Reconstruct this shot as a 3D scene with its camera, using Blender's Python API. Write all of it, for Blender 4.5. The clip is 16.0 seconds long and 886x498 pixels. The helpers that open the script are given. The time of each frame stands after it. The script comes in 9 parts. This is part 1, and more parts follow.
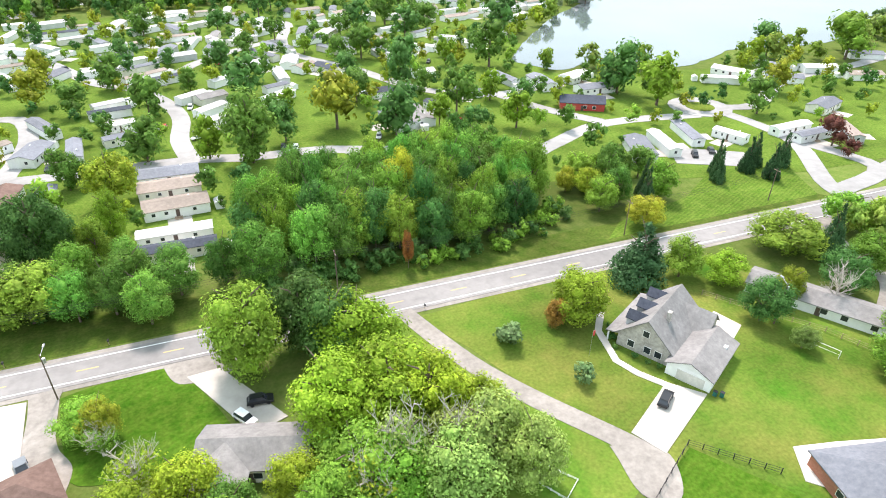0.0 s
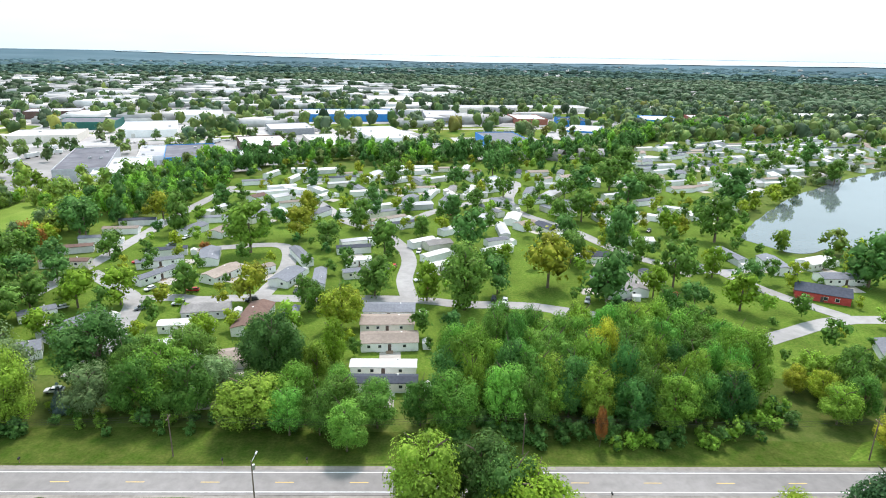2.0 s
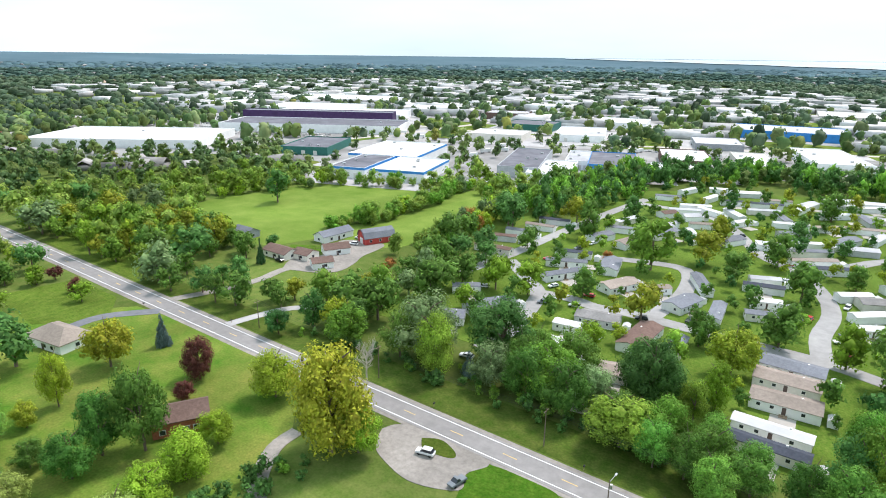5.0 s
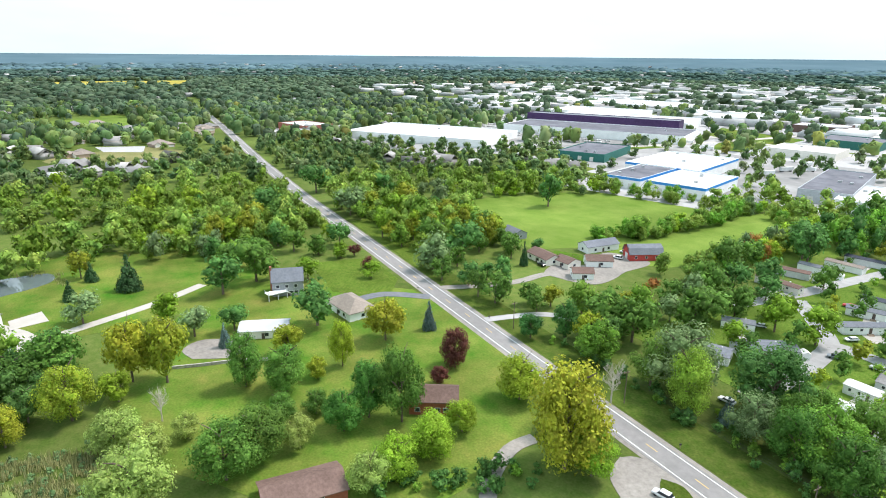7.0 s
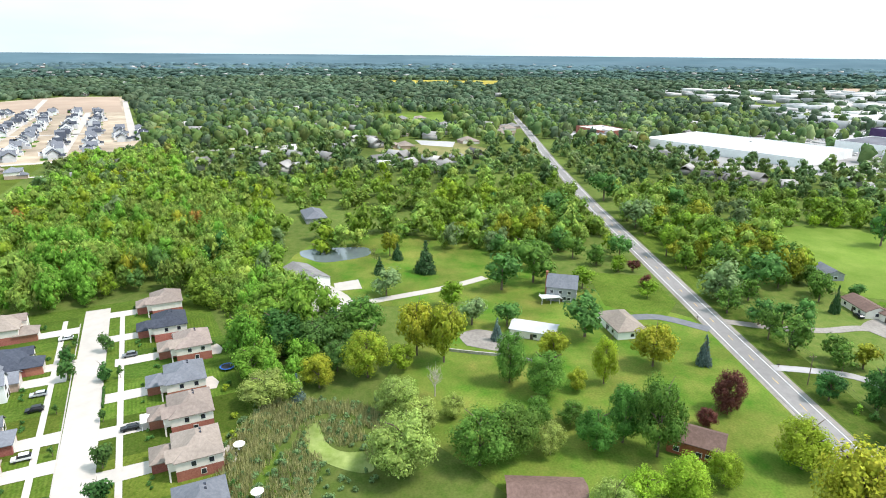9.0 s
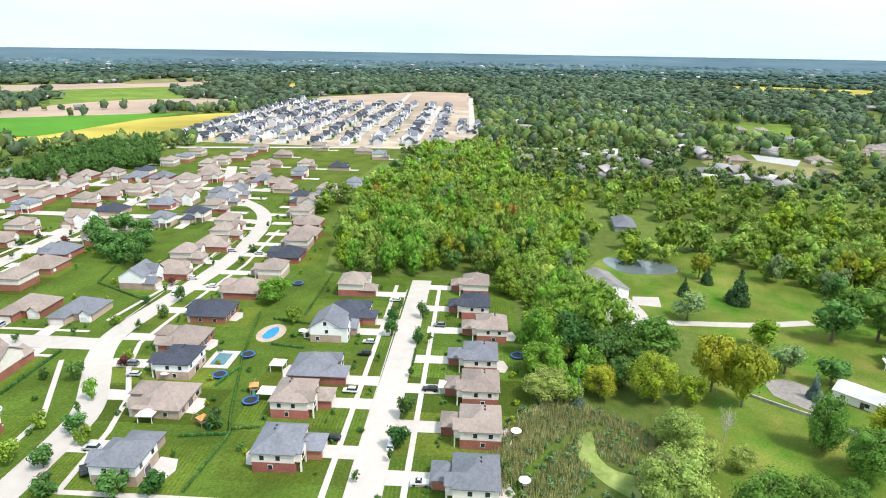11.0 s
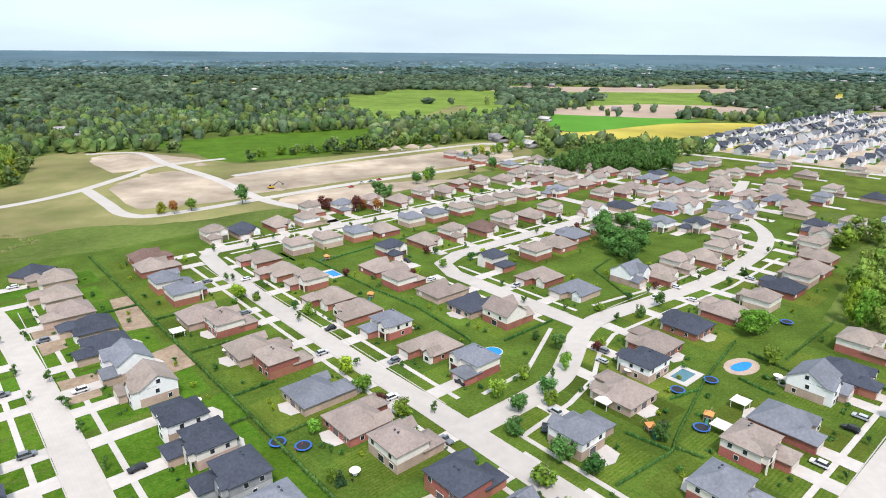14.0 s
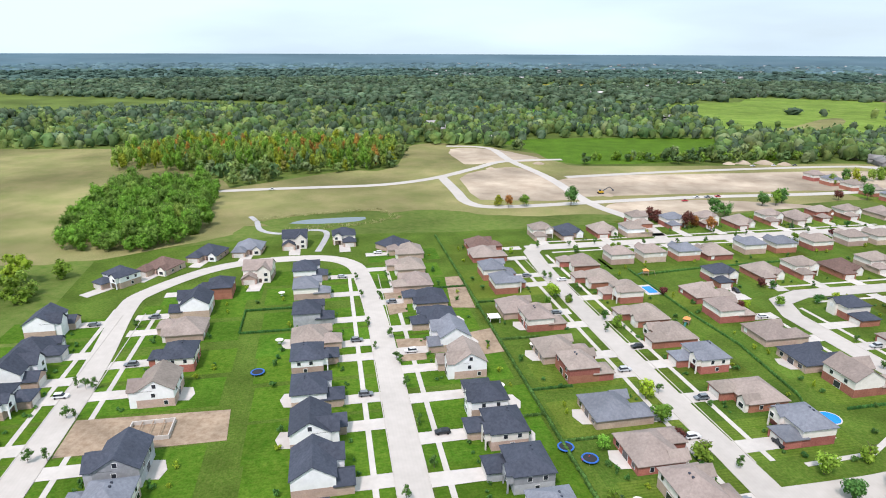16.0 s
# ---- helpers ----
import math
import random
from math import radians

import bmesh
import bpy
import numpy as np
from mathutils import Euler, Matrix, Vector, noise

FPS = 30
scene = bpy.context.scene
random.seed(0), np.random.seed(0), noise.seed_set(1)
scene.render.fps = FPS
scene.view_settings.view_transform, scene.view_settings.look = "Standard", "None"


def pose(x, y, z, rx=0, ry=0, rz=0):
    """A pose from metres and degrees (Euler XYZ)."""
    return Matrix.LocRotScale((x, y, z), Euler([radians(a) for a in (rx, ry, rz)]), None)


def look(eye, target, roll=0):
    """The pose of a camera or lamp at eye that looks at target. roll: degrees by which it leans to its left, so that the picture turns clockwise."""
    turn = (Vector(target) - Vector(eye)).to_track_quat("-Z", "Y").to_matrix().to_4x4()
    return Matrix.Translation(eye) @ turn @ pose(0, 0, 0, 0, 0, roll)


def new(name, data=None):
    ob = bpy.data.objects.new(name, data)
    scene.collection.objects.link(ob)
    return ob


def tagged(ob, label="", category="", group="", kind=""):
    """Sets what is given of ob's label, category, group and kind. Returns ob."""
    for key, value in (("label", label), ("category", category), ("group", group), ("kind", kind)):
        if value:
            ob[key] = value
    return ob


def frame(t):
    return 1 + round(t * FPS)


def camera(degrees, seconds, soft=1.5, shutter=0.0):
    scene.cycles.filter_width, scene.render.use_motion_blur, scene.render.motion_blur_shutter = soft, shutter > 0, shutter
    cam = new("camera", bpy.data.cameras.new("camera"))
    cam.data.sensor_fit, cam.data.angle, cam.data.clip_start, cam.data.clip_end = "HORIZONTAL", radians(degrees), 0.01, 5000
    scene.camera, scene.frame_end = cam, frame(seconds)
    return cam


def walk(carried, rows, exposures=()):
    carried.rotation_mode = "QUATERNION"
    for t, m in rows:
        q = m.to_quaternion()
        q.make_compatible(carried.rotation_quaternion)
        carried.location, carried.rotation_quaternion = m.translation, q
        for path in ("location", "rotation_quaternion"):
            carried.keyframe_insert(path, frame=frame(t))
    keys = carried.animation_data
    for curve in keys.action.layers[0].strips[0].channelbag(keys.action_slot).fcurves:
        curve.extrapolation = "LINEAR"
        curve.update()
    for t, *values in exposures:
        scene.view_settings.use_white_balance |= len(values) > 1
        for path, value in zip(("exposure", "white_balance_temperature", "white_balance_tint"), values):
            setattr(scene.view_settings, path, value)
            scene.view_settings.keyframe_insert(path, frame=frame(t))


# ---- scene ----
# ---- camera and its way: seconds, x, y, z, yaw, pitch, roll ----
cam = camera(71.58, 16.0, 1.0)
WAY = [
    (0.000, -1.10, 1.26, 80.36, -22.010, -30.973, 0.914),
    (0.500, -1.13, 1.21, 81.44, -15.444, -26.780, 0.917),
    (1.000, -1.05, 1.13, 82.48, -10.534, -23.522, 0.941),
    (1.500, -1.00, 1.10, 83.46, -5.758, -20.263, 0.959),
    (2.000, -0.89, 0.98, 84.36, -1.215, -17.520, 0.958),
    (2.500, -0.67, 0.52, 85.43, 3.502, -17.241, 0.882),
    (3.000, -0.55, -0.06, 86.66, 10.138, -17.366, 0.811),
    (3.500, -0.56, -0.50, 87.63, 17.032, -17.445, 0.816),
    (4.000, -0.58, -0.75, 88.40, 23.785, -17.477, 0.792),
    (4.625, -0.72, -0.87, 89.21, 32.023, -17.508, 0.743),
    (5.250, -0.93, -0.58, 89.75, 39.871, -17.493, 0.648),
    (5.875, -1.02, -0.19, 90.40, 47.622, -17.477, 0.544),
    (6.500, -0.77, 0.01, 91.55, 55.568, -17.508, 0.470),
    (7.000, -0.41, 0.06, 92.75, 62.038, -17.563, 0.483),
    (7.500, 0.00, -0.00, 94.00, 68.595, -17.618, 0.398),
    (8.000, 0.32, -0.04, 95.10, 75.489, -17.632, 0.276),
    (8.625, 0.83, -0.02, 96.34, 83.986, -17.671, 0.321),
    (9.250, 1.39, 0.11, 97.24, 92.683, -17.707, 0.580),
    (9.875, 1.92, 0.27, 97.97, 101.603, -17.752, 0.853),
    (10.500, 2.33, 0.39, 98.71, 110.773, -17.816, 0.940),
    (11.000, 2.66, 0.43, 99.39, 118.094, -17.896, 0.895),
    (11.500, 2.86, 0.49, 99.98, 125.658, -17.939, 0.826),
    (12.000, 2.93, 0.58, 100.50, 133.426, -17.977, 0.682),
    (12.500, 3.16, 0.58, 100.95, 140.881, -17.959, 0.710),
    (13.000, 3.28, 0.54, 101.31, 148.578, -17.943, 0.631),
    (13.500, 3.22, 0.65, 101.80, 156.112, -17.937, 0.573),
    (14.000, 3.14, 0.87, 102.51, 163.667, -17.952, 0.441),
    (14.500, 3.11, 1.01, 103.11, 171.430, -17.925, 0.278),
    (15.000, 3.03, 0.94, 103.54, 178.922, -17.874, 0.148),
    (15.500, 3.06, 0.54, 104.05, 186.703, -17.809, 0.023),
    (16.000, 3.16, 0.12, 104.67, 194.270, -17.879, 0.213),
]


def aim(x, y, z, yaw, pitch, roll):
    a, b = radians(yaw), radians(pitch)
    ahead = Vector((-math.sin(a) * math.cos(b), math.cos(a) * math.cos(b), math.sin(b)))
    return look((x, y, z), Vector((x, y, z)) + ahead, roll)


walk(cam, [(row[0], aim(*row[1:])) for row in WAY], [(0.0, 0.76, 6700, 21), (1.0, 0.65, 6500, 19), (2.0, 0.28, 6450, 18), (4.0, 0.15, 6400, 19), (7.5, 0.32, 6400, 16), (11.0, 0.22, 6450, 18), (13.5, 0.02, 6400, 21), (16.0, -0.04, 6300, 22)])

# ---- sky and sun: thin bright overcast ----
SUN_UP, SUN_ROUND = radians(58), radians(8)
world = bpy.data.worlds.new("sky")
scene.world = world
world.use_nodes = True
wn, wl = world.node_tree.nodes, world.node_tree.links
wn.clear()
w_sky = wn.new("ShaderNodeTexSky")
w_sky.sky_type, w_sky.sun_disc, w_sky.sun_elevation, w_sky.sun_rotation = "NISHITA", False, SUN_UP, SUN_ROUND
w_sky.air_density, w_sky.dust_density, w_sky.ozone_density = 1.0, 1.5, 1.5
w_at = wn.new("ShaderNodeTexCoord")
w_map = wn.new("ShaderNodeMapping")
w_map.inputs["Scale"].default_value = (1.0, 1.0, 5.0)
w_noise = wn.new("ShaderNodeTexNoise")
w_noise.inputs["Scale"].default_value, w_noise.inputs["Detail"].default_value = 1.7, 6.0
w_ramp = wn.new("ShaderNodeValToRGB")
w_ramp.color_ramp.elements[0].position, w_ramp.color_ramp.elements[1].position = 0.34, 0.62
w_ramp.color_ramp.elements[0].color, w_ramp.color_ramp.elements[1].color = (0.70, 0.70, 0.70, 1), (1.0, 1.0, 1.0, 1)
w_mix = wn.new("ShaderNodeMix")
w_mix.data_type = "RGBA"
w_mix.inputs["B"].default_value = (10.5, 13.6, 14.4, 1)
w_back = wn.new("ShaderNodeBackground")
w_back.inputs["Strength"].default_value = 0.080
# an overcast sky is brighter overhead than along the skyline
w_part = wn.new("ShaderNodeSeparateXYZ")
w_rise = wn.new("ShaderNodeMapRange")
w_rise.inputs["From Min"].default_value, w_rise.inputs["From Max"].default_value = 0.0, 1.0
w_rise.inputs["To Min"].default_value, w_rise.inputs["To Max"].default_value = 1.04, 1.16
w_high = wn.new("ShaderNodeVectorMath")
w_high.operation = "SCALE"
w_out = wn.new("ShaderNodeOutputWorld")
wl.new(w_at.outputs["Generated"], w_map.inputs["Vector"])
wl.new(w_map.outputs["Vector"], w_noise.inputs["Vector"])
wl.new(w_noise.outputs["Fac"], w_ramp.inputs["Fac"])
wl.new(w_ramp.outputs["Color"], w_mix.inputs["Factor"])
wl.new(w_sky.outputs["Color"], w_mix.inputs["A"])
wl.new(w_at.outputs["Generated"], w_part.inputs["Vector"])
wl.new(w_part.outputs["Z"], w_rise.inputs["Value"])
wl.new(w_mix.outputs["Result"], w_high.inputs["Vector"])
wl.new(w_rise.outputs["Result"], w_high.inputs["Scale"])
wl.new(w_high.outputs["Vector"], w_back.inputs["Color"])
wl.new(w_back.outputs["Background"], w_out.inputs["Surface"])
sun_data = bpy.data.lights.new("sun", "SUN")
sun_data.energy, sun_data.angle, sun_data.color = 3.75, radians(9), (1.0, 0.94, 0.87)
sun = new("sun", sun_data)
SUN_FROM = Vector((math.sin(SUN_ROUND) * math.cos(SUN_UP), math.cos(SUN_ROUND) * math.cos(SUN_UP), math.sin(SUN_UP)))
sun.matrix_world = look(SUN_FROM * 300, (0, 0, 0))


# ---- materials ----
def surface(name, a, b, scale=1.0, rough=0.85, bump=0.0, patch=0.02, patchy=0.25, spread=0.0, hue=0.0, island=0.0, metal=0.0, gloss=0.3, bands=0.0, bandscale=1.0, turn=0.0, detail=4.0, drift=0.0, fine=0.0):
    """Grain between two colours, slow patches of light and dark, a shade of its own for each object or each piece."""
    m = bpy.data.materials.new(name)
    m.use_nodes = True
    n, l = m.node_tree.nodes, m.node_tree.links
    shader = n["Principled BSDF"]
    shader.inputs["Roughness"].default_value, shader.inputs["Metallic"].default_value = rough, metal
    shader.inputs["Specular IOR Level"].default_value = gloss
    geo = n.new("ShaderNodeNewGeometry")
    grain = n.new("ShaderNodeTexNoise")
    grain.inputs["Scale"].default_value, grain.inputs["Detail"].default_value = scale, detail
    grain.inputs["Roughness"].default_value = 0.66
    mix = n.new("ShaderNodeMix")
    mix.data_type = "RGBA"
    mix.inputs["A"].default_value, mix.inputs["B"].default_value = (*a, 1), (*b, 1)
    span = n.new("ShaderNodeMapRange")
    span.inputs["From Min"].default_value, span.inputs["From Max"].default_value = 0.3, 0.7
    slow = n.new("ShaderNodeTexNoise")
    slow.inputs["Scale"].default_value, slow.inputs["Detail"].default_value = patch, 3.0
    wide = n.new("ShaderNodeMapRange")
    for key, value in (("From Min", 0.3), ("From Max", 0.7), ("To Min", 1 - patchy), ("To Max", 1 + patchy)):
        wide.inputs[key].default_value = value
    tone = n.new("ShaderNodeHueSaturation")
    l.new(geo.outputs["Position"], grain.inputs["Vector"])
    l.new(geo.outputs["Position"], slow.inputs["Vector"])
    l.new(grain.outputs["Fac"], span.inputs["Value"])
    l.new(span.outputs["Result"], mix.inputs["Factor"])
    l.new(slow.outputs["Fac"], wide.inputs["Value"])
    l.new(mix.outputs["Result"], tone.inputs["Color"])
    value = wide.outputs["Result"]

    def times(socket, low, high):
        r = n.new("ShaderNodeMapRange")
        r.inputs["To Min"].default_value, r.inputs["To Max"].default_value = low, high
        l.new(socket, r.inputs["Value"])
        return r.outputs["Result"]

    def product(p, q):
        k = n.new("ShaderNodeMath")
        k.operation = "MULTIPLY"
        l.new(p, k.inputs[0])
        l.new(q, k.inputs[1])
        return k.outputs["Value"]

    if spread or hue:
        info = n.new("ShaderNodeObjectInfo")
        if spread:
            value = product(value, times(info.outputs["Random"], 1 - spread, 1 + spread))
        if hue:
            w = n.new("ShaderNodeTexWhiteNoise")
            w.noise_dimensions = "1D"
            l.new(info.outputs["Random"], w.inputs["W"])
            l.new(times(w.outputs["Value"], 0.5 - hue, 0.5 + hue), tone.inputs["Hue"])
    if fine:
        blades = n.new("ShaderNodeTexNoise")
        blades.inputs["Scale"].default_value, blades.inputs["Detail"].default_value = 1.6, 5.0
        spanned = n.new("ShaderNodeMapRange")
        for key, amount in (("From Min", 0.3), ("From Max", 0.7), ("To Min", 1 - fine), ("To Max", 1 + fine)):
            spanned.inputs[key].default_value = amount
        l.new(geo.outputs["Position"], blades.inputs["Vector"])
        l.new(blades.outputs["Fac"], spanned.inputs["Value"])
        value = product(value, spanned.outputs["Result"])
    if drift:
        channel = n.new("ShaderNodeSeparateColor")
        turned = n.new("ShaderNodeMapRange")
        for key, amount in (("From Min", 0.32), ("From Max", 0.68), ("To Min", 0.5 - drift), ("To Max", 0.5 + 0.4 * drift)):
            turned.inputs[key].default_value = amount
        l.new(grain.outputs["Color"], channel.inputs["Color"])
        l.new(channel.outputs["Green"], turned.inputs["Value"])
        l.new(turned.outputs["Result"], tone.inputs["Hue"])
    if island:
        value = product(value, times(geo.outputs["Random Per Island"], 1 - island, 1 + island))
    if bands:
        spin = n.new("ShaderNodeMapping")
        spin.inputs["Rotation"].default_value = (0, 0, turn)
        wave = n.new("ShaderNodeTexWave")
        wave.inputs["Scale"].default_value, wave.inputs["Distortion"].default_value = bandscale, 0.4
        l.new(geo.outputs["Position"], spin.inputs["Vector"])
        l.new(spin.outputs["Vector"], wave.inputs["Vector"])
        value = product(value, times(wave.outputs["Fac"], 1 - bands, 1 + bands))
    l.new(value, tone.inputs["Value"])
    l.new(tone.outputs["Color"], shader.inputs["Base Color"])
    if bump:
        relief = n.new("ShaderNodeBump")
        relief.inputs["Strength"].default_value, relief.inputs["Distance"].default_value = bump, 0.1
        l.new(grain.outputs["Fac"], relief.inputs["Height"])
        l.new(relief.outputs["Normal"], shader.inputs["Normal"])
    return m


def plain(name, c, rough=0.5, metal=0.0, gloss=0.5, vary=0.08):
    return surface(name, c, tuple(0.8 * k for k in c), 1.5, rough, 0.0, 0.3, vary, 0.0, 0.0, 0.0, metal, gloss)


M = {}
M["ground"] = surface("rough grass", (0.065, 0.115, 0.018), (0.125, 0.150, 0.04), 0.25, 0.95, 0.2, 0.012, 0.35, gloss=0.05, fine=0.15)
M["lawn"] = surface("mown lawn", (0.046, 0.094, 0.009), (0.102, 0.134, 0.024), 0.9, 0.95, 0.2, 0.06, 0.26, 0.34, 0.022, gloss=0.05, bands=0.03, bandscale=0.45, turn=radians(-25), detail=6.0, fine=0.2)
M["stripes"] = surface("striped mown lawn", (0.058, 0.112, 0.011), (0.104, 0.144, 0.024), 0.4, 0.95, 0.2, 0.06, 0.2, 0.15, 0.01, gloss=0.05, bands=0.11, bandscale=0.3, turn=radians(65), fine=0.2)
M["bright_lawn"] = surface("lush lawn", (0.036, 0.108, 0.006), (0.092, 0.158, 0.017), 0.5, 0.95, 0.2, 0.05, 0.22, 0.14, 0.008, gloss=0.05, bands=0.04, bandscale=0.25, turn=radians(65), fine=0.2)
M["dry_lawn"] = surface("dry patchy lawn", (0.044, 0.142, 0.010), (0.186, 0.190, 0.044), 0.06, 0.95, 0.2, 0.04, 0.24, 0.1, gloss=0.05, detail=9.0, fine=0.2)
# verge grass: shade below the roadside trees is put into this darker green
M["verge"] = surface("roadside grass darkened for tree shade", (0.036, 0.078, 0.008), (0.090, 0.110, 0.024), 0.35, 0.95, 0.2, 0.06, 0.3, gloss=0.05, detail=7.0, fine=0.2)
M["field"] = surface("hay field", (0.105, 0.180, 0.024), (0.165, 0.225, 0.045), 0.06, 0.95, 0.2, 0.015, 0.2, 0.1, gloss=0.05, fine=0.15)
M["meadow"] = surface("dry meadow", (0.150, 0.165, 0.055), (0.25, 0.215, 0.10), 0.035, 0.95, 0.2, 0.010, 0.35, gloss=0.05, detail=9.0, fine=0.2)
M["crop_green"] = surface("green crop", (0.07, 0.22, 0.02), (0.09, 0.24, 0.03), 0.05, 0.95, 0.1, 0.01, 0.15, gloss=0.05)
M["crop_yellow"] = surface("ripening soya crop", (0.34, 0.30, 0.045), (0.42, 0.33, 0.08), 0.03, 0.95, 0.1, 0.008, 0.3, gloss=0.05)
M["tilled"] = surface("tilled soil", (0.34, 0.25, 0.19), (0.40, 0.31, 0.24), 0.02, 0.95, 0.1, 0.006, 0.15, gloss=0.05)
M["dirt"] = surface("bare graded soil", (0.29, 0.225, 0.165), (0.46, 0.385, 0.295), 0.045, 0.95, 0.3, 0.015, 0.32, gloss=0.05, detail=9.0)
M["lot_dirt"] = surface("raked topsoil", (0.24, 0.17, 0.115), (0.36, 0.28, 0.20), 0.5, 0.95, 0.3, 0.1, 0.2, gloss=0.05)
M["gravel"] = surface("gravel", (0.215, 0.196, 0.176), (0.31, 0.285, 0.258), 0.8, 0.95, 0.3, 0.08, 0.2, gloss=0.1)
M["concrete"] = surface("pale concrete", (0.425, 0.390, 0.350), (0.475, 0.437, 0.396), 0.25, 0.9, 0.1, 0.03, 0.06, 0.04, gloss=0.2, bands=0.010, bandscale=0.33, turn=radians(-25), detail=2.0)
M["paving"] = surface("white concrete drive", (0.45, 0.417, 0.378), (0.53, 0.492, 0.450), 0.35, 0.9, 0.1, 0.1, 0.06, 0.05, gloss=0.2)
M["road"] = surface("worn asphalt", (0.205, 0.196, 0.19), (0.262, 0.25, 0.243), 0.4, 0.9, 0.1, 0.03, 0.14, gloss=0.2)
M["lane"] = surface("worn grey park lane", (0.265, 0.26, 0.255), (0.34, 0.333, 0.327), 0.3, 0.9, 0.1, 0.03, 0.15, gloss=0.2)
M["drive"] = surface("weathered concrete drive", (0.35, 0.325, 0.295), (0.43, 0.40, 0.365), 0.35, 0.9, 0.1, 0.1, 0.08, 0.05, gloss=0.2)
M["tarmac"] = surface("grey tarmac lane", (0.34, 0.33, 0.33), (0.44, 0.43, 0.43), 0.3, 0.9, 0.1, 0.03, 0.15, gloss=0.2)
M["yard"] = surface("worn grey yard tarmac", (0.20, 0.195, 0.19), (0.36, 0.35, 0.34), 0.03, 0.9, 0.1, 0.012, 0.25, gloss=0.2)
# sky reflection and haze on the far lake, put into a pale base colour
M["far_water"] = surface("distant water with sky and haze in its colour", (0.36, 0.43, 0.46), (0.42, 0.49, 0.52), 0.002, 0.6, 0.0, 0.001, 0.05, gloss=0.2)
M["dark_tarmac"] = surface("dark tarmac drive", (0.13, 0.135, 0.15), (0.18, 0.185, 0.2), 0.4, 0.9, 0.1, 0.03, 0.15, gloss=0.2)
M["line_white"] = plain("white road paint", (0.85, 0.85, 0.85), 0.7)
M["line_yellow"] = plain("faded yellow road paint", (0.75, 0.52, 0.16), 0.7)
M["roof_tan"] = surface("weathered taupe shingles", (0.235, 0.192, 0.165), (0.312, 0.260, 0.226), 1.2, 0.9, 0.3, 0.15, 0.12, 0.14, 0.01, gloss=0.15)
M["roof_stone"] = surface("grey shingles", (0.185, 0.178, 0.175), (0.265, 0.255, 0.248), 1.2, 0.9, 0.3, 0.2, 0.15, 0.06, gloss=0.15)
M["roof_char"] = surface("charcoal shingles", (0.040, 0.047, 0.064), (0.066, 0.074, 0.096), 1.2, 0.85, 0.3, 0.15, 0.12, 0.15, gloss=0.2)
M["roof_slate"] = surface("slate grey shingles", (0.14, 0.15, 0.175), (0.20, 0.21, 0.235), 1.2, 0.85, 0.3, 0.15, 0.12, 0.15, gloss=0.2)
M["roof_brown"] = surface("brown shingles", (0.125, 0.080, 0.066), (0.185, 0.122, 0.103), 1.2, 0.9, 0.3, 0.15, 0.12, 0.12, gloss=0.15)
M["roof_white"] = surface("white roof membrane", (0.50, 0.50, 0.50), (0.64, 0.64, 0.63), 0.15, 0.8, 0.0, 0.05, 0.1, 0.08, gloss=0.2)
M["roof_grey"] = surface("grey roof membrane", (0.40, 0.40, 0.42), (0.50, 0.50, 0.52), 0.15, 0.8, 0.0, 0.05, 0.15, 0.15, gloss=0.2)
M["roof_black"] = surface("black roof membrane", (0.10, 0.10, 0.12), (0.17, 0.17, 0.19), 0.12, 0.8, 0.0, 0.05, 0.2, gloss=0.2)
M["brick"] = surface("red brick", (0.30, 0.105, 0.075), (0.40, 0.17, 0.125), 2.5, 0.9, 0.3, 0.3, 0.12, 0.18, 0.012, gloss=0.15)
M["tan_brick"] = surface("tan brick", (0.40, 0.29, 0.23), (0.50, 0.38, 0.31), 2.5, 0.9, 0.3, 0.3, 0.12, 0.15, 0.012, gloss=0.15)
M["stone"] = surface("grey fieldstone", (0.30, 0.275, 0.25), (0.55, 0.51, 0.46), 1.3, 0.9, 0.5, 0.3, 0.12, gloss=0.15)
M["siding"] = surface("cream siding", (0.70, 0.655, 0.585), (0.77, 0.725, 0.66), 0.8, 0.7, 0.0, 0.2, 0.06, 0.1, gloss=0.25)
M["white_siding"] = surface("white siding", (0.78, 0.78, 0.77), (0.84, 0.84, 0.83), 0.8, 0.7, 0.0, 0.2, 0.05, 0.06, gloss=0.25)
M["grey_siding"] = surface("grey siding", (0.30, 0.31, 0.33), (0.40, 0.41, 0.43), 0.8, 0.7, 0.0, 0.2, 0.06, 0.25, gloss=0.25)
M["pale_siding"] = surface("pale grey siding", (0.50, 0.51, 0.52), (0.60, 0.61, 0.62), 0.8, 0.7, 0.0, 0.2, 0.06, 0.15, gloss=0.25)
M["red_siding"] = surface("barn red siding", (0.42, 0.05, 0.045), (0.48, 0.075, 0.065), 0.8, 0.7, 0.0, 0.2, 0.08, gloss=0.25)
M["green_siding"] = surface("green metal siding", (0.02, 0.12, 0.10), (0.03, 0.16, 0.13), 0.8, 0.6, 0.0, 0.2, 0.08, gloss=0.3)
M["purple_siding"] = surface("purple metal siding", (0.045, 0.02, 0.075), (0.07, 0.035, 0.11), 0.3, 0.6, 0.0, 0.2, 0.1, gloss=0.3)
M["blue_siding"] = surface("blue metal siding", (0.03, 0.21, 0.55), (0.04, 0.25, 0.62), 0.3, 0.6, 0.0, 0.2, 0.08, gloss=0.3)
M["log"] = surface("red-stained timber", (0.25, 0.075, 0.04), (0.33, 0.115, 0.065), 1.5, 0.8, 0.2, 0.2, 0.12, gloss=0.2)
M["trim"] = plain("white trim", (0.82, 0.82, 0.81), 0.6)
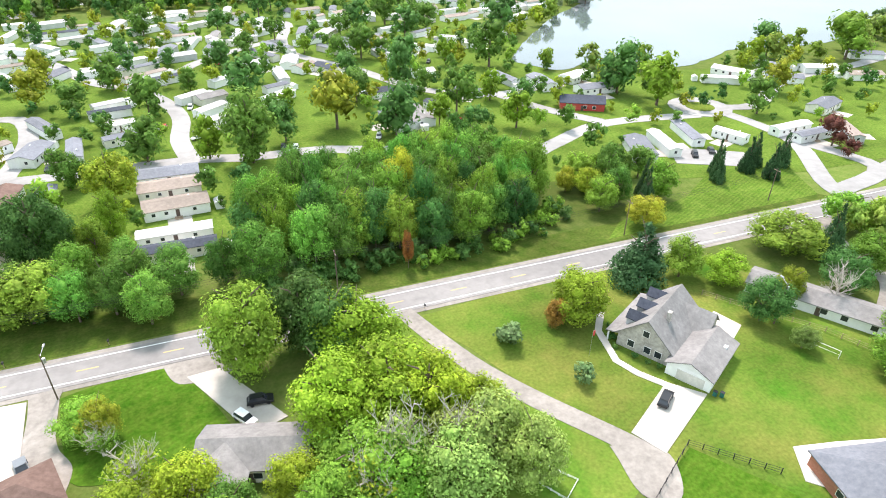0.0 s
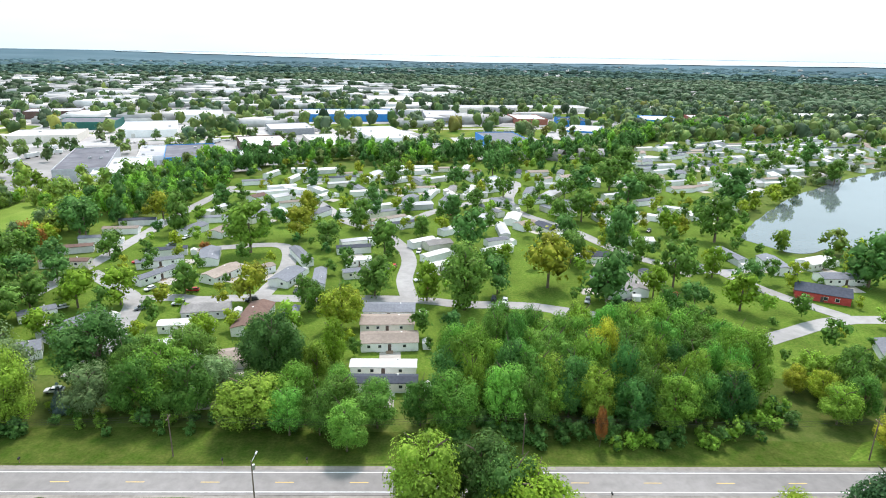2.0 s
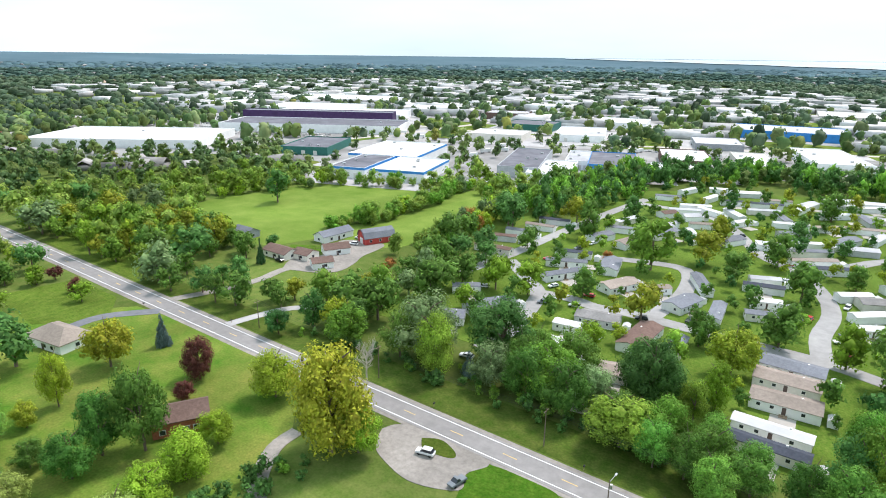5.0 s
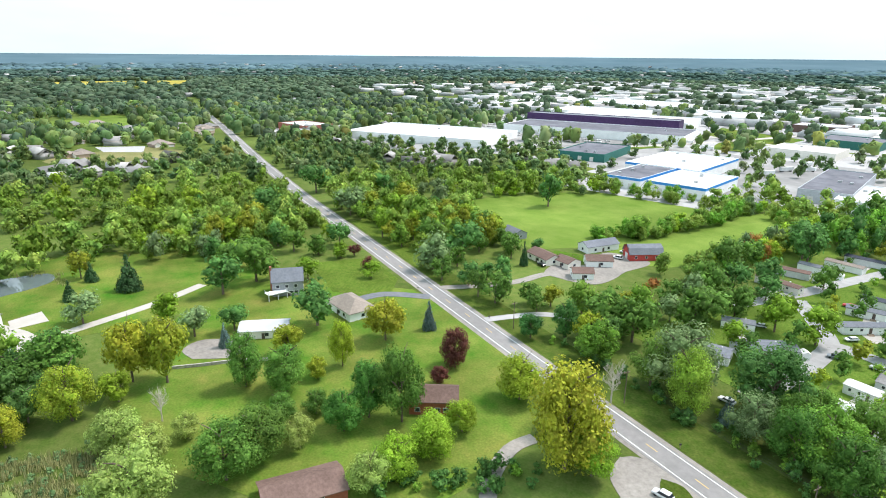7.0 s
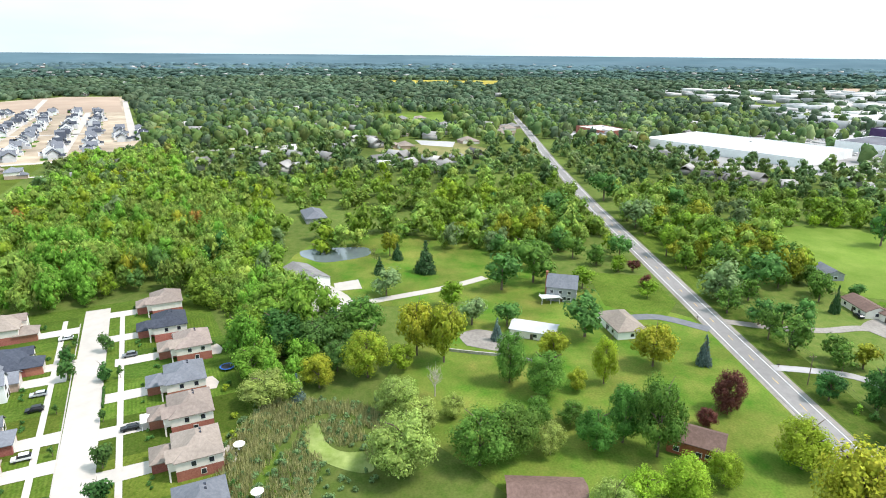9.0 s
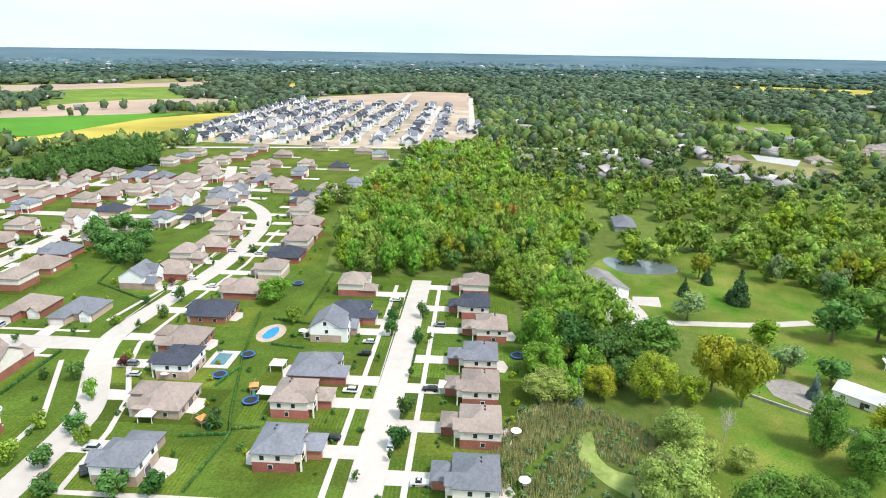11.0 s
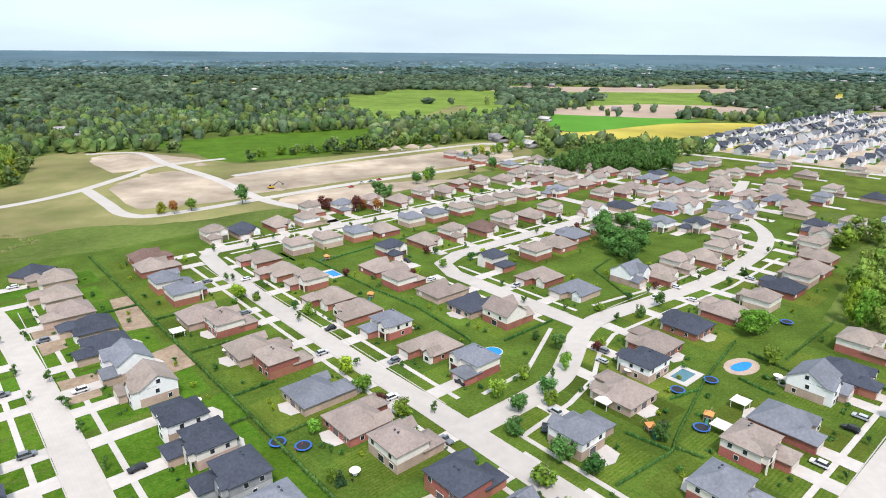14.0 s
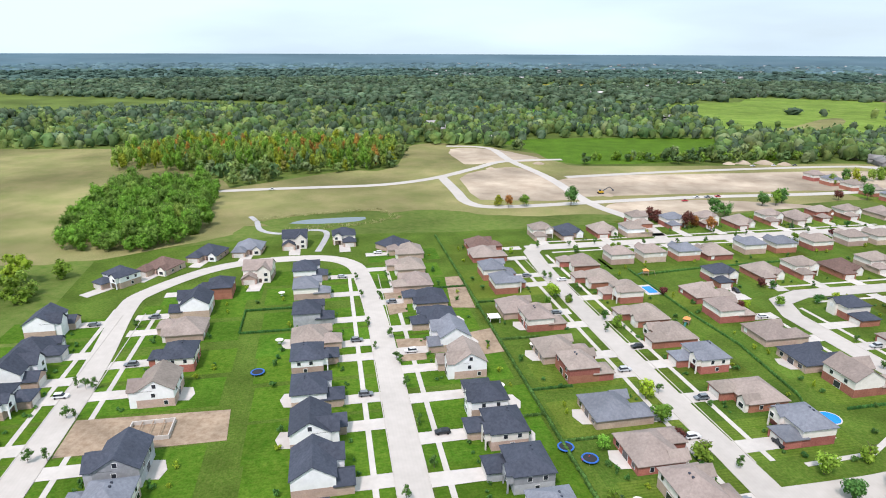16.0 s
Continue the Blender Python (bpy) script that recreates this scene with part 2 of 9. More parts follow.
M["glass"] = plain("window glass", (0.03, 0.035, 0.045), 0.12, 0.0, 0.6)
M["door"] = plain("dark painted door", (0.09, 0.06, 0.05), 0.5)
M["garage"] = plain("pale garage door", (0.68, 0.65, 0.60), 0.6)
M["bark"] = surface("grey-brown bark", (0.12, 0.09, 0.065), (0.2, 0.155, 0.12), 2.0, 0.95, 0.4, 0.3, 0.15, gloss=0.1)
M["pale_bark"] = surface("bleached dead wood", (0.44, 0.39, 0.34), (0.56, 0.51, 0.46), 2.0, 0.95, 0.3, 0.3, 0.15, gloss=0.1)


def foliage(name, a, b, hue=0.02, spread=0.22, patch=0.12, island=0.36, grain=0.9, glow=0.30, patchy=0.24, drift=0.0):
    """Leaves: half of the light that falls on the far side comes through."""
    m = surface(name, a, b, grain, 0.7, 0.0, patch, patchy, spread, hue, island, gloss=0.15, drift=drift)
    n, l = m.node_tree.nodes, m.node_tree.links
    shader, out = n["Principled BSDF"], n["Material Output"]
    thin = n.new("ShaderNodeBsdfTranslucent")
    both = n.new("ShaderNodeMixShader")
    both.inputs["Fac"].default_value = glow
    l.new(shader.inputs["Base Color"].links[0].from_socket, thin.inputs["Color"])
    l.new(shader.outputs["BSDF"], both.inputs[1])
    l.new(thin.outputs["BSDF"], both.inputs[2])
    l.new(both.outputs["Shader"], out.inputs["Surface"])
    return m


M["leaf"] = foliage("maple leaves", (0.120, 0.262, 0.026), (0.235, 0.385, 0.048))
M["leaf_dark"] = foliage("dark summer leaves", (0.044, 0.134, 0.030), (0.106, 0.226, 0.050))
M["leaf_deep"] = foliage("deep green leaves", (0.062, 0.168, 0.026), (0.145, 0.280, 0.046))
M["leaf_emerald"] = foliage("emerald green leaves", (0.090, 0.262, 0.034), (0.215, 0.420, 0.066))
M["leaf_fresh"] = foliage("bright yellow-green leaves", (0.203, 0.334, 0.017), (0.319, 0.420, 0.041))
M["leaf_yellow"] = foliage("yellowing autumn leaves", (0.21, 0.30, 0.022), (0.40, 0.40, 0.038))
M["leaf_red"] = foliage("dark red leaves", (0.102, 0.032, 0.029), (0.189, 0.065, 0.051), 0.01)
M["leaf_rust"] = foliage("rusty autumn leaves", (0.348, 0.160, 0.036), (0.435, 0.246, 0.058))
M["leaf_willow"] = foliage("willow leaves", (0.217, 0.319, 0.065), (0.334, 0.435, 0.116))
M["leaf_silver"] = foliage("silvery poplar leaves", (0.125, 0.215, 0.075), (0.215, 0.300, 0.125))
M["needles"] = foliage("spruce needles", (0.032, 0.090, 0.032), (0.065, 0.138, 0.051), 0.012)
M["needles_blue"] = foliage("blue spruce needles", (0.109, 0.181, 0.167), (0.174, 0.254, 0.239), 0.01)
M["reeds"] = surface("reeds", (0.25, 0.27, 0.10), (0.42, 0.40, 0.19), 0.3, 0.95, 0.0, 0.1, 0.25, 0.0, 0.0, 0.3, gloss=0.05)
M["woods"] = foliage("mixed woodland leaves", (0.135, 0.275, 0.046), (0.32, 0.44, 0.085), 0.0, 0.0, 0.014, 0.42, 0.10, 0.40, 0.3, 0.032)
M["country_woods"] = foliage("mixed country woodland", (0.092, 0.180, 0.048), (0.220, 0.305, 0.088), 0.0, 0.0, 0.012, 0.42, 0.06, 0.34, 0.35, 0.04)
M["country_dark"] = foliage("dark country woodland", (0.062, 0.135, 0.045), (0.135, 0.215, 0.070), 0.0, 0.0, 0.012, 0.36, 0.06, 0.25, 0.3, 0.02)
M["country_pale"] = foliage("grey-green country woodland", (0.140, 0.205, 0.080), (0.240, 0.300, 0.128), 0.0, 0.0, 0.012, 0.36, 0.06, 0.25, 0.3, 0.02)
M["country_gold"] = foliage("yellowing country woodland", (0.165, 0.185, 0.040), (0.290, 0.285, 0.070), 0.0, 0.0, 0.012, 0.36, 0.06, 0.25, 0.3, 0.03)
# distance haze is mixed into the base colours of these five
M["far_haze_woods"] = foliage("distant woodland", (0.052, 0.104, 0.058), (0.128, 0.182, 0.100), 0.0, 0.0, 0.004, 0.42, 0.03, 0.25, 0.3, 0.03)
M["haze_ground"] = surface("distant country", (0.052, 0.098, 0.088), (0.096, 0.146, 0.122), 0.006, 0.95, 0.0, 0.0011, 0.22, gloss=0.02)
M["far_haze_ground"] = surface("distant country tinted blue for haze", (0.074, 0.128, 0.156), (0.100, 0.156, 0.184), 0.004, 0.95, 0.0, 0.0011, 0.15, gloss=0.02)
M["mist_woods"] = surface("distant woodland tinted for haze", (0.050, 0.096, 0.080), (0.100, 0.152, 0.118), 0.012, 0.95, 0.0, 0.002, 0.25, 0.0, 0.0, 0.25, gloss=0.02)
M["haze_woods"] = surface("distant woodland tinted blue for haze", (0.070, 0.124, 0.142), (0.106, 0.164, 0.180), 0.012, 0.95, 0.0, 0.002, 0.25, 0.0, 0.0, 0.22, gloss=0.02)
M["water"] = surface("still lake water", (0.11, 0.14, 0.145), (0.13, 0.16, 0.165), 0.3, 0.05, 0.02, 0.02, 0.1, gloss=0.85)
M["algae"] = surface("pond weed", (0.13, 0.19, 0.03), (0.26, 0.31, 0.10), 0.25, 0.7, 0.1, 0.1, 0.3, gloss=0.2)
M["pool"] = plain("blue pool water", (0.01, 0.25, 0.72), 0.15, 0.0, 0.15)
M["pool_teal"] = plain("teal pool water", (0.09, 0.21, 0.25), 0.15, 0.0, 0.2)
M["rubber"] = plain("black rubber", (0.02, 0.02, 0.022), 0.8)
M["blue_plastic"] = plain("blue padding", (0.02, 0.12, 0.42), 0.6)
M["wood"] = surface("weathered wood", (0.28, 0.2, 0.14), (0.38, 0.29, 0.21), 2.0, 0.9, 0.2, 0.2, 0.15, gloss=0.1)
M["metal"] = plain("galvanised metal", (0.55, 0.56, 0.57), 0.4, 0.8)
for key, c in (("car_white", (0.78, 0.79, 0.8)), ("car_black", (0.015, 0.016, 0.02)), ("car_grey", (0.18, 0.2, 0.22)), ("car_silver", (0.5, 0.52, 0.54)), ("car_red", (0.5, 0.02, 0.03)), ("car_blue", (0.02, 0.12, 0.42)), ("yellow", (0.7, 0.42, 0.02)), ("red_plastic", (0.6, 0.03, 0.03)), ("orange", (0.75, 0.3, 0.08))):
    M[key] = plain(key.replace("_", " ") + " paint", c, 0.3, 0.0, 0.5, 0.03)


# ---- building blocks ----
class Shape:
    """Corners and faces of one mesh."""

    def __init__(self):
        self.v, self.f = [], []

    def add(self, points, faces):
        k = len(self.v)
        self.v += [tuple(p) for p in points]
        self.f += [tuple(k + i for i in face) for face in faces]
        return self

    def box(self, x0, y0, z0, x1, y1, z1):
        p = [(x, y, z) for z in (z0, z1) for x, y in ((x0, y0), (x1, y0), (x1, y1), (x0, y1))]
        return self.add(p, [(3, 2, 1, 0), (4, 5, 6, 7), (0, 1, 5, 4), (1, 2, 6, 5), (2, 3, 7, 6), (3, 0, 4, 7)])

    def prism(self, ring, z0, z1):
        n = len(ring)
        p = [(*q[:2], z0) for q in ring] + [(*q[:2], z1) for q in ring]
        return self.add(p, [tuple(range(n, 2 * n)), tuple(range(n - 1, -1, -1))] + [(i, (i + 1) % n, n + (i + 1) % n, n + i) for i in range(n)])

    def tube(self, a, b, r0, r1, sides=6):
        a, b = Vector(a), Vector(b)
        x = (b - a).orthogonal().normalized()
        y = (b - a).normalized().cross(x)
        turn = [2 * math.pi * i / sides for i in range(sides)]
        p = [a + r0 * (x * math.cos(t) + y * math.sin(t)) for t in turn] + [b + r1 * (x * math.cos(t) + y * math.sin(t)) for t in turn]
        return self.add(p, [(i, (i + 1) % sides, sides + (i + 1) % sides, sides + i) for i in range(sides)] + [tuple(range(sides, 2 * sides))])

    def hip(self, x0, y0, x1, y1, z, slope=0.5, over=0.45, thick=0.22):
        x0, y0, x1, y1 = x0 - over, y0 - over, x1 + over, y1 + over
        w, d = x1 - x0, y1 - y0
        h = min(w, d) / 2
        if w > d:
            ridge = [(x0 + h, y0 + h, z + slope * h), (x1 - h, y0 + h, z + slope * h)]
            top = [(4, 5, 9, 8), (5, 6, 9), (6, 7, 8, 9), (7, 4, 8)]
        else:
            ridge = [(x0 + h, y0 + h, z + slope * h), (x0 + h, y1 - h, z + slope * h)]
            top = [(4, 5, 8), (5, 6, 9, 8), (6, 7, 9), (7, 4, 8, 9)]
        c = [(x0, y0), (x1, y0), (x1, y1), (x0, y1)]
        p = [(*q, z - thick) for q in c] + [(*q, z) for q in c] + ridge
        return self.add(p, [(3, 2, 1, 0)] + [(i, (i + 1) % 4, 4 + (i + 1) % 4, 4 + i) for i in range(4)] + top)

    def gable(self, x0, y0, x1, y1, z, slope=0.5, along="x", over=0.4, thick=0.2):
        x0, y0, x1, y1 = x0 - over, y0 - over, x1 + over, y1 + over
        if along == "x":
            h, m = slope * (y1 - y0) / 2, (y0 + y1) / 2
            low, top = [(x0, y0), (x1, y0), (x1, y1), (x0, y1)], [(x0, m), (x1, m)]
            faces = [(0, 1, 5, 4), (2, 3, 4, 5), (1, 0, 6, 7), (3, 2, 8, 9)]
        else:
            h, m = slope * (x1 - x0) / 2, (x0 + x1) / 2
            low, top = [(x1, y0), (x1, y1), (x0, y1), (x0, y0)], [(m, y0), (m, y1)]
        p = [(*q, z) for q in low] + [(*q, z + h) for q in top] + [(*q, z - thick) for q in low] + [(*q, z + h - thick) for q in top]
        return self.add(p, [(0, 1, 5, 4), (2, 3, 4, 5), (7, 6, 10, 11), (9, 8, 11, 10), (6, 7, 1, 0), (8, 9, 3, 2), (3, 9, 10, 4), (0, 4, 10, 6), (1, 7, 11, 5), (2, 5, 11, 8)])

    def peak(self, x0, y0, x1, y1, z, slope=0.5, along="x"):
        """The two wall triangles under a gable roof, as thin wedges."""
        if along == "x":
            h, m = slope * (y1 - y0) / 2, (y0 + y1) / 2
            for a, b in ((x0, x0 + 0.2), (x1 - 0.2, x1)):
                self.add([(a, y0, z), (a, y1, z), (a, m, z + h), (b, y0, z), (b, y1, z), (b, m, z + h)], [(0, 1, 2), (5, 4, 3), (0, 2, 5, 3), (1, 4, 5, 2)])
        else:
            h, m = slope * (x1 - x0) / 2, (x0 + x1) / 2
            for a, b in ((y0, y0 + 0.2), (y1 - 0.2, y1)):
                self.add([(x0, a, z), (x1, a, z), (m, a, z + h), (x0, b, z), (x1, b, z), (m, b, z + h)], [(0, 1, 2), (5, 4, 3), (0, 2, 5, 3), (1, 4, 5, 2)])
        return self

    def mesh(self, name):
        me = bpy.data.meshes.new(name)
        me.from_pydata(self.v, [], self.f)
        me.materials.append(None)
        me.update()
        return me


def dress(ob, material):
    slot = ob.material_slots[0]
    slot.link, slot.material = "OBJECT", material
    return ob


def lay(name, shape, material, label="", category="", kind="", group=""):
    """A thing or a piece of the setting that is one mesh."""
    me = shape.mesh(name) if isinstance(shape, Shape) else shape
    return tagged(dress(new(name, me), material), label, category, group, kind)


def part(name, shape, material, parent, label=""):
    ob = lay(name, shape, material, label)
    ob.parent = parent
    return ob


class Kit:
    """The parts of one kind of thing: built once, then set down as often as it occurs."""

    def __init__(self):
        self.parts = []

    def add(self, name, shape, role, under=None, label=""):
        self.parts.append((name, shape.mesh(name) if isinstance(shape, Shape) else shape, role, under, label))
        return len(self.parts) - 1

    def put(self, name, m, mats, label, category, group=""):
        root = tagged(new(name), label, category, group)
        root.matrix_world = m
        made = []
        for piece, me, role, under, tag in self.parts:
            ob = dress(new(piece, me), mats.get(role) or M[role])
            ob.parent = root if under is None else made[under]
            if tag:
                ob["label"] = tag
            made.append(ob)
        return root


TURN = radians(25)


def S(u, v):
    """The housing estate's own grid, turned against the main road."""
    return u * math.cos(TURN) - v * math.sin(TURN), u * math.sin(TURN) + v * math.cos(TURN)


def at(x, y, turn=0.0, z=0.0, sx=1.0, sy=1.0, sz=1.0):
    return Matrix.Translation((x, y, z)) @ Matrix.Rotation(radians(turn), 4, "Z") @ Matrix.Diagonal((sx, sy, sz, 1))


def ribbon(points, width, z, shift=0.0, high=0.0):
    """A flat band along a line; with high, a kerb of that height."""
    p = [Vector(q) for q in points]
    left, right = [], []
    for i, q in enumerate(p):
        a = (q - p[i - 1]).normalized() if i else (p[1] - p[0]).normalized()
        b = (p[i + 1] - q).normalized() if i < len(p) - 1 else a
        t = (a + b).normalized()
        side = Vector((-t.y, t.x)) / max(0.5, t.dot(a))
        left.append(q + side * (shift + width / 2))
        right.append(q + side * (shift - width / 2))
    s = Shape()
    n = len(p)
    low = z - 0.12 if not high else z - 0.05
    pts = [(*q, z + high) for q in left] + [(*q, z + high) for q in right] + [(*q, low) for q in left] + [(*q, low) for q in right]
    s.add(pts, [(n + i, n + i + 1, i + 1, i) for i in range(n - 1)] + [(i, i + 1, 2 * n + i + 1, 2 * n + i) for i in range(n - 1)] + [(n + i + 1, n + i, 3 * n + i, 3 * n + i + 1) for i in range(n - 1)])
    return s


def smooth(points, steps=5):
    """A soft curve through a few points."""
    p = [Vector(points[0])] + [Vector(q) for q in points] + [Vector(points[-1])]
    out = []
    for i in range(1, len(p) - 2):
        for k in range(steps):
            t = k / steps
            out.append(0.5 * ((2 * p[i]) + (p[i + 1] - p[i - 1]) * t + (2 * p[i - 1] - 5 * p[i] + 4 * p[i + 1] - p[i + 2]) * t * t + (3 * p[i] - p[i - 1] - 3 * p[i + 1] + p[i + 2]) * t ** 3))
    return out + [p[-2]]


patch_count = [0]


def patch(name, ring, z, material, label, kind="structure", category="ground", wobble=0.0):
    """A flat piece of ground with a soft or straight outline."""
    ring = [Vector(q) for q in ring]
    patch_count[0] += 1
    z += 0.0013 * (patch_count[0] % 37)
    if wobble:
        ring = smooth(ring + [ring[0]], 6)[:-1]
        ring = [q + Vector((noise.noise((q.x * 0.09, q.y * 0.09, 1.0)), noise.noise((q.x * 0.09, q.y * 0.09, 7.0)))) * wobble for q in ring]
    return lay(name, Shape().prism(ring, z - 0.15, z), material, label, category, kind)


def inside(x, y, ring):
    hit = False
    for i in range(len(ring)):
        (ax, ay), (bx, by) = ring[i - 1], ring[i]
        if (ay > y) != (by > y) and x < (bx - ax) * (y - ay) / (by - ay) + ax:
            hit = not hit
    return hit


# ---- ground: one sheet that climbs gently to the skyline ----
def ground_height(d):
    if d < 2400:
        return 0.0
    w = min(1.0, (d - 2400) / 2400)
    return 94 * (1 - d * ((1 - w) / 2400 + w / 34000))


rings = [0, 150, 300, 450, 600, 800, 1000, 1250, 1500, 1800, 2100, 2400, 2600, 2800, 3000, 3200, 3400, 3600, 3800, 4000, 4200, 4400, 4600, 4850]
sheet, spokes = Shape(), 96
for d in rings[1:]:
    sheet.v += [(d * math.cos(2 * math.pi * i / spokes), d * math.sin(2 * math.pi * i / spokes), ground_height(d)) for i in range(spokes)]
sheet.v.append((0, 0, 0))
for k in range(len(rings) - 2):
    sheet.f += [(k * spokes + i, (k + 1) * spokes + i, (k + 1) * spokes + (i + 1) % spokes, k * spokes + (i + 1) % spokes) for i in range(spokes)]
sheet.f += [(len(sheet.v) - 1, i, (i + 1) % spokes) for i in range(spokes)]
near_faces = [f for f in sheet.f if max(math.hypot(*sheet.v[i][:2]) for i in f) < 2450]
far_faces = [f for f in sheet.f if max(math.hypot(*sheet.v[i][:2]) for i in f) >= 2450]
ground_mesh = sheet.mesh("ground")
# haze painted in rings: bluer ground colours beyond 2450 m and 3900 m
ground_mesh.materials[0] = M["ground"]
ground_mesh.materials.append(M["haze_ground"])
ground_mesh.materials.append(M["far_haze_ground"])
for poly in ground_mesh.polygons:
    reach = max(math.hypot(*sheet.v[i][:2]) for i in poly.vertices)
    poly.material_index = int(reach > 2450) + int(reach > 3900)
tagged(new("ground", ground_mesh), "rough green grassland, haze put into its colour towards the skyline", "ground", "", "structure")

# ---- main road ----
ROAD = [(-1100, 135), (-800, 124), (-560, 112), (-400, 107.5), (-200, 107.3), (0, 107.6), (200, 107.8), (420, 108)]
lay("road_shoulder", ribbon(ROAD, 10.4, 0.06), M["gravel"], "pale gravel shoulder of the main road", "road", "structure")
main_road = lay("road", ribbon(ROAD, 8.0, 0.12), M["road"], "worn grey two-lane asphalt road with painted lines", "road", "structure")
for side in (-3.05, 3.05):
    part("edge_line", ribbon(ROAD, 0.22, 0.15, side), M["line_white"], main_road, "white painted edge line")
dash = Shape().box(0, -0.09, 0.1, 3.8, 0.09, 0.15).mesh("centre_dash")
for i in range(46):
    x = -398 + 15.24 * i
    part("centre_dash", dash, M["line_yellow"], main_road).matrix_world = at(x, 107.45 + 0.0005 * x)

# ---- estate streets ----
STREETS = [
    ("street_a", [(-14, -60), (-14, -125), (-14, -215), (-11, -280), (-6, -304), (10, -316), (40, -316), (64, -306), (86, -280), (90, -262), (86, -212), (85, -169), (85, -60)]),
    ("street_b", [(-101, 20), (-101, -60), (-101, -116), (-100, -160), (-100, -236), (-102, -285), (-104, -306), (-112, -318)]),
    ("street_curve", [(-101, -108), (-130, -108), (-145, -110), (-160, -117), (-178, -126), (-196, -129), (-230, -125), (-270, -121), (-310, -122), (-345, -127), (-375, -140), (-410, -170), (-450, -190), (-520, -215)]),
    ("street_court", [(-101, -25), (-150, -25), (-200, -24.5), (-257, -24)]),
    ("street_e", [(-184, -128), (-184, -170), (-184, -205), (-190, -220), (-205, -226), (-250, -226), (-330, -226), (-430, -232)]),
    ("street_d", [(-103, -313), (-150, -313), (-250, -313), (-350, -315), (-430, -318)]),
    ("street_f", [(-345, -127), (-350, -180), (-350, -226), (-352, -313)]),
    ("street_g", [(-430, -150), (-432, -232), (-434, -318), (-436, -380)]),
]
for name, line in STREETS:
    line = [S(*q) for q in (smooth(line, 5) if name in ("street_a", "street_curve") else line)]
    lay(name, ribbon(line, 8.6, 0.16 + 0.006 * STREETS.index((name, next(l for n, l in STREETS if n == name)))), M["concrete"], "pale concrete residential street", "street", "structure")
KERBS = [[(-9.6, -70), (-9.6, -285)], [(-18.4, -70), (-18.4, -285)], [(80.6, -70), (80.6, -255)], [(89.4, -70), (89.4, -255)], [(-96.6, -66), (-96.6, -300)], [(-105.4, -122), (-105.4, -300)], [(-113, -29.4), (-245, -29.4)], [(-113, -20.6), (-245, -20.6)], [(-179.6, -140), (-179.6, -205)], [(-188.4, -140), (-188.4, -205)], [(-205, -221.6), (-330, -221.6)], [(-205, -230.4), (-330, -230.4)], [(-115, -308.6), (-340, -308.6)], [(-115, -317.4), (-340, -317.4)], [(-205, -133), (-330, -128)]]
for line in KERBS:
    lay("kerb", ribbon([S(*q) for q in line], 0.3, 0.14, 0, 0.12), M["concrete"], "low concrete kerb along the street", "kerb", "structure")
WALKS = [[(-4.5, -70), (-4.5, -285)], [(-23.5, -70), (-23.5, -290)], [(76, -70), (76, -258)], [(94, -70), (94, -262)], [(-91.5, -66), (-91.5, -300)], [(-110.5, -122), (-110.5, -300)], [(-113, -34.5), (-250, -34.5)], [(-113, -15.5), (-250, -15.5)], [(-174.5, -140), (-174.5, -205)], [(-193.5, -140), (-193.5, -212)], [(-205, -216.5), (-335, -216.5)], [(-196, -235.5), (-335, -235.5)], [(-115, -303.5), (-340, -303.5)], [(-115, -322.5), (-340, -322.5)], [(-111, -30), (-111, -96), (-135, -98), (-152, -102), (-170, -112), (-186, -117), (-230, -114.5), (-270, -110.5), (-330, -113)], [(-203, -139), (-235, -134), (-270, -131), (-330, -134)], [(-118, -119), (-140, -120), (-158, -129), (-172, -136)]]
for line in WALKS:
    lay("sidewalk", ribbon([S(*q) for q in line], 1.6, 0.13), M["paving"], "narrow pale concrete sidewalk", "sidewalk", "structure")


# ---- land: fields, yards, drives ----
def U(*pairs):
    return [S(*q) for q in pairs]


patch("lawn_estate", U((110, -60), (125, -340), (30, -362), (-70, -352), (-130, -352), (-340, -365), (-470, -340), (-540, -240), (-520, -190), (-330, -80), (-262, -70), (-262, 14), (-90, 24), (-90, -60)), 0.03, M["lawn"], "green lawns between the estate houses")
patch("field_hay", [(-352, 232), (-326, 302), (-267, 326), (-216, 352), (-160, 300), (-196, 224), (-222, 222), (-236, 186), (-263, 170), (-330, 185)], 0.05, M["field"], "large mown green hay field", wobble=3)
patch("field_hay", [(-222, 208), (-190, 214), (-186, 254), (-190, 290), (-178, 346), (-218, 340), (-224, 289), (-222, 257)], 0.055, M["field"], "narrow mown green hay field", wobble=2)
patch("meadow_dry", [(270, -235), (215, -300), (225, -345), (300, -440), (375, -480), (455, -560), (560, -560), (760, -480), (720, -330), (420, -215)], 0.05, M["meadow"], "dry olive-brown meadow", wobble=6)
patch("building_site", [(300, -395), (240, -345), (205, -330), (120, -395), (60, -395), (0, -415), (-60, -420), (-150, -490), (-220, -530), (-275, -610), (-255, -685), (-120, -640), (20, -600), (45, -640), (135, -700), (215, -690), (190, -545), (235, -505)], 0.04, M["meadow"], "half-grassed building site", wobble=4)
patch("soil_strip", [(22, -462), (-70, -500), (-160, -535), (-232, -565), (-240, -640), (-95, -590), (30, -535)], 0.09, M["dirt"], "bare pale graded soil", wobble=3)
patch("soil_lot", [(86, -436), (18, -456), (40, -520), (80, -575), (118, -520)], 0.09, M["dirt"], "bare sandy building lots", wobble=3)
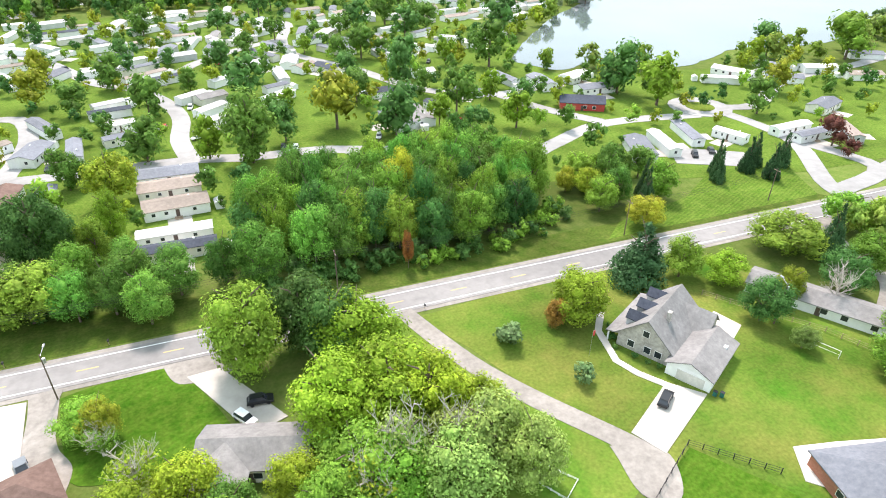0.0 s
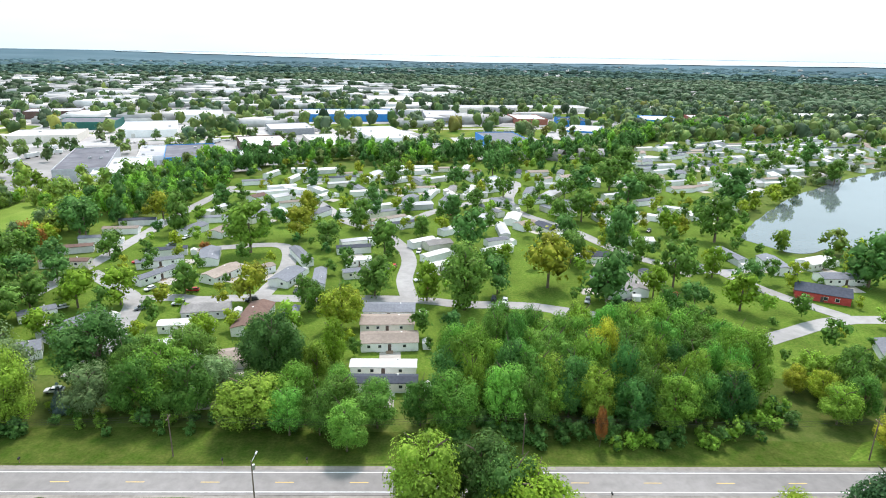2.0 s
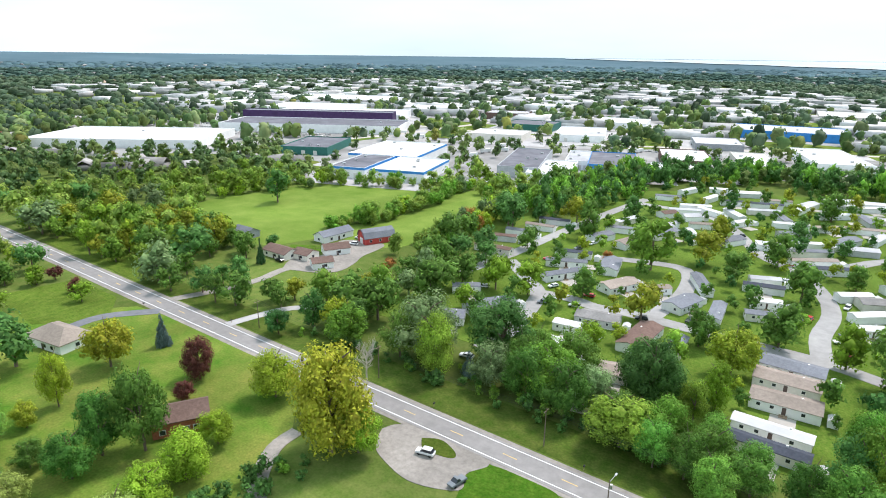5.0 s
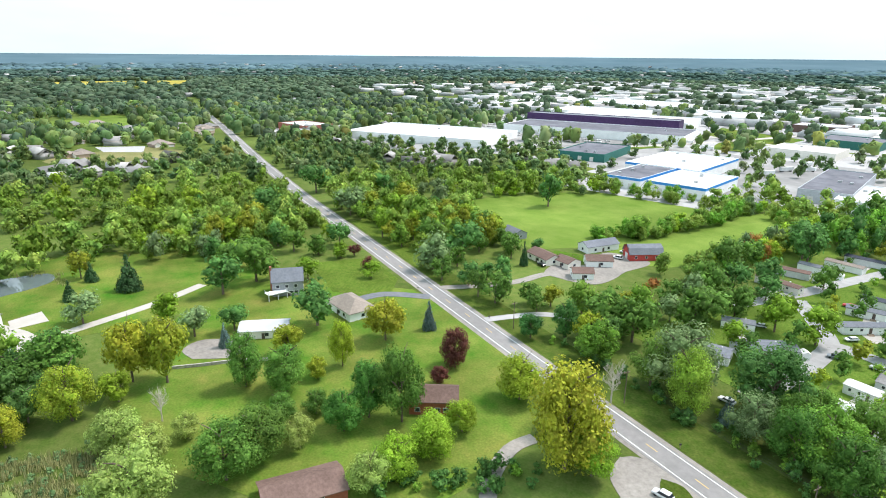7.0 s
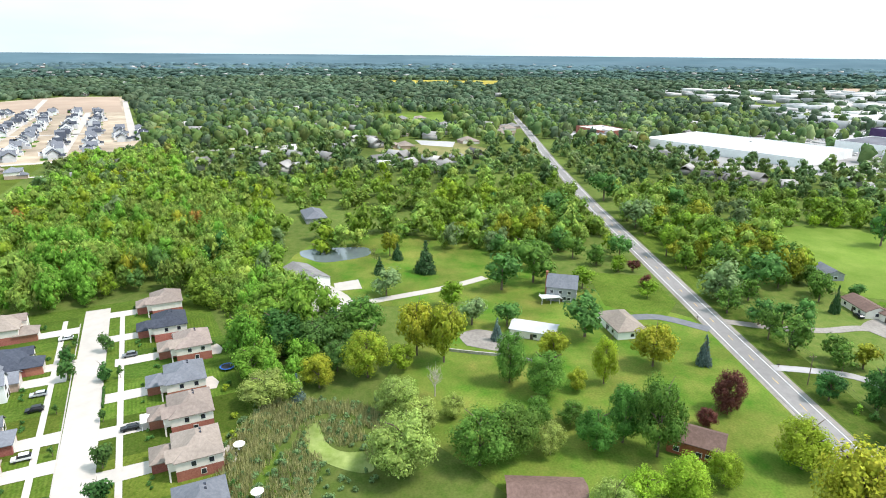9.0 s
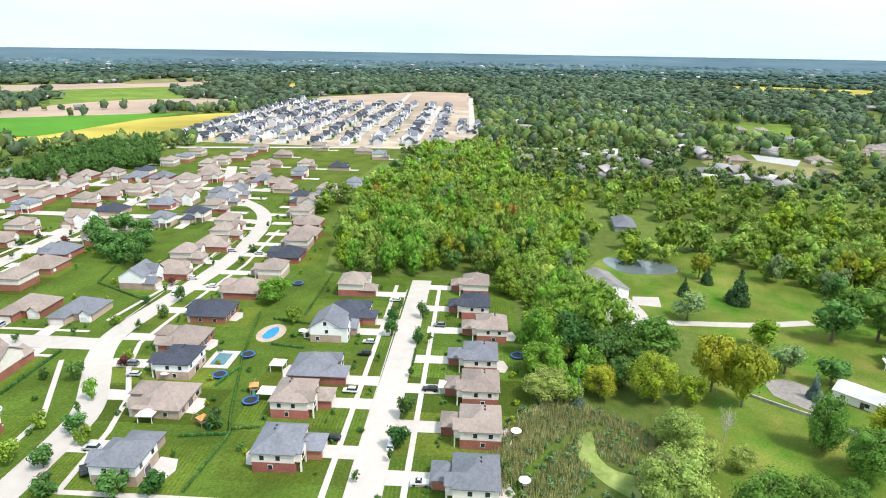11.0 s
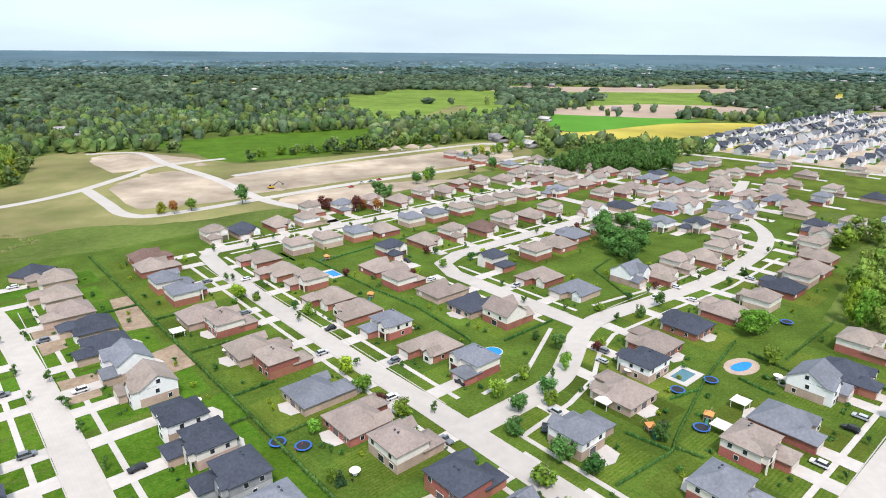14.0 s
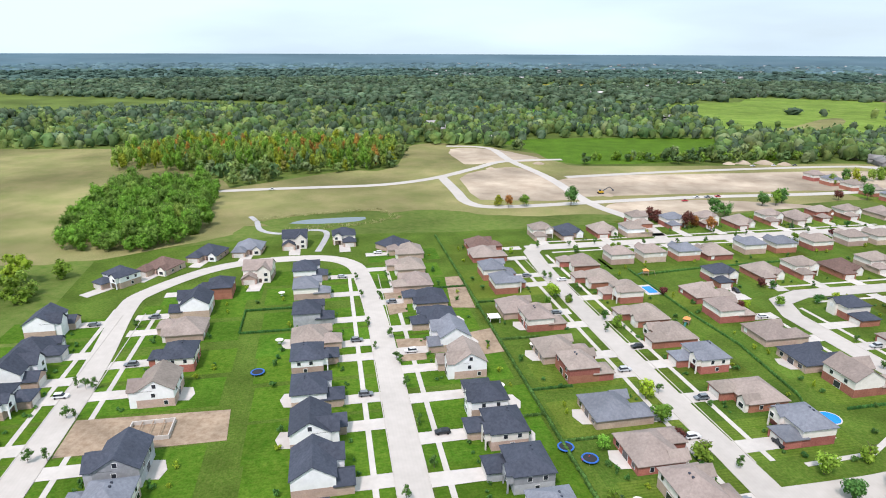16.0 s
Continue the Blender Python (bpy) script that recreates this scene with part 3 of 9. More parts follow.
patch("soil_corner", [(110, -590), (60, -625), (120, -680), (165, -668), (132, -585)], 0.09, M["dirt"], "bare sandy building lots", wobble=3)
patch("soil_bank", [(-25, -412), (-75, -440), (-150, -480), (-70, -478), (-5, -445)], 0.08, M["dirt"], "bare sandy building lots", wobble=3)
patch("field_green", [(125, -738), (81, -780), (-134, -840), (-118, -690), (24, -610), (81, -690)], 0.06, M["bright_lawn"], "lush green field behind a hedge", wobble=3)
patch("crop_field", [(-390, -800), (-475, -965), (-655, -840), (-600, -800), (-410, -740)], 0.05, M["crop_green"], "flat green crop field", wobble=2)
patch("crop_field", [(-362, -660), (-372, -765), (-410, -740), (-600, -800), (-735, -735), (-520, -580), (-460, -560), (-440, -600)], 0.05, M["crop_yellow"], "yellow ripening crop field", wobble=2)
patch("crop_field", [(-475, -965), (-520, -1060), (-700, -920), (-640, -860)], 0.06, M["tilled"], "bare tilled field", wobble=2)
patch("crop_field", [(-600, -1060), (-830, -1400), (-1000, -1250), (-760, -930)], 0.05, M["field"], "pale green far field", wobble=4)
patch("crop_field", [(-840, -1420), (-1160, -1420), (-1300, -1500), (-900, -1700)], 0.05, M["tilled"], "bare far field", wobble=4)
patch("crop_field", [(-1260, -1260), (-1410, -1330), (-1500, -1200), (-1350, -1130)], 0.05, M["crop_yellow"], "yellow far field", wobble=4)
patch("crop_field", [(-2000, -30), (-2330, -240), (-2360, 290), (-2280, 280)], 0.05, M["crop_yellow"], "yellow far field", wobble=4)
patch("development_ground", [(-452, -600), (-545, -352), (-600, -300), (-700, -330), (-1030, -500), (-1400, -680), (-1380, -800), (-1080, -880), (-740, -740), (-520, -640)], 0.04, M["dirt"], "raw soil of a new housing development")
patch("crop_field", [(-1000, -600), (-1040, -510), (-1400, -690), (-1370, -790), (-1080, -860)], 0.10, M["tilled"], "bare ground beyond the new houses")
FAR_FIELDS = [("field", [(-328, -1641), (-606, -1558), (-453, -1175), (-244, -1244)]), ("tilled", [(-711, -1783), (-1380, -1528), (-1228, -1361), (-617, -1551)]), ("crop_yellow", [(-1141, -2300), (-1696, -2260), (-1455, -2120), (-1029, -2140)]), ("meadow", [(-1249, -1745), (-1661, -1744), (-1506, -1582), (-1126, -1575)]), ("field", [(-777, -1500), (-1240, -1350), (-1056, -1250), (-645, -1360)]), ("field", [(-160, -1000), (-420, -1010), (-520, -1130), (-440, -1170), (-240, -1230), (-120, -1150)]), ("crop_yellow", [(-2340, -212), (-2330, 242), (-1988, 203), (-2080, -180)]), ("tilled", [(-2150, 1000), (-1850, 1500), (-1700, 1300), (-1950, 900)]), ("crop_yellow", [(310, -2071), (-418, -2313), (-368, -2128), (265, -1908)]), ("meadow", [(-560, 20), (-640, 60), (-700, 20), (-640, -60)]), ("field", [(-850, -60), (-960, 60), (-1080, 0), (-960, -120)]), ("field", [(-150, -880), (-280, -890), (-440, -1000), (-160, -996)]), ("tilled", [(-522, -1066), (-751, -1113), (-938, -969), (-742, -830), (-704, -922)]), ("field", [(-42, -1240), (-152, -1400), (-330, -1500), (-440, -1440), (-356, -1240), (-190, -1175)]), ("crop_green", [(176, -1127), (129, -1190), (0, -1136), (-16, -1063), (118, -1081)]), ("meadow", [(-226, -932), (-344, -1142), (-380, -1150), (-300, -961)]), ("bright_lawn", [(500, -1000), (330, -1120), (420, -1190), (560, -1100)])]
for role, ring in FAR_FIELDS:
    patch("crop_field", ring, 0.06, M[role], "flat " + M[role].name + " field far off", wobble=3)
lay("far_road", ribbon([(-200, -930), (-250, -820), (-330, -690), (-375, -622), (-440, -526), (-530, -390), (-590, -290), (-700, -120)], 9, 0.16), M["concrete"], "pale concrete main road beside the estate", "road", "structure")
for line in ([(-450, -560), (-800, -760)], [(-500, -480), (-960, -700)], [(-545, -415), (-1010, -630)], [(-580, -350), (-1030, -560)], [(-700, -335), (-1290, -625)], [(-1010, -640), (-1300, -790)], [(-700, -560), (-760, -420)]):
    lay("development_road", ribbon(line, 9, 0.14), M["concrete"], "new pale concrete street", "street", "structure")
SITE_ROADS = [[(300, -405), (255, -428), (225, -442), (174, -467), (140, -505), (115, -560), (95, -605), (40, -632)], [(175, -690), (126, -688), (90, -612), (45, -534), (8, -448), (-23, -406), (-38, -362)], [(134, -510), (110, -460), (92, -424), (68, -418), (8, -448)], [(8, -448), (-70, -487), (-157, -521), (-205, -545), (-255, -575)], [(30, -540), (-86, -603), (-240, -668), (-262, -640), (-245, -610)], [(-240, -668), (-275, -640)]]
for line in SITE_ROADS:
    lay("site_road", ribbon(smooth(line, 4), 8.5, 0.15 + 0.005 * SITE_ROADS.index(line)), M["concrete"], "new pale concrete road on the building site", "road", "structure")
patch("retention_pond", [(190, -340), (184, -351), (152, -367), (150, -357), (172, -344)], 0.10, M["water"], "narrow retention pond", category="pond", wobble=0.5)
patch("pond_bank", [(212, -338), (190, -362), (150, -385), (130, -372), (148, -350), (182, -328)], 0.07, M["ground"], "dark overgrown pond bank", wobble=1)
lay("path", ribbon(smooth([(223, -349), (212, -338), (200, -322), (185, -318), (170, -330), (158, -326), (148, -292)], 4), 3.4, 0.12), M["tarmac"], "grey winding maintenance path", "path", "structure")

# the near yards along the main road
patch("lawn_house", [(34, 101), (72, 103), (112, 98), (124, 60), (124, 16), (70, 20), (58, 46), (47, 70)], 0.04, M["dry_lawn"], "lush lawn with dry streaks round the stone house", wobble=1)
patch("lawn_dry", [(30, 102), (42, 78), (56, 52), (30, 44), (15, 60), (14, 88)], 0.045, M["dry_lawn"], "patchy lawn with dry streaks", wobble=1)
patch("lawn_fenced", [(64, 51.5), (51, 45), (30, 30), (55, 22), (76, 34)], 0.07, M["bright_lawn"], "lush fenced back lawn")
patch("verge_north", [(-260, 113.3), (170, 113.6), (165, 122), (90, 122), (-60, 127), (-260, 124)], 0.05, M["verge"], "grass verge beside the road, tree shade in its dark colour")
patch("verge_stripes", [(92, 115), (168, 116), (176, 134), (150, 142), (128, 128), (100, 122)], 0.07, M["stripes"], "striped mown verge beside the park entrance")
patch("lawn_west", [(-215, 101), (-250, 60), (-240, 20), (-180, -12), (-150, -8), (-105, 30), (-100, 60), (-130, 101)], 0.04, M["dry_lawn"], "broad back lawns with dry streaks between trees", wobble=2)
patch("lawn_pond", [(-330, -60), (-250, -70), (-228, -20), (-236, 20), (-270, 55), (-320, 20)], 0.04, M["dry_lawn"], "grass round the garden pond", wobble=2)
patch("lawn_stripes", [(-230, 100), (-262, 100), (-268, 72), (-228, 70), (-212, 88)], 0.08, M["stripes"], "striped mown front lawn")
patch("lawn_stripes", [(-240, 114), (-330, 114), (-335, 140), (-250, 138)], 0.07, M["stripes"], "striped mown front lawn")
patch("lawn_compound", [(-225, 176), (-206, 190), (-210, 200), (-232, 186)], 0.10, M["bright_lawn"], "lush fenced lawn behind a bungalow")
patch("yard_gravel", [(-206, 160), (-215, 172), (-208, 184), (-218, 205), (-208, 214), (-196, 214), (-192, 196), (-186, 172)], 0.10, M["gravel"], "pale gravel yard among the red sheds", wobble=1)
lay("gravel_drive", ribbon(smooth([(-212, 112), (-206, 130), (-204, 146), (-206, 160), (-202, 172)], 4), 4.5, 0.13), M["gravel"], "pale gravel drive", "drive", "structure")
lay("tarmac_drive", ribbon(smooth([(-176, 111), (-174, 122), (-170, 134), (-160, 142)], 4), 4.0, 0.14), M["tarmac"], "grey tarmac drive", "drive", "structure")
lay("tarmac_drive", ribbon(smooth([(-205, 103), (-216, 88), (-215, 74)], 4), 5.0, 0.14), M["dark_tarmac"], "dark tarmac drive", "drive", "structure")
lay("gravel_drive", ribbon(smooth([(-260, 24), (-246, 4), (-232, -24), (-222, -40), (-240, -48)], 5), 4.5, 0.14), M["concrete"], "long pale concrete drive to the shed", "drive", "structure")
patch("yard_gravel", [(-217, -28), (-214, -42), (-236, -50), (-250, -46), (-236, -34)], 0.12, M["concrete"], "pale concrete yard in front of the shed", wobble=1)
patch("yard_concrete", [(-252, -43), (-257, -33), (-246, -30), (-243, -41)], 0.16, M["concrete"], "concrete pad beside the shed")
patch("garden_pond", [(-290, -65), (-299, -66), (-304, -51), (-304, -34), (-292, -32), (-283, -44), (-281, -55)], 0.10, M["water"], "still garden pond", category="pond", wobble=0.5)
POND = [(-146, -31), (-143, -34), (-134, -32), (-128, -26.5), (-124, -16), (-127.5, -13.5), (-133, -13), (-132, -21), (-136, -27)]
patch("marsh_pond", POND, 0.10, M["algae"], "weed-covered marsh pond", category="pond", wobble=1)
lay("gravel_drive", ribbon(smooth([(31, 104), (38, 84), (45, 71), (53, 59), (58, 51)], 4), 4.2, 0.13), M["gravel"], "long pale gravel drive", "drive", "structure")
patch("gravel_apron", [(51, 57), (59, 54), (60.5, 50), (56, 44), (51, 47)], 0.11, M["gravel"], "worn gravel turning place", wobble=1)
patch("driveway", [(56.8, 57.6), (59.5, 51.8), (75.5, 60.2), (70.5, 65.5)], 0.17, M["drive"], "clean pale concrete driveway", category="driveway")
patch("driveway", [(-13, 98.5), (-7, 99), (3, 82), (-3, 80)], 0.17, M["drive"], "clean pale concrete driveway", category="driveway")
patch("gravel_apron", [(-17, 103), (-4, 103), (-6, 97), (-14, 97)], 0.11, M["gravel"], "gravel mouth of a driveway", wobble=0.6)
lay("gravel_drive", ribbon(smooth([(-92, 60), (-100, 66), (-107, 76), (-108, 84)], 4), 4.0, 0.13), M["gravel"], "pale gravel drive", "drive", "structure")
lay("gravel_drive", ribbon(smooth([(158, 104), (150, 96), (146, 84), (142, 74), (130, 66)], 4), 4.0, 0.13), M["gravel"], "pale gravel drive", "drive", "structure")
patch("lawn_road", [(-34.2, 100.6), (-27.9, 101.9), (-14.6, 102.3), (-12.6, 99.5), (-5.9, 81.9), (-8.5, 80.4), (-13.9, 77.5), (-29.5, 79), (-32.6, 89)], 0.06, M["bright_lawn"], "lush round-edged front lawn", wobble=0.6)
patch("lawn_road", [(-65, 94.5), (-65.2, 100), (-61, 102.6), (-49, 103), (-45.2, 101.8), (-44.6, 99), (-42.6, 85), (-44.5, 78), (-58, 80)], 0.06, M["bright_lawn"], "lush front lawn beside the drive", wobble=0.5)
patch("lawn_road", [(-82, 100.4), (-77.5, 102.8), (-71.6, 100.8), (-71.4, 98.4), (-78.5, 97.4)], 0.13, M["lawn"], "small grass island beside the road", wobble=0.5)
patch("driveway", [(-44.3, 102), (-39.5, 101.6), (-38, 84), (-38.2, 77.5), (-42.6, 77.5), (-42.3, 85)], 0.17, M["drive"], "clean pale concrete driveway", category="driveway")
patch("yard_gravel", [(-39.6, 103.4), (-34.2, 103.4), (-34.3, 100.4), (-33.9, 93.4), (-33.0, 87.9), (-30.6, 82.3), (-32.5, 75), (-38, 76), (-38, 84)], 0.085, M["gravel"], "gravel drive beside the road", wobble=0.5)
patch("yard_gravel", [(-92, 97.7), (-87.5, 103), (-64.5, 103), (-65.6, 96), (-63.8, 90.6), (-74, 86.5), (-87, 90)], 0.08, M["gravel"], "worn gravel yard beside the road", wobble=0.8)

# the home park, its lanes and the lake
patch("lawn_park", [(-145, 150), (-145, 330), (-120, 440), (140, 520), (175, 320), (160, 262), (230, 245), (300, 240), (300, 150), (180, 130), (60, 160), (0, 140), (-60, 150)], 0.03, M["lawn"], "lawns between the park homes", wobble=3)
LANES = [[(-97, 150), (-97, 170), (-101, 190), (-106, 205), (-120, 219), (-136, 233)], [(-144, 205), (-140, 240), (-139, 271), (-137, 310), (-135, 348), (-130, 400)], [(-106, 205), (-93, 207), (-82, 205), (-70, 207), (-45, 207), (-8, 207), (10, 203), (32, 202), (46, 197), (65, 185), (84, 166), (110, 178), (143, 192), (185, 188)], [(-8, 207), (-11, 227), (-10, 251), (-15, 273), (-27, 297), (-45, 314), (-61, 345), (-72, 363), (-90, 380), (-130, 385)], [(72, 300), (63, 314), (47, 343), (48, 378), (58, 420), (42, 432), (-20, 440)], [(-105, 262), (-90, 268), (-68, 270), (-60, 242), (-62, 209)], [(48, 378), (22, 359), (-2, 334), (-18, 300)], [(72, 300), (88, 262), (105, 245), (120, 240), (135, 242), (151, 245)], [(120, 240), (129, 216), (143, 194)], [(174, 108), (178, 122), (197, 150), (199, 172), (196, 190)], [(196, 196), (218, 190), (260, 215), (320, 225), (380, 240)], [(205, 122), (230, 128), (300, 140)], [(178, 116), (205, 124), (200, 150)]]
for line in LANES:
    lay("lane", ribbon(smooth(line, 4), 6.5, 0.13 + 0.005 * LANES.index(line)), M["lane"], "grey worn lane of the home park", "lane", "structure")
ring_c = [(193 + 9 * math.cos(i * 0.314), 196 + 9 * math.sin(i * 0.314)) for i in range(20)]
patch("roundabout", [(193 + 13 * math.cos(i * 0.314), 196 + 13 * math.sin(i * 0.314)) for i in range(20)], 0.2, M["lane"], "small grey turning circle")
patch("roundabout_island", [(193 + 6 * math.cos(i * 0.314), 196 + 6 * math.sin(i * 0.314)) for i in range(20)], 0.3, M["lawn"], "round planted island with a kerb")
patch("car_park", [(143, 150), (165, 139), (172, 150), (150, 163)], 0.14, M["lane"], "pale parking bay in front of the homes")
patch("lake", [(152, 290), (158, 278), (168, 266), (185, 272), (200, 275), (220, 262), (228, 251), (260, 262), (284, 272), (330, 268), (367, 274), (420, 300), (470, 318), (640, 380), (700, 520), (620, 620), (485, 562), (392, 506), (319, 458), (236, 390), (178, 325)], 0.12, M["water"], "broad still lake reflecting the bright sky", category="lake", wobble=2)
# works yards
patch("works_ground", [(-400, 335), (-215, 395), (-140, 500), (-60, 560), (60, 540), (240, 720), (260, 1000), (-250, 1150), (-900, 900), (-820, 480), (-640, 230), (-540, 240), (-500, 370)], 0.03, M["dry_lawn"], "rough ground between the works", wobble=6)
for ring in ([(-480, 370), (-300, 350), (-190, 420), (-200, 620), (-330, 600), (-470, 540)], [(-660, 220), (-560, 215), (-520, 420), (-480, 560), (-500, 640), (-660, 700), (-860, 600), (-830, 470)], [(-190, 520), (-10, 590), (0, 700), (-140, 690), (-220, 620)], [(-220, 800), (60, 780), (260, 730), (260, 860), (30, 960), (-220, 960)], [(-760, 760), (-300, 700), (-250, 780), (-250, 1000), (-760, 960)]):
    patch("works_yard", ring, 0.09, M["yard"], "worn grey yard round the works")
lay("works_road", ribbon([(-860, 620), (-500, 640), (-240, 640), (0, 740), (260, 780)], 10, 0.15), M["concrete"], "pale works road", "road", "structure")
lay("works_road", ribbon([(-520, 340), (-480, 560), (-470, 800), (-480, 1100)], 10, 0.16), M["concrete"], "pale works road", "road", "structure")


# ---- trees ----
def leaf_cloud(seed, lobes, leaves, size, shape="round", core=0.5, fluff=(0.64, 0.62), ragged=False, rough_core=False):
    """A crown one unit wide each way: clumps of leaves on many lobes, gaps between them."""
    r = np.random.RandomState(seed)
    c, rad = [], []
    if shape == "cone":
        for i in range(lobes):
            h = -0.95 + 1.85 * (i + 0.5) / lobes
            w = 0.95 * (1 - (h + 1) / 2.02)
            for k in range(max(3, int(7 * w + 1))):
                a = 2.4 * k + r.rand() * 6.3
                c.append((w * 0.62 * math.cos(a), w * 0.62 * math.sin(a), h))
                rad.append(max(0.10, 0.42 * w))
    else:
        tall = {"round": 0.62, "tall": 0.68, "droop": 0.60, "spread": 0.55}[shape]
        while len(c) < lobes:
            p = r.normal(size=3)
            p /= np.linalg.norm(p)
            p *= (0.45 + 0.55 * r.rand() ** 0.5) * np.array([0.62, 0.62, tall]) * (1.14 if ragged else 1.0)
            if shape == "round":
                p[:2] *= 1.0 - 0.22 * max(0.0, p[2])
            if shape == "tall":
                p[:2] *= 0.62 + 0.38 * (0.5 - p[2] / 1.4)
            c.append(tuple(p))
            rad.append(0.12 + 0.22 * r.rand() if ragged else 0.17 + 0.25 * r.rand())
    c, rad = np.array(c), np.array(rad)
    pick = r.choice(len(c), leaves * 3, p=rad ** 2 / (rad ** 2).sum())
    d = r.normal(size=(leaves * 3, 3))
    d /= np.linalg.norm(d, axis=1)[:, None]
    p = c[pick] + d * (rad[pick] * (fluff[0] + fluff[1] * r.rand(leaves * 3)))[:, None]
    away = np.linalg.norm(p[:, None] - c[None], axis=2) / rad[None]
    away[np.arange(len(pick)), pick] = 9
    keep = (away.min(1) > 0.80) & (p[:, 2] > -0.98)
    p, d = p[keep][:leaves], d[keep][:leaves]
    n = d * 1.5 + r.normal(size=d.shape) * 0.45 + (0, 0, 0.4)
    n /= np.linalg.norm(n, axis=1)[:, None]
    t = np.cross(n, r.normal(size=n.shape))
    t /= np.linalg.norm(t, axis=1)[:, None] + 1e-9
    b = np.cross(n, t)
    s = size * (0.6 + 0.8 * r.rand(len(p)))[:, None]
    droop = np.array([0, 0, -0.7 if shape == "droop" else -0.2]) * s
    leafy = np.stack([p - t * s * 0.8, p + t * s * 0.8, p + b * s * 1.5 + droop], 1).reshape(-1, 3)
    verts, faces = [tuple(q) for q in leafy], [tuple(range(3 * i, 3 * i + 3)) for i in range(len(p))]
    g = (1 + 5 ** 0.5) / 2
    ico = np.array([(-1, g, 0), (1, g, 0), (-1, -g, 0), (1, -g, 0), (0, -1, g), (0, 1, g), (0, -1, -g), (0, 1, -g), (g, 0, -1), (g, 0, 1), (-g, 0, -1), (-g, 0, 1)]) / math.hypot(1, g)
    tri = [(0, 11, 5), (0, 5, 1), (0, 1, 7), (0, 7, 10), (0, 10, 11), (1, 5, 9), (5, 11, 4), (11, 10, 2), (10, 7, 6), (7, 1, 8), (3, 9, 4), (3, 4, 2), (3, 2, 6), (3, 6, 8), (3, 8, 9), (4, 9, 5), (2, 4, 11), (6, 2, 10), (8, 6, 7), (9, 8, 1)]
    if rough_core:
        ico, tri = np.array([(1, 0, 0), (-1, 0, 0), (0, 1, 0), (0, -1, 0), (0, 0, 1), (0, 0, -1)], float), [(0, 2, 4), (2, 1, 4), (1, 3, 4), (3, 0, 4), (2, 0, 5), (1, 2, 5), (3, 1, 5), (0, 3, 5)]
    if core:
        for q, k in zip(c, rad):
            at0 = len(verts)
            verts += [tuple(w) for w in q + ico * k * core * (0.85 + 0.3 * r.rand(len(ico), 1))]
            faces += [tuple(at0 + i for i in f) for f in tri]
    return np.array(verts), faces


def cloud_mesh(name, cloud):
    s = Shape()
    s.v, s.f = [tuple(q) for q in cloud[0]], cloud[1]
    return s.mesh(name)


def trunk_shape(seed, limbs=6, bare=False):
    r = random.Random(seed)
    s = Shape().tube((0, 0, -0.1), (0.02, 0.01, 0.5), 0.055, 0.035, 8).tube((0.02, 0.01, 0.5), (0.0, 0.02, 0.86), 0.035, 0.012, 6)
    for i in range(limbs):
        a, h = 2.4 * i + r.random(), 0.28 + 0.5 * i / limbs
        tip = Vector((0.55 * math.cos(a), 0.55 * math.sin(a), h + 0.22 + 0.1 * r.random()))
        root = Vector((0.01, 0.01, h))
        mid = root.lerp(tip, 0.5) + Vector((0, 0, 0.03))
        s.tube(root, mid, 0.022, 0.014, 5).tube(mid, tip, 0.014, 0.005, 5)
        if bare:
            for k in range(7):
                base = root.lerp(tip, 0.3 + 0.1 * k)
                end = base + Vector((r.uniform(-0.3, 0.3), r.uniform(-0.3, 0.3), r.uniform(0.05, 0.25)))
                s.tube(base, end, 0.010, 0.003, 4)
                for q in range(3):
                    s.tube(base.lerp(end, 0.4 + 0.2 * q), end + Vector((r.uniform(-0.16, 0.16), r.uniform(-0.16, 0.16), r.uniform(0.0, 0.12))), 0.005, 0.002, 3)
    return s


CROWNS = {kind: [cloud_mesh("crown", leaf_cloud(40 + 7 * i + len(kind), lobes, leaves, size, kind, 0.6, (0.7, 0.5), kind != "cone")) for i in range(3)] for kind, lobes, leaves, size in (("round", 34, 2500, 0.052), ("tall", 36, 2500, 0.052), ("spread", 32, 2400, 0.052), ("droop", 34, 2500, 0.055), ("cone", 12, 1600, 0.07))}
FINE_CROWNS = {kind: [cloud_mesh("crown", leaf_cloud(60 + 7 * i + len(kind), lobes, leaves, size, kind, 0.55, (0.66, 0.6), kind != "cone")) for i in range(3)] for kind, lobes, leaves, size in (("round", 46, 6400, 0.031), ("tall", 48, 6400, 0.031), ("spread", 44, 6000, 0.031), ("droop", 48, 6400, 0.033), ("cone", 14, 4600, 0.038))}
SPARSE = [cloud_mesh("crown", leaf_cloud(90 + i, 16, 1100, 0.055, "round", 0.0)) for i in range(2)]
MID_CROWNS = {kind: [cloud_mesh("crown", leaf_cloud(140 + 3 * i, lobes, 420, 0.13, kind)) for i in range(3)] for kind, lobes in (("round", 10), ("cone", 6))}
TRUNKS = [trunk_shape(i).mesh("trunk") for i in range(3)]
BARE = [trunk_shape(10 + i, 9, True).mesh("trunk") for i in range(2)]
WORDS = {"leaf_emerald": "leafy emerald green tree", "leaf_deep": "dense deep green tree", "leaf": "broad green maple tree", "leaf_dark": "dense dark green tree", "leaf_fresh": "bright yellow-green tree", "leaf_yellow": "tree with yellowing autumn leaves", "leaf_red": "dark red-leaved ornamental tree", "leaf_rust": "tree turning rusty orange", "leaf_willow": "pale drooping willow tree", "leaf_silver": "silvery grey-green poplar tree", "needles": "dark green conical spruce", "needles_blue": "pale blue-grey spruce"}
tree_count = [0]
TREE_AT = []
FAR_TREES = {}


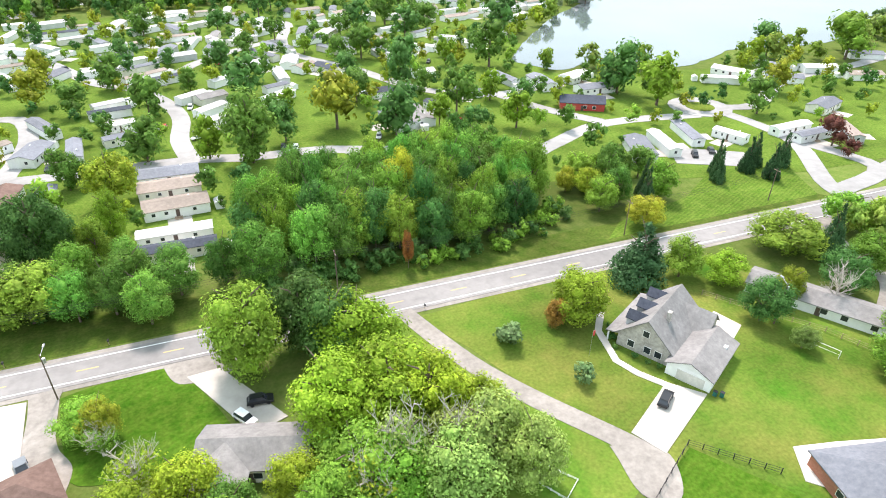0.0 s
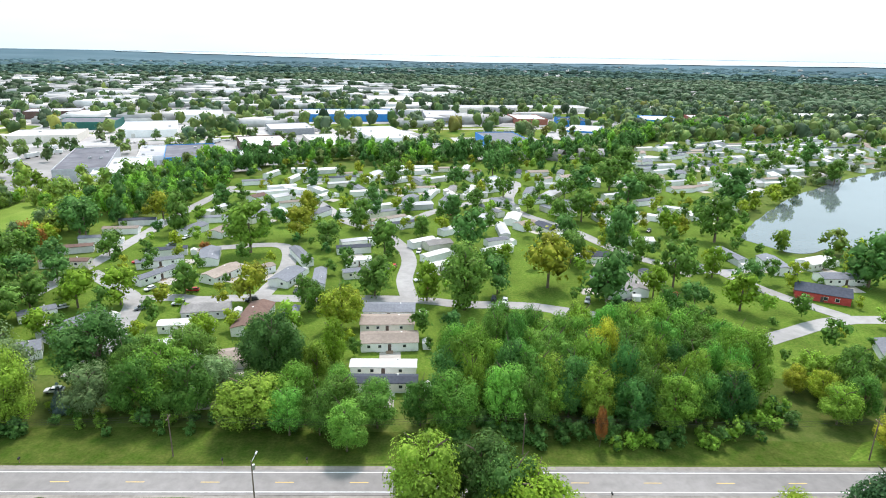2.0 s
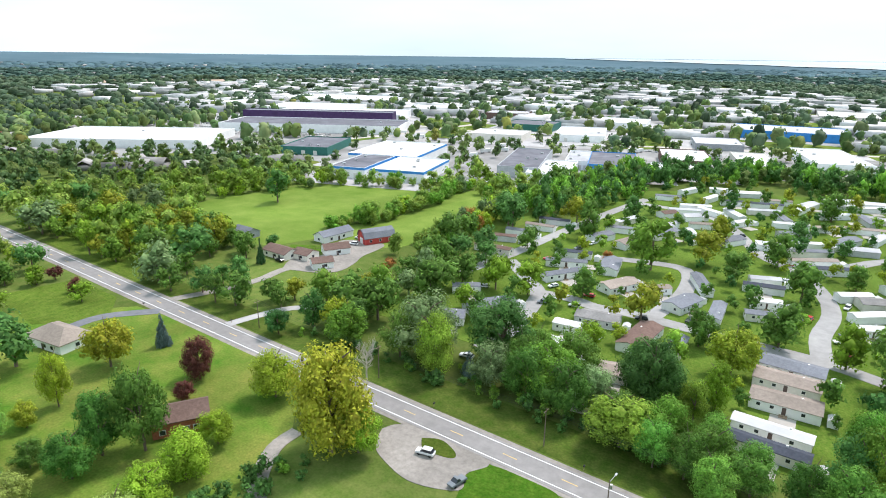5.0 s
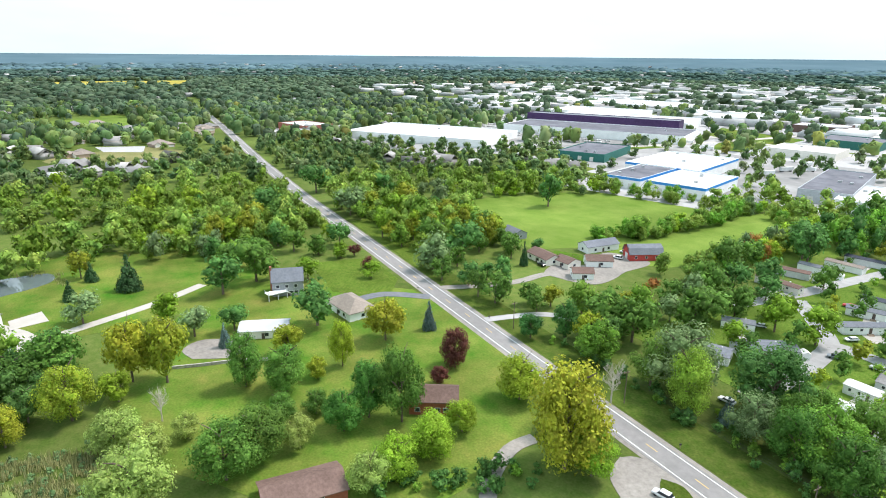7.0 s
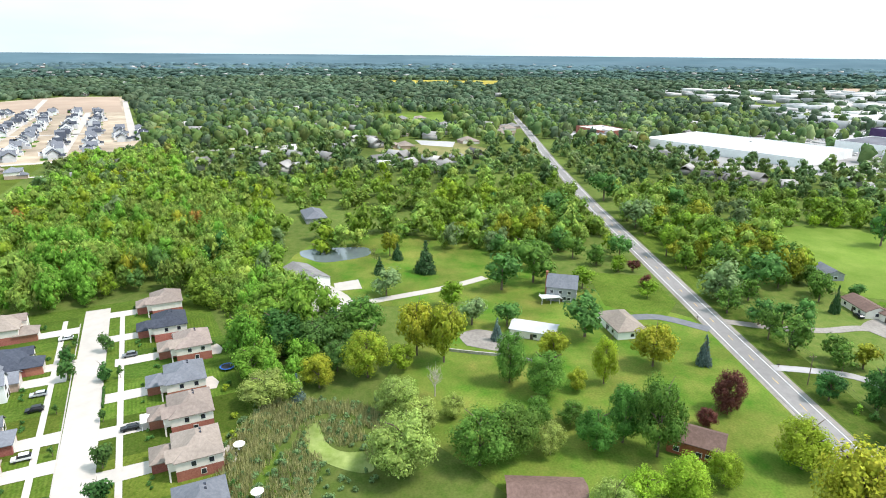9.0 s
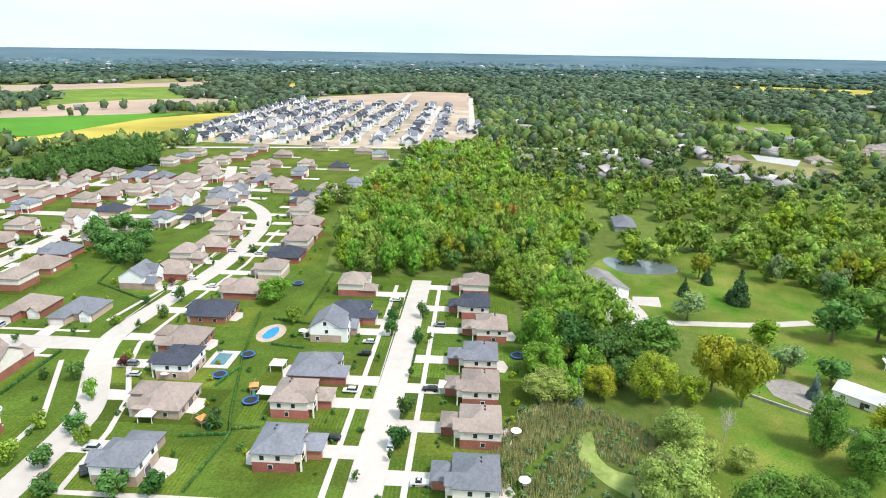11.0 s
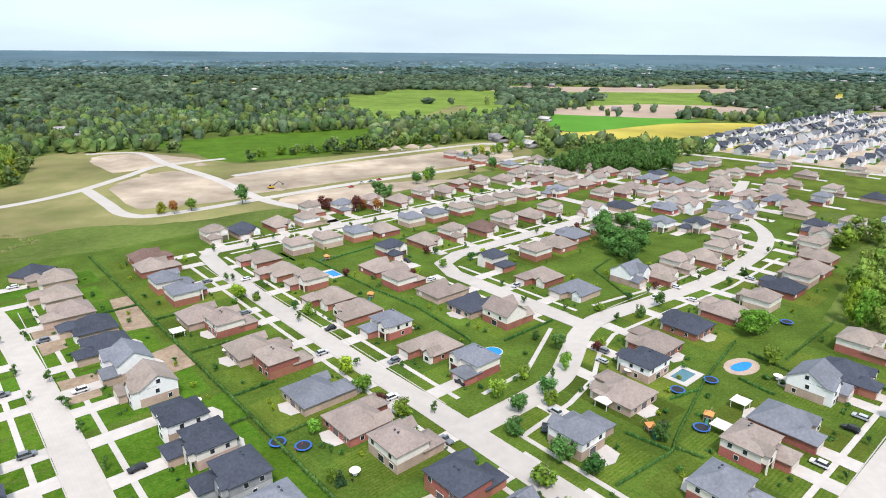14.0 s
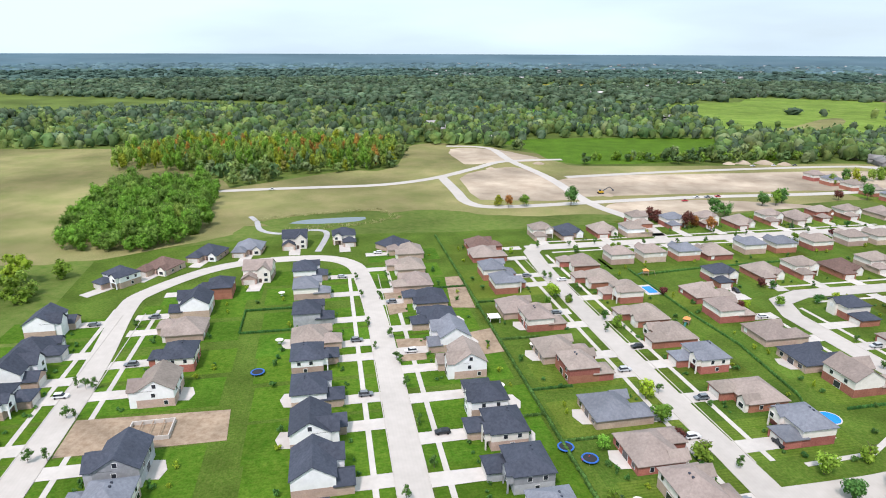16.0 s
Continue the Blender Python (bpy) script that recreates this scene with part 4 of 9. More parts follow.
def tree(x, y, r, leaf="leaf", h=0.0, kind="", where="standing on grass", mid=False, name="tree"):
    """One tree: trunk with limbs and a crown of leaf clumps."""
    i = tree_count[0]
    tree_count[0] += 1
    rng = random.Random(i)
    if not kind:
        kind = "cone" if leaf.startswith("needles") else "droop" if leaf == "leaf_willow" else rng.choice(("round", "tall", "round", "round"))
    r, h = r * 1.3, h * 1.12
    TREE_AT.append((x, y, r))
    h = h or r * (3.4 if kind == "cone" else 2.5 if kind == "tall" else 1.8) + 1.2
    if math.hypot(x, y) > 200 and name == "tree" and kind != "cone":
        FAR_TREES.setdefault(leaf, []).append((x, y, h * 0.05, r * 1.08, h * 0.98))
        return None
    root = tagged(new(name), WORDS[leaf] + " " + where, "tree")
    root.matrix_world = at(x, y, rng.uniform(0, 360))
    trunk = part("trunk", TRUNKS[i % 3], M["bark"], root)
    trunk.matrix_local = Matrix.Diagonal((r * 0.9, r * 0.9, h, 1))
    low = 0.03 if kind == "cone" else 0.06
    pool = MID_CROWNS["cone" if kind == "cone" else "round"] if mid else (FINE_CROWNS if math.hypot(x, y) < 175 else CROWNS)[kind]
    crown = part("crown", pool[i % 3], M[leaf], root)
    half = h * (1 - low) / 2
    crown.matrix_local = Matrix.Translation((0, 0, h * low + half)) @ Matrix.Diagonal((r * rng.uniform(0.98, 1.12), r * rng.uniform(0.98, 1.12), half * 1.06, 1))
    return root


def bare_tree(x, y, r, h, leaf=""):
    root = tagged(new("tree"), "thin pale dying tree with bare branches", "tree")
    root.matrix_world = at(x, y, x * 7)
    trunk = part("trunk", BARE[int(abs(x)) % 2], M["pale_bark"], root, "bleached bare limbs")
    trunk.matrix_local = Matrix.Diagonal((r * 1.25, r * 1.25, h, 1))
    if leaf:
        crown = part("crown", SPARSE[int(abs(x)) % 2], M[leaf], root, "thin scattered leaves")
        crown.matrix_local = Matrix.Translation((0, 0, h * 0.62)) @ Matrix.Diagonal((r, r, h * 0.42, 1))
    return root


def shrub(x, y, r, leaf, h=0.0):
    root = tagged(new("shrub"), WORDS[leaf].replace("tree", "bush").replace("maple", "garden") + " on the lawn", "shrub")
    root.matrix_world = at(x, y, x * 13)
    crown = part("foliage", MID_CROWNS["round"][int(abs(x)) % 3], M[leaf], root)
    crown.matrix_local = Matrix.Translation((0, 0, (h or r) * 0.75)) @ Matrix.Diagonal((r, r, (h or r) * 0.85, 1))


def row(leaf, *spots, **more):
    for x, y, r in spots:
        tree(x, y, r, leaf, **more)


# trees south of the road, east of the camera's first view
row("leaf", (-1, 96, 7.2), kind="tall", h=19)
row("leaf_dark", (9, 99, 6.5), (14, 93, 6.0), h=16)
row("leaf_fresh", (18, 91, 8.0), (10, 76, 7.5), (19, 75, 7.5), (25, 71, 6.5), h=15)
row("leaf_fresh", (2, 63, 4.0), (-13, 68, 5.0), (33, 68, 5.0), (-21, 66, 4.5), h=10)
row("leaf_willow", (31, 60, 6.5), (24, 56, 6.0), (36, 55, 4.5), h=13, kind="tall")
row("leaf", (10, 62, 6.5), (16, 60, 6.0), (5, 56, 5.0), h=12)
bare_tree(18, 62, 6, 14, "leaf_willow")
bare_tree(26, 62, 5, 13, "leaf_willow")
bare_tree(12, 58, 5, 12, "leaf_yellow")
bare_tree(-20, 73, 5, 10, "leaf_fresh")
row("leaf", (-29, 90, 4.0), h=6)
row("leaf_yellow", (-26, 88, 3.2), h=8)
bare_tree(-26, 84, 3.5, 6, "leaf")
row("leaf_fresh", (65, 88, 6.0), h=11)
row("leaf_rust", (60, 88, 2.4), h=6)
shrub(48, 86, 3.8, "leaf_silver", 3.4)
shrub(56, 71, 2.6, "leaf_silver", 2.8)
row("needles", (87, 96, 6.0), (138, 88, 3.2), h=14)
row("leaf", (97, 94, 4.4), (131, 94, 8.5), (156, 98, 5.5), (160, 93, 4.5), (142, 80, 5.0), (112, 50, 6.0), (125, 56, 6.0), h=10)
row("leaf_fresh", (105, 88, 4.6), h=8)
row("leaf_dark", (102, 74, 4.6), (128, 76, 5.0), h=10)
row("leaf_yellow", (113, 77, 3.4), h=9)
bare_tree(121, 72, 4.5, 10)
row("leaf_willow", (103, 64, 2.2), h=5)
# north of the road
row("needles", (160, 137, 2.3), (163, 130, 2.2), (174, 136, 2.4), (166, 140, 2.2), (145, 134, 2.2), (149, 139, 2.0), h=11)
row("leaf_yellow", (105, 117.5, 4.4), h=9)
row("leaf_dark", (-44, 153, 7.8), h=17)
row("leaf", (-33, 132, 5.0), (-42, 127, 7.6), h=13)
row("leaf", (327, 236, 11))
row("leaf_deep", (-13, 127, 4.6), (-22, 129, 4.4), (-3, 128, 4.2), h=12)
row("leaf_red", (207, 144, 5.0), (203, 134, 2.6))
shrub(87, 129, 2.6, "leaf_dark")
row("leaf", (120, 131, 5.0), (-31, 149, 3.2), h=11)
row("needles", (113, 128, 2.3), (117, 134, 2.2), h=11)
row("leaf_deep", (106, 132, 3.6), h=11)
row("leaf_emerald", (-33, 124, 4.2), (-19, 118, 4.6), (-46, 162, 5.0), (-23, 134, 4.2), h=12)
row("leaf_deep", (-26, 124, 4.2), (-40, 151, 4.6), (-44, 130, 5.0), h=12)
# beside the road, further west
row("leaf_fresh", (-90, 87, 5.0), h=12)
bare_tree(-112, 113, 4.2, 11)
bare_tree(-108, 92, 6.5, 15, "leaf_yellow")
row("leaf", (-231, 238, 6.4), h=13)
row("leaf_deep", (-64, 150, 6.2), (-76, 139, 4.6), (-70, 131, 5.4), (-58, 130, 5.4), h=15)
row("needles_blue", (-157, -39, 2.0), h=8)
shrub(-93, 134, 1.8, "leaf_fresh")
row("leaf_yellow", (-164, -34, 4.4))
row("leaf_dark", (-182, -39, 6.0), (-184, -50, 7.0), (-174, -30, 4.4))
row("leaf_willow", (-156, -48, 6.4), h=9)
row("leaf", (-213, -61, 6.6), (-220, -50, 6.8), (-265, -74, 6.8), (-196, -46, 6.2), (-206, -38, 5.0), (-200, -58, 6.2), (-190, -62, 6.0), (-178, -60, 5.4), (-168, -55, 5.0))
bare_tree(-159, 1, 3, 9)
# more trees of the park and the gardens
row("leaf_dark", (-172, 292, 7.7), (-202, -26, 4.9), (-185, -28, 3.6), (-191, -34, 4.1))
row("leaf", (-170, 324, 7.6))
# trees among the park homes: x, y, radius, height
def grove(leaf, *spots):
    for x, y, r, h in spots:
        leaf = "leaf_deep" if leaf == "leaf" and int(x + y) % 3 else leaf
        tree(x, y, 0.98 * r, leaf, h=max(1.25 * h, 2.35 * r), where="among the park homes")


grove("leaf", (-80, 260, 10.4, 16.7), (-47, 267, 5.6, 9), (-138, 253, 5, 8.9), (-90, 211, 5, 9.2), (-133, 191, 5.2, 11.6), (-21, 258, 6.6, 13.6), (-36, 300, 6.6, 10.9), (-5, 286, 4.3, 8.6), (24, 343, 5.4, 10.2), (44, 376, 5.9, 10), (65, 471, 6.6, 12.9), (84, 478, 6.4, 14.1), (117, 400, 9.9, 15.9), (11, 198, 8.7, 17.4), (62, 257, 5.3, 10.3), (-21, 210, 6.3, 11.6), (-42, 195, 5.1, 8.2), (82, 374, 5.9, 9.6), (66, 304, 5.1, 13.3), (120, 466, 9.2, 14.8), (-156, 336, 6.6, 10.8), (-122, 288, 6.1, 15.7))
grove("leaf", (-181, 372, 9.5, 15.3), (-134, 171, 6.8, 12.5), (-171, 249, 6.4, 10.3), (-171, 235, 6.8, 11), (-26, 410, 7, 11.2), (131, 386, 6.9, 11.1), (4, 320, 3.3, 5.9), (80, 320, 7.7, 12.4), (145, 458, 9.2, 14.8), (136, 283, 10.1, 16.3), (93, 222, 6.6, 15.6), (59, 249, 4.5, 10.8), (89, 250, 4.2, 10.2), (136, 374, 7, 13.4), (90, 316, 4.4, 8.6), (263, 471, 7.8, 14.2), (286, 428, 7.9, 15.6), (209, 181, 6.5, 11))
grove("leaf_dark", (-120, 344, 5.4, 10.3), (-98, 300, 3, 8.7), (-81, 312, 3.1, 6.6), (-13, 335, 3.7, 6.7), (11, 322, 5.6, 10.5), (15, 404, 6, 10.1), (43, 437, 7.8, 17.4), (95, 381, 8.8, 15.9), (93, 288, 8, 12.9), (17, 265, 8.6, 13.8), (24, 213, 5.2, 12.2), (63, 207, 7.9, 12.6), (-42, 148, 6.9, 15.6), (-32, 156, 2.8, 6), (-37, 250, 2.8, 4.6), (63, 276, 5.6, 11.8), (-168, 285, 8, 13.1), (-147, 230, 6.5, 10.4), (-34, 344, 5.1, 8.2), (115, 353, 8.6, 13.8), (177, 353, 10.5, 16.9), (121, 221, 5.4, 8.6))
grove("leaf_dark", (83, 262, 6, 15.9), (171, 224, 9.2, 15.6), (92, 200, 4.4, 7.1), (314, 508, 9.1, 14.6), (55, 470, 7.2, 16.2), (289, 254, 8, 13))
grove("leaf_fresh", (-108, 200, 5.7, 9.6), (-121, 197, 5.9, 11.8), (-2, 206, 4.9, 11.3), (-69, 170, 4.1, 8), (-28, 159, 4, 10.1), (54, 339, 4, 7.7), (-119, 173, 4.3, 6.9), (30, 246, 4, 7.4), (113, 233, 4.7, 10.4), (81, 210, 4.8, 10.2), (117, 294, 4.9, 10.8), (177, 204, 9.5, 15.2), (108, 199, 6.3, 10.1))
grove("leaf_rust", (-99, 257, 2.4, 4))
grove("leaf_yellow", (-63, 283, 6.6, 10.6), (-64, 203, 5.7, 12), (-66, 317, 5.1, 12.2), (44, 220, 8.6, 17.2), (-29, 181, 6.2, 10), (-140, 313, 6.7, 10.7), (240, 202, 6.1, 9.8))
# trees of the country gardens: x, y, radius, height
def garden_trees(leaf, *spots):
    for x, y, r, h in spots:
        leaf = "leaf_deep" if leaf == "leaf" and int(x + y) % 2 else leaf
        tree(x, y, (0.62 if leaf.startswith("needles") else 0.94) * r, leaf, h=max(1.05 * h, 2.05 * r), where="in a country garden")


garden_trees("leaf", (-254, 45, 9.2, 18.4), (-167, 24, 5.1, 15.3), (-159, 34, 6.9, 11.1), (-136, 50, 5.1, 15), (-130, 57, 6, 19.7), (-133, 42, 5, 10.6), (-196, -25, 7.3, 11.7), (-189, -34, 6.4, 10.2), (-127, 12, 7, 9.5), (-131, 20, 6.6, 9.5), (-288, 70, 5.8, 9.4), (-277, 79, 5, 9.1), (-267, 134, 7, 11.3), (-264, 164, 7.3, 15.1), (-232, 160, 4.7, 12.1), (-188, 123, 6.5, 11.5), (-181, 134, 4.8, 7.7), (-146, 142, 8.6, 15), (-138, 146, 8, 14), (-156, 183, 5, 9.9), (-135, 177, 7.2, 12.7), (-138, 202, 5.1, 8.5), (-114, 130, 5.9, 13.2))
garden_trees("leaf", (-66, 136, 7.9, 14.9), (-144, 29, 3.9, 6.3), (-144, 38, 3.3, 5.3), (-271, 50, 6.5, 10.5), (-321, 72, 9, 16.9), (-276, 38, 5.5, 8.9), (-144, 145, 3.9, 6.3))
garden_trees("leaf_dark", (-245, 30, 8.6, 15.2), (-199, 55, 8.4, 14.2), (-208, 28, 5, 9.5), (-287, 93, 5.9, 9.5), (-209, 123, 4.5, 10.3), (-242, 139, 8.8, 14.1), (-235, 177, 3.5, 5.8), (-156, 117, 4.2, 6.8), (-151, 128, 4.6, 12), (-87, 146, 9.5, 16), (-160, 276, 7.7, 19), (-355, 69, 9.8, 15.7), (-384, 158, 8, 12.9), (-414, 119, 9.9, 15.9))
garden_trees("leaf_fresh", (-166, 53, 3.7, 14.9), (-225, 8, 5.8, 11.5), (-175, -9, 4.3, 6.9), (-236, 90, 3.7, 5.9), (-268, 87, 4, 6.5), (-246, 65, 5.1, 8.3), (-315, 136, 8.3, 13.6), (-125, 91, 6.4, 11.4), (-113, 57, 5.6, 9.9), (-110, 47, 5.1, 10), (-119, 69, 4, 6.5))
garden_trees("leaf_red", (-150, 84, 4.7, 11.6), (-143, 75, 2.8, 4.5), (-248, 93, 2.8, 4.4), (-268, 94, 2.9, 5.2))
garden_trees("leaf_rust", (-168, 185, 3.4, 6.4))
garden_trees("leaf_yellow", (-342, 155, 8.0, 15))
garden_trees("leaf_silver", (-238, -19, 5.8, 9.3), (-209, 15, 5.5, 8.8), (-234, 119, 7.9, 12.7), (-107, 134, 9.4, 12.5), (-344, 119, 8.5, 13.6))
garden_trees("leaf_willow", (-149, -10, 5.3, 8.5), (-141, -3, 4.4, 7.1), (-148, 6, 3.3, 5.3), (-131, 30, 3.7, 8.2), (-124, -7, 7.4, 10.8), (-109, 40, 4.5, 7.3))
garden_trees("leaf_yellow", (-177, 72, 6.4, 13.8), (-180, 40, 4.6, 10.2), (-162, 44, 3.2, 6.8), (-185, -5, 6.2, 18.2), (-180, 4, 6.4, 18.9), (-170, -20, 6.5, 15.3), (-291, -21, 4.6, 11.8), (-301, 162, 7.2, 11.6), (-344, 132, 6.9, 11), (-175, 140, 4.7, 8.2), (-95, 83, 9.7, 24.8), (-157, 162, 4.6, 7.4))
garden_trees("needles", (-267, -3, 6.8, 10.9), (-265, -24, 3.6, 7), (-285, -17, 3.9, 6.2), (-220, 159, 2.8, 10.4))
garden_trees("needles_blue", (-178, 89, 3.3, 9.5), (-196, 23, 2.8, 7.8), (-90, 133, 3.4, 7))
# thickets round the country gardens
GARDEN_LEAVES = ("leaf", "leaf_dark", "leaf_yellow", "leaf", "leaf_fresh", "leaf_dark")
rr = random.Random(58)
for ring, step in (([(-202, -39), (-212, -27), (-211, -16), (-190, -22), (-163, -22), (-157, -33)], 10.5), ([(-306, 31), (-349, 67), (-300, 66), (-272, 50), (-276, 24)], 13), ([(-360, 118), (-262, 118), (-250, 160), (-300, 176), (-360, 170)], 13), ([(-178, 142), (-140, 160), (-126, 134), (-134, 118)], 12)):
    x = min(q[0] for q in ring)
    while x < max(q[0] for q in ring):
        y = min(q[1] for q in ring)
        while y < max(q[1] for q in ring):
            p, q = x + rr.uniform(-4, 4), y + rr.uniform(-4, 4)
            if inside(p, q, ring) and all(math.hypot(p - a, q - b) > 0.62 * (c + 5) for a, b, c in TREE_AT):
                tree(p, q, rr.uniform(4.0, 6.0), rr.choice(GARDEN_LEAVES), where="between the gardens")
            y += step
        x += step


# ---- houses ----
def window_into(kit, x, y, z, w, h, side, glass=True):
    """A framed window set 6 cm proud of a wall that faces side (-y, +y, -x or +x)."""
    sx, sy = {"s": (0, -1), "n": (0, 1), "w": (-1, 0), "e": (1, 0)}[side]
    f, g = Shape(), Shape()
    if sy:
        f.box(x - w / 2 - 0.1, min(y, y + 0.08 * sy), z - 0.1, x + w / 2 + 0.1, max(y, y + 0.08 * sy), z + h + 0.1)
        g.box(x - w / 2, min(y, y + 0.1 * sy), z, x + w / 2, max(y, y + 0.1 * sy), z + h)
    else:
        f.box(min(x, x + 0.08 * sx), y - w / 2 - 0.1, z - 0.1, max(x, x + 0.08 * sx), y + w / 2 + 0.1, z + h + 0.1)
        g.box(min(x, x + 0.1 * sx), y - w / 2, z, max(x, x + 0.1 * sx), y + w / 2, z + h)
    k = kit.add("window", f, "trim")
    if glass:
        kit.add("pane", g, "glass", k, "dark reflecting glass")


def house_kit(style, flip, fine=True):
    kit = Kit()
    k = -1 if flip else 1

    def X(a, b):
        return (a * k, b * k) if k > 0 else (b * k, a * k)

    vents = []
    if style == "H":
        x0, x1 = X(-6.3, 6.3)
        g0, g1 = X(-6.3, 0.6)
        kit.add("lower_wall", Shape().box(x0, -3, -0.3, x1, 7.6, 2.9), "lower")
        kit.add("upper_wall", Shape().box(x0, -3, 2.9, x1, 7.6, 5.5), "upper")
        kit.add("roof", Shape().hip(x0, -3, x1, 7.6, 5.6, 0.56), "roof")
        kit.add("garage_wall", Shape().box(g0, -8.2, -0.3, g1, -3, 2.9), "lower")
        kit.add("garage_roof", Shape().hip(g0, -8.2, g1, -1.2, 3.0, 0.56), "roof")
        d0, d1 = X(-5.4, -0.4)
        kit.add("garage_door", Shape().box(d0, -8.32, 0, d1, -8.15, 2.3), "garage")
        e0, e1 = X(2.2, 3.3)
        kit.add("front_door", Shape().box(e0, -3.12, 0, e1, -2.95, 2.2), "door")
        b0, b1 = X(1.2, 5.6)
        kit.add("front_bay", Shape().box(b0, -4.6, 2.9, b1, -3, 5.6).box(b0, -4.6, -0.3, b0 + 0.4, -4.2, 2.9).box(b1 - 0.4, -4.6, -0.3, b1, -4.2, 2.9).peak(b0, -4.6, b1, -2.0, 5.6, 0.75, "y"), "upper")
        kit.add("gable_roof", Shape().gable(b0, -4.6, b1, 1.0, 5.65, 0.75, "y"), "roof")
        wins = [(4.3, -4.6, 3.6, 1.5, 1.3, "s"), (-4.0, 7.6, 0.9, 1.8, 1.4, "n"), (0.5, 7.6, 0.4, 2.4, 2.0, "n"), (4.2, 7.6, 3.6, 1.2, 1.3, "n"), (-3.5, 7.6, 3.6, 1.2, 1.3, "n")]
        sides = [(1.0, 3.6), (5.0, 3.6), (3.0, 0.9)]
        wx, vents = 6.3, [(-1.5, 3.4, 8.4), (0.0, 3.4, 8.4), (1.5, 3.4, 8.4)]
    elif style == "R":
        x0, x1 = X(-7.2, 7.2)
        g0, g1 = X(-7.2, -0.4)
        kit.add("lower_wall", Shape().box(x0, -6, -0.3, x1, 7.4, 3.0), "lower")
        kit.add("roof", Shape().hip(x0, -6, x1, 7.4, 3.1, 0.6), "roof")
        kit.add("garage_wall", Shape().box(g0, -10.6, -0.3, g1, -6, 3.0), "lower")
        kit.add("garage_roof", Shape().hip(g0, -10.6, g1, -3.2, 3.15, 0.6), "roof")
        d0, d1 = X(-6.3, -1.3)
        kit.add("garage_door", Shape().box(d0, -10.72, 0, d1, -10.55, 2.3), "garage")
        e0, e1 = X(1.0, 2.2)
        kit.add("front_door", Shape().box(e0, -6.12, 0, e1, -5.95, 2.2), "door")
        b0, b1 = X(2.8, 6.8)
        kit.add("front_bay", Shape().box(b0, -7.2, -0.3, b1, -6, 3.1).peak(b0, -7.2, b1, -4, 3.1, 0.85, "y"), "upper")
        kit.add("gable_roof", Shape().gable(b0, -7.2, b1, -2.0, 3.2, 0.85, "y"), "roof")
        wins = [(4.8, -7.2, 0.9, 2.0, 1.4, "s"), (-4.5, 7.4, 0.9, 1.8, 1.4, "n"), (0.0, 7.4, 0.3, 2.8, 2.1, "n"), (4.6, 7.4, 0.9, 1.6, 1.4, "n")]
        sides = [(-2.0, 0.9), (3.5, 0.9)]
        wx, vents = 7.2, [(-2.0, 2.6, 5.9), (0.0, 2.6, 5.9), (2.0, 2.6, 5.9)]
    elif style == "W":
        x0, x1 = X(-6.6, 6.6)
        g0, g1 = X(-6.6, 0.2)
        b0, b1 = X(0.2, 6.2)
        kit.add("lower_wall", Shape().box(x0, -4, -0.3, x1, 7.0, 2.9), "lower")
        kit.add("upper_wall", Shape().box(x0, -4, 2.9, x1, 7.0, 5.7).peak(x0, -4, x1, 7.0, 5.7, 0.62, "x"), "upper")
        kit.add("roof", Shape().gable(x0, -4, x1, 7.0, 5.8, 0.62, "x"), "roof")
        kit.add("front_bay", Shape().box(b0, -6.2, -0.3, b1, -4, 5.7).peak(b0, -6.2, b1, -1, 5.7, 0.9, "y"), "upper")
        kit.add("gable_roof", Shape().gable(b0, -6.2, b1, 0.5, 5.8, 0.9, "y"), "roof")
        kit.add("garage_wall", Shape().box(g0, -8.4, -0.3, g1, -4, 2.9).peak(g0, -8.4, g1, -4, 2.9, 0.6, "y"), "lower")
        kit.add("garage_roof", Shape().gable(g0, -8.4, g1, -3.6, 3.0, 0.6, "y"), "roof")
        d0, d1 = X(-5.7, -0.7)
        kit.add("garage_door", Shape().box(d0, -8.52, 0, d1, -8.35, 2.3), "garage")
        e0, e1 = X(1.0, 2.2)
        kit.add("front_door", Shape().box(e0, -6.32, 0, e1, -6.15, 2.2), "door")
        wins = [(4.2, -6.2, 3.4, 1.6, 1.5, "s"), (4.2, -6.2, 0.8, 1.6, 1.4, "s"), (-3.0, 7.0, 3.6, 1.3, 1.3, "n"), (3.0, 7.0, 3.6, 1.3, 1.3, "n"), (0.0, 7.0, 0.3, 2.6, 2.1, "n")]
        sides = [(1.0, 3.6), (1.5, 6.6), (4.4, 0.9)]
        wx, vents = 6.6, [(-2.0, 3.2, 8.0), (0.4, 3.2, 8.0), (2.8, 3.2, 8.0)]
    else:
        x0, x1 = X(-3.4, 7.0)
        g0, g1 = X(-10.6, -3.4)
        kit.add("lower_wall", Shape().box(x0, -5.5, -0.3, x1, 5.5, 2.9), "lower")
        kit.add("upper_wall", Shape().box(x0, -5.5, 2.9, x1, 5.5, 5.6), "upper")
        kit.add("roof", Shape().hip(x0, -5.5, x1, 5.5, 5.7, 0.58), "roof")
        kit.add("garage_wall", Shape().box(g0, -5.0, -0.3, g1, 3.6, 2.9), "lower")
        kit.add("garage_roof", Shape().hip(g0, -5.0, g1 + (1.5 if k > 0 else 0), 3.6, 3.0, 0.55), "roof")
        d0, d1 = X(-9.8, -4.6)
        kit.add("garage_door", Shape().box(d0, -5.12, 0, d1, -4.95, 2.3), "garage")
        e0, e1 = X(-1.6, -0.5)
        kit.add("front_door", Shape().box(e0, -5.62, 0, e1, -5.45, 2.2), "door")
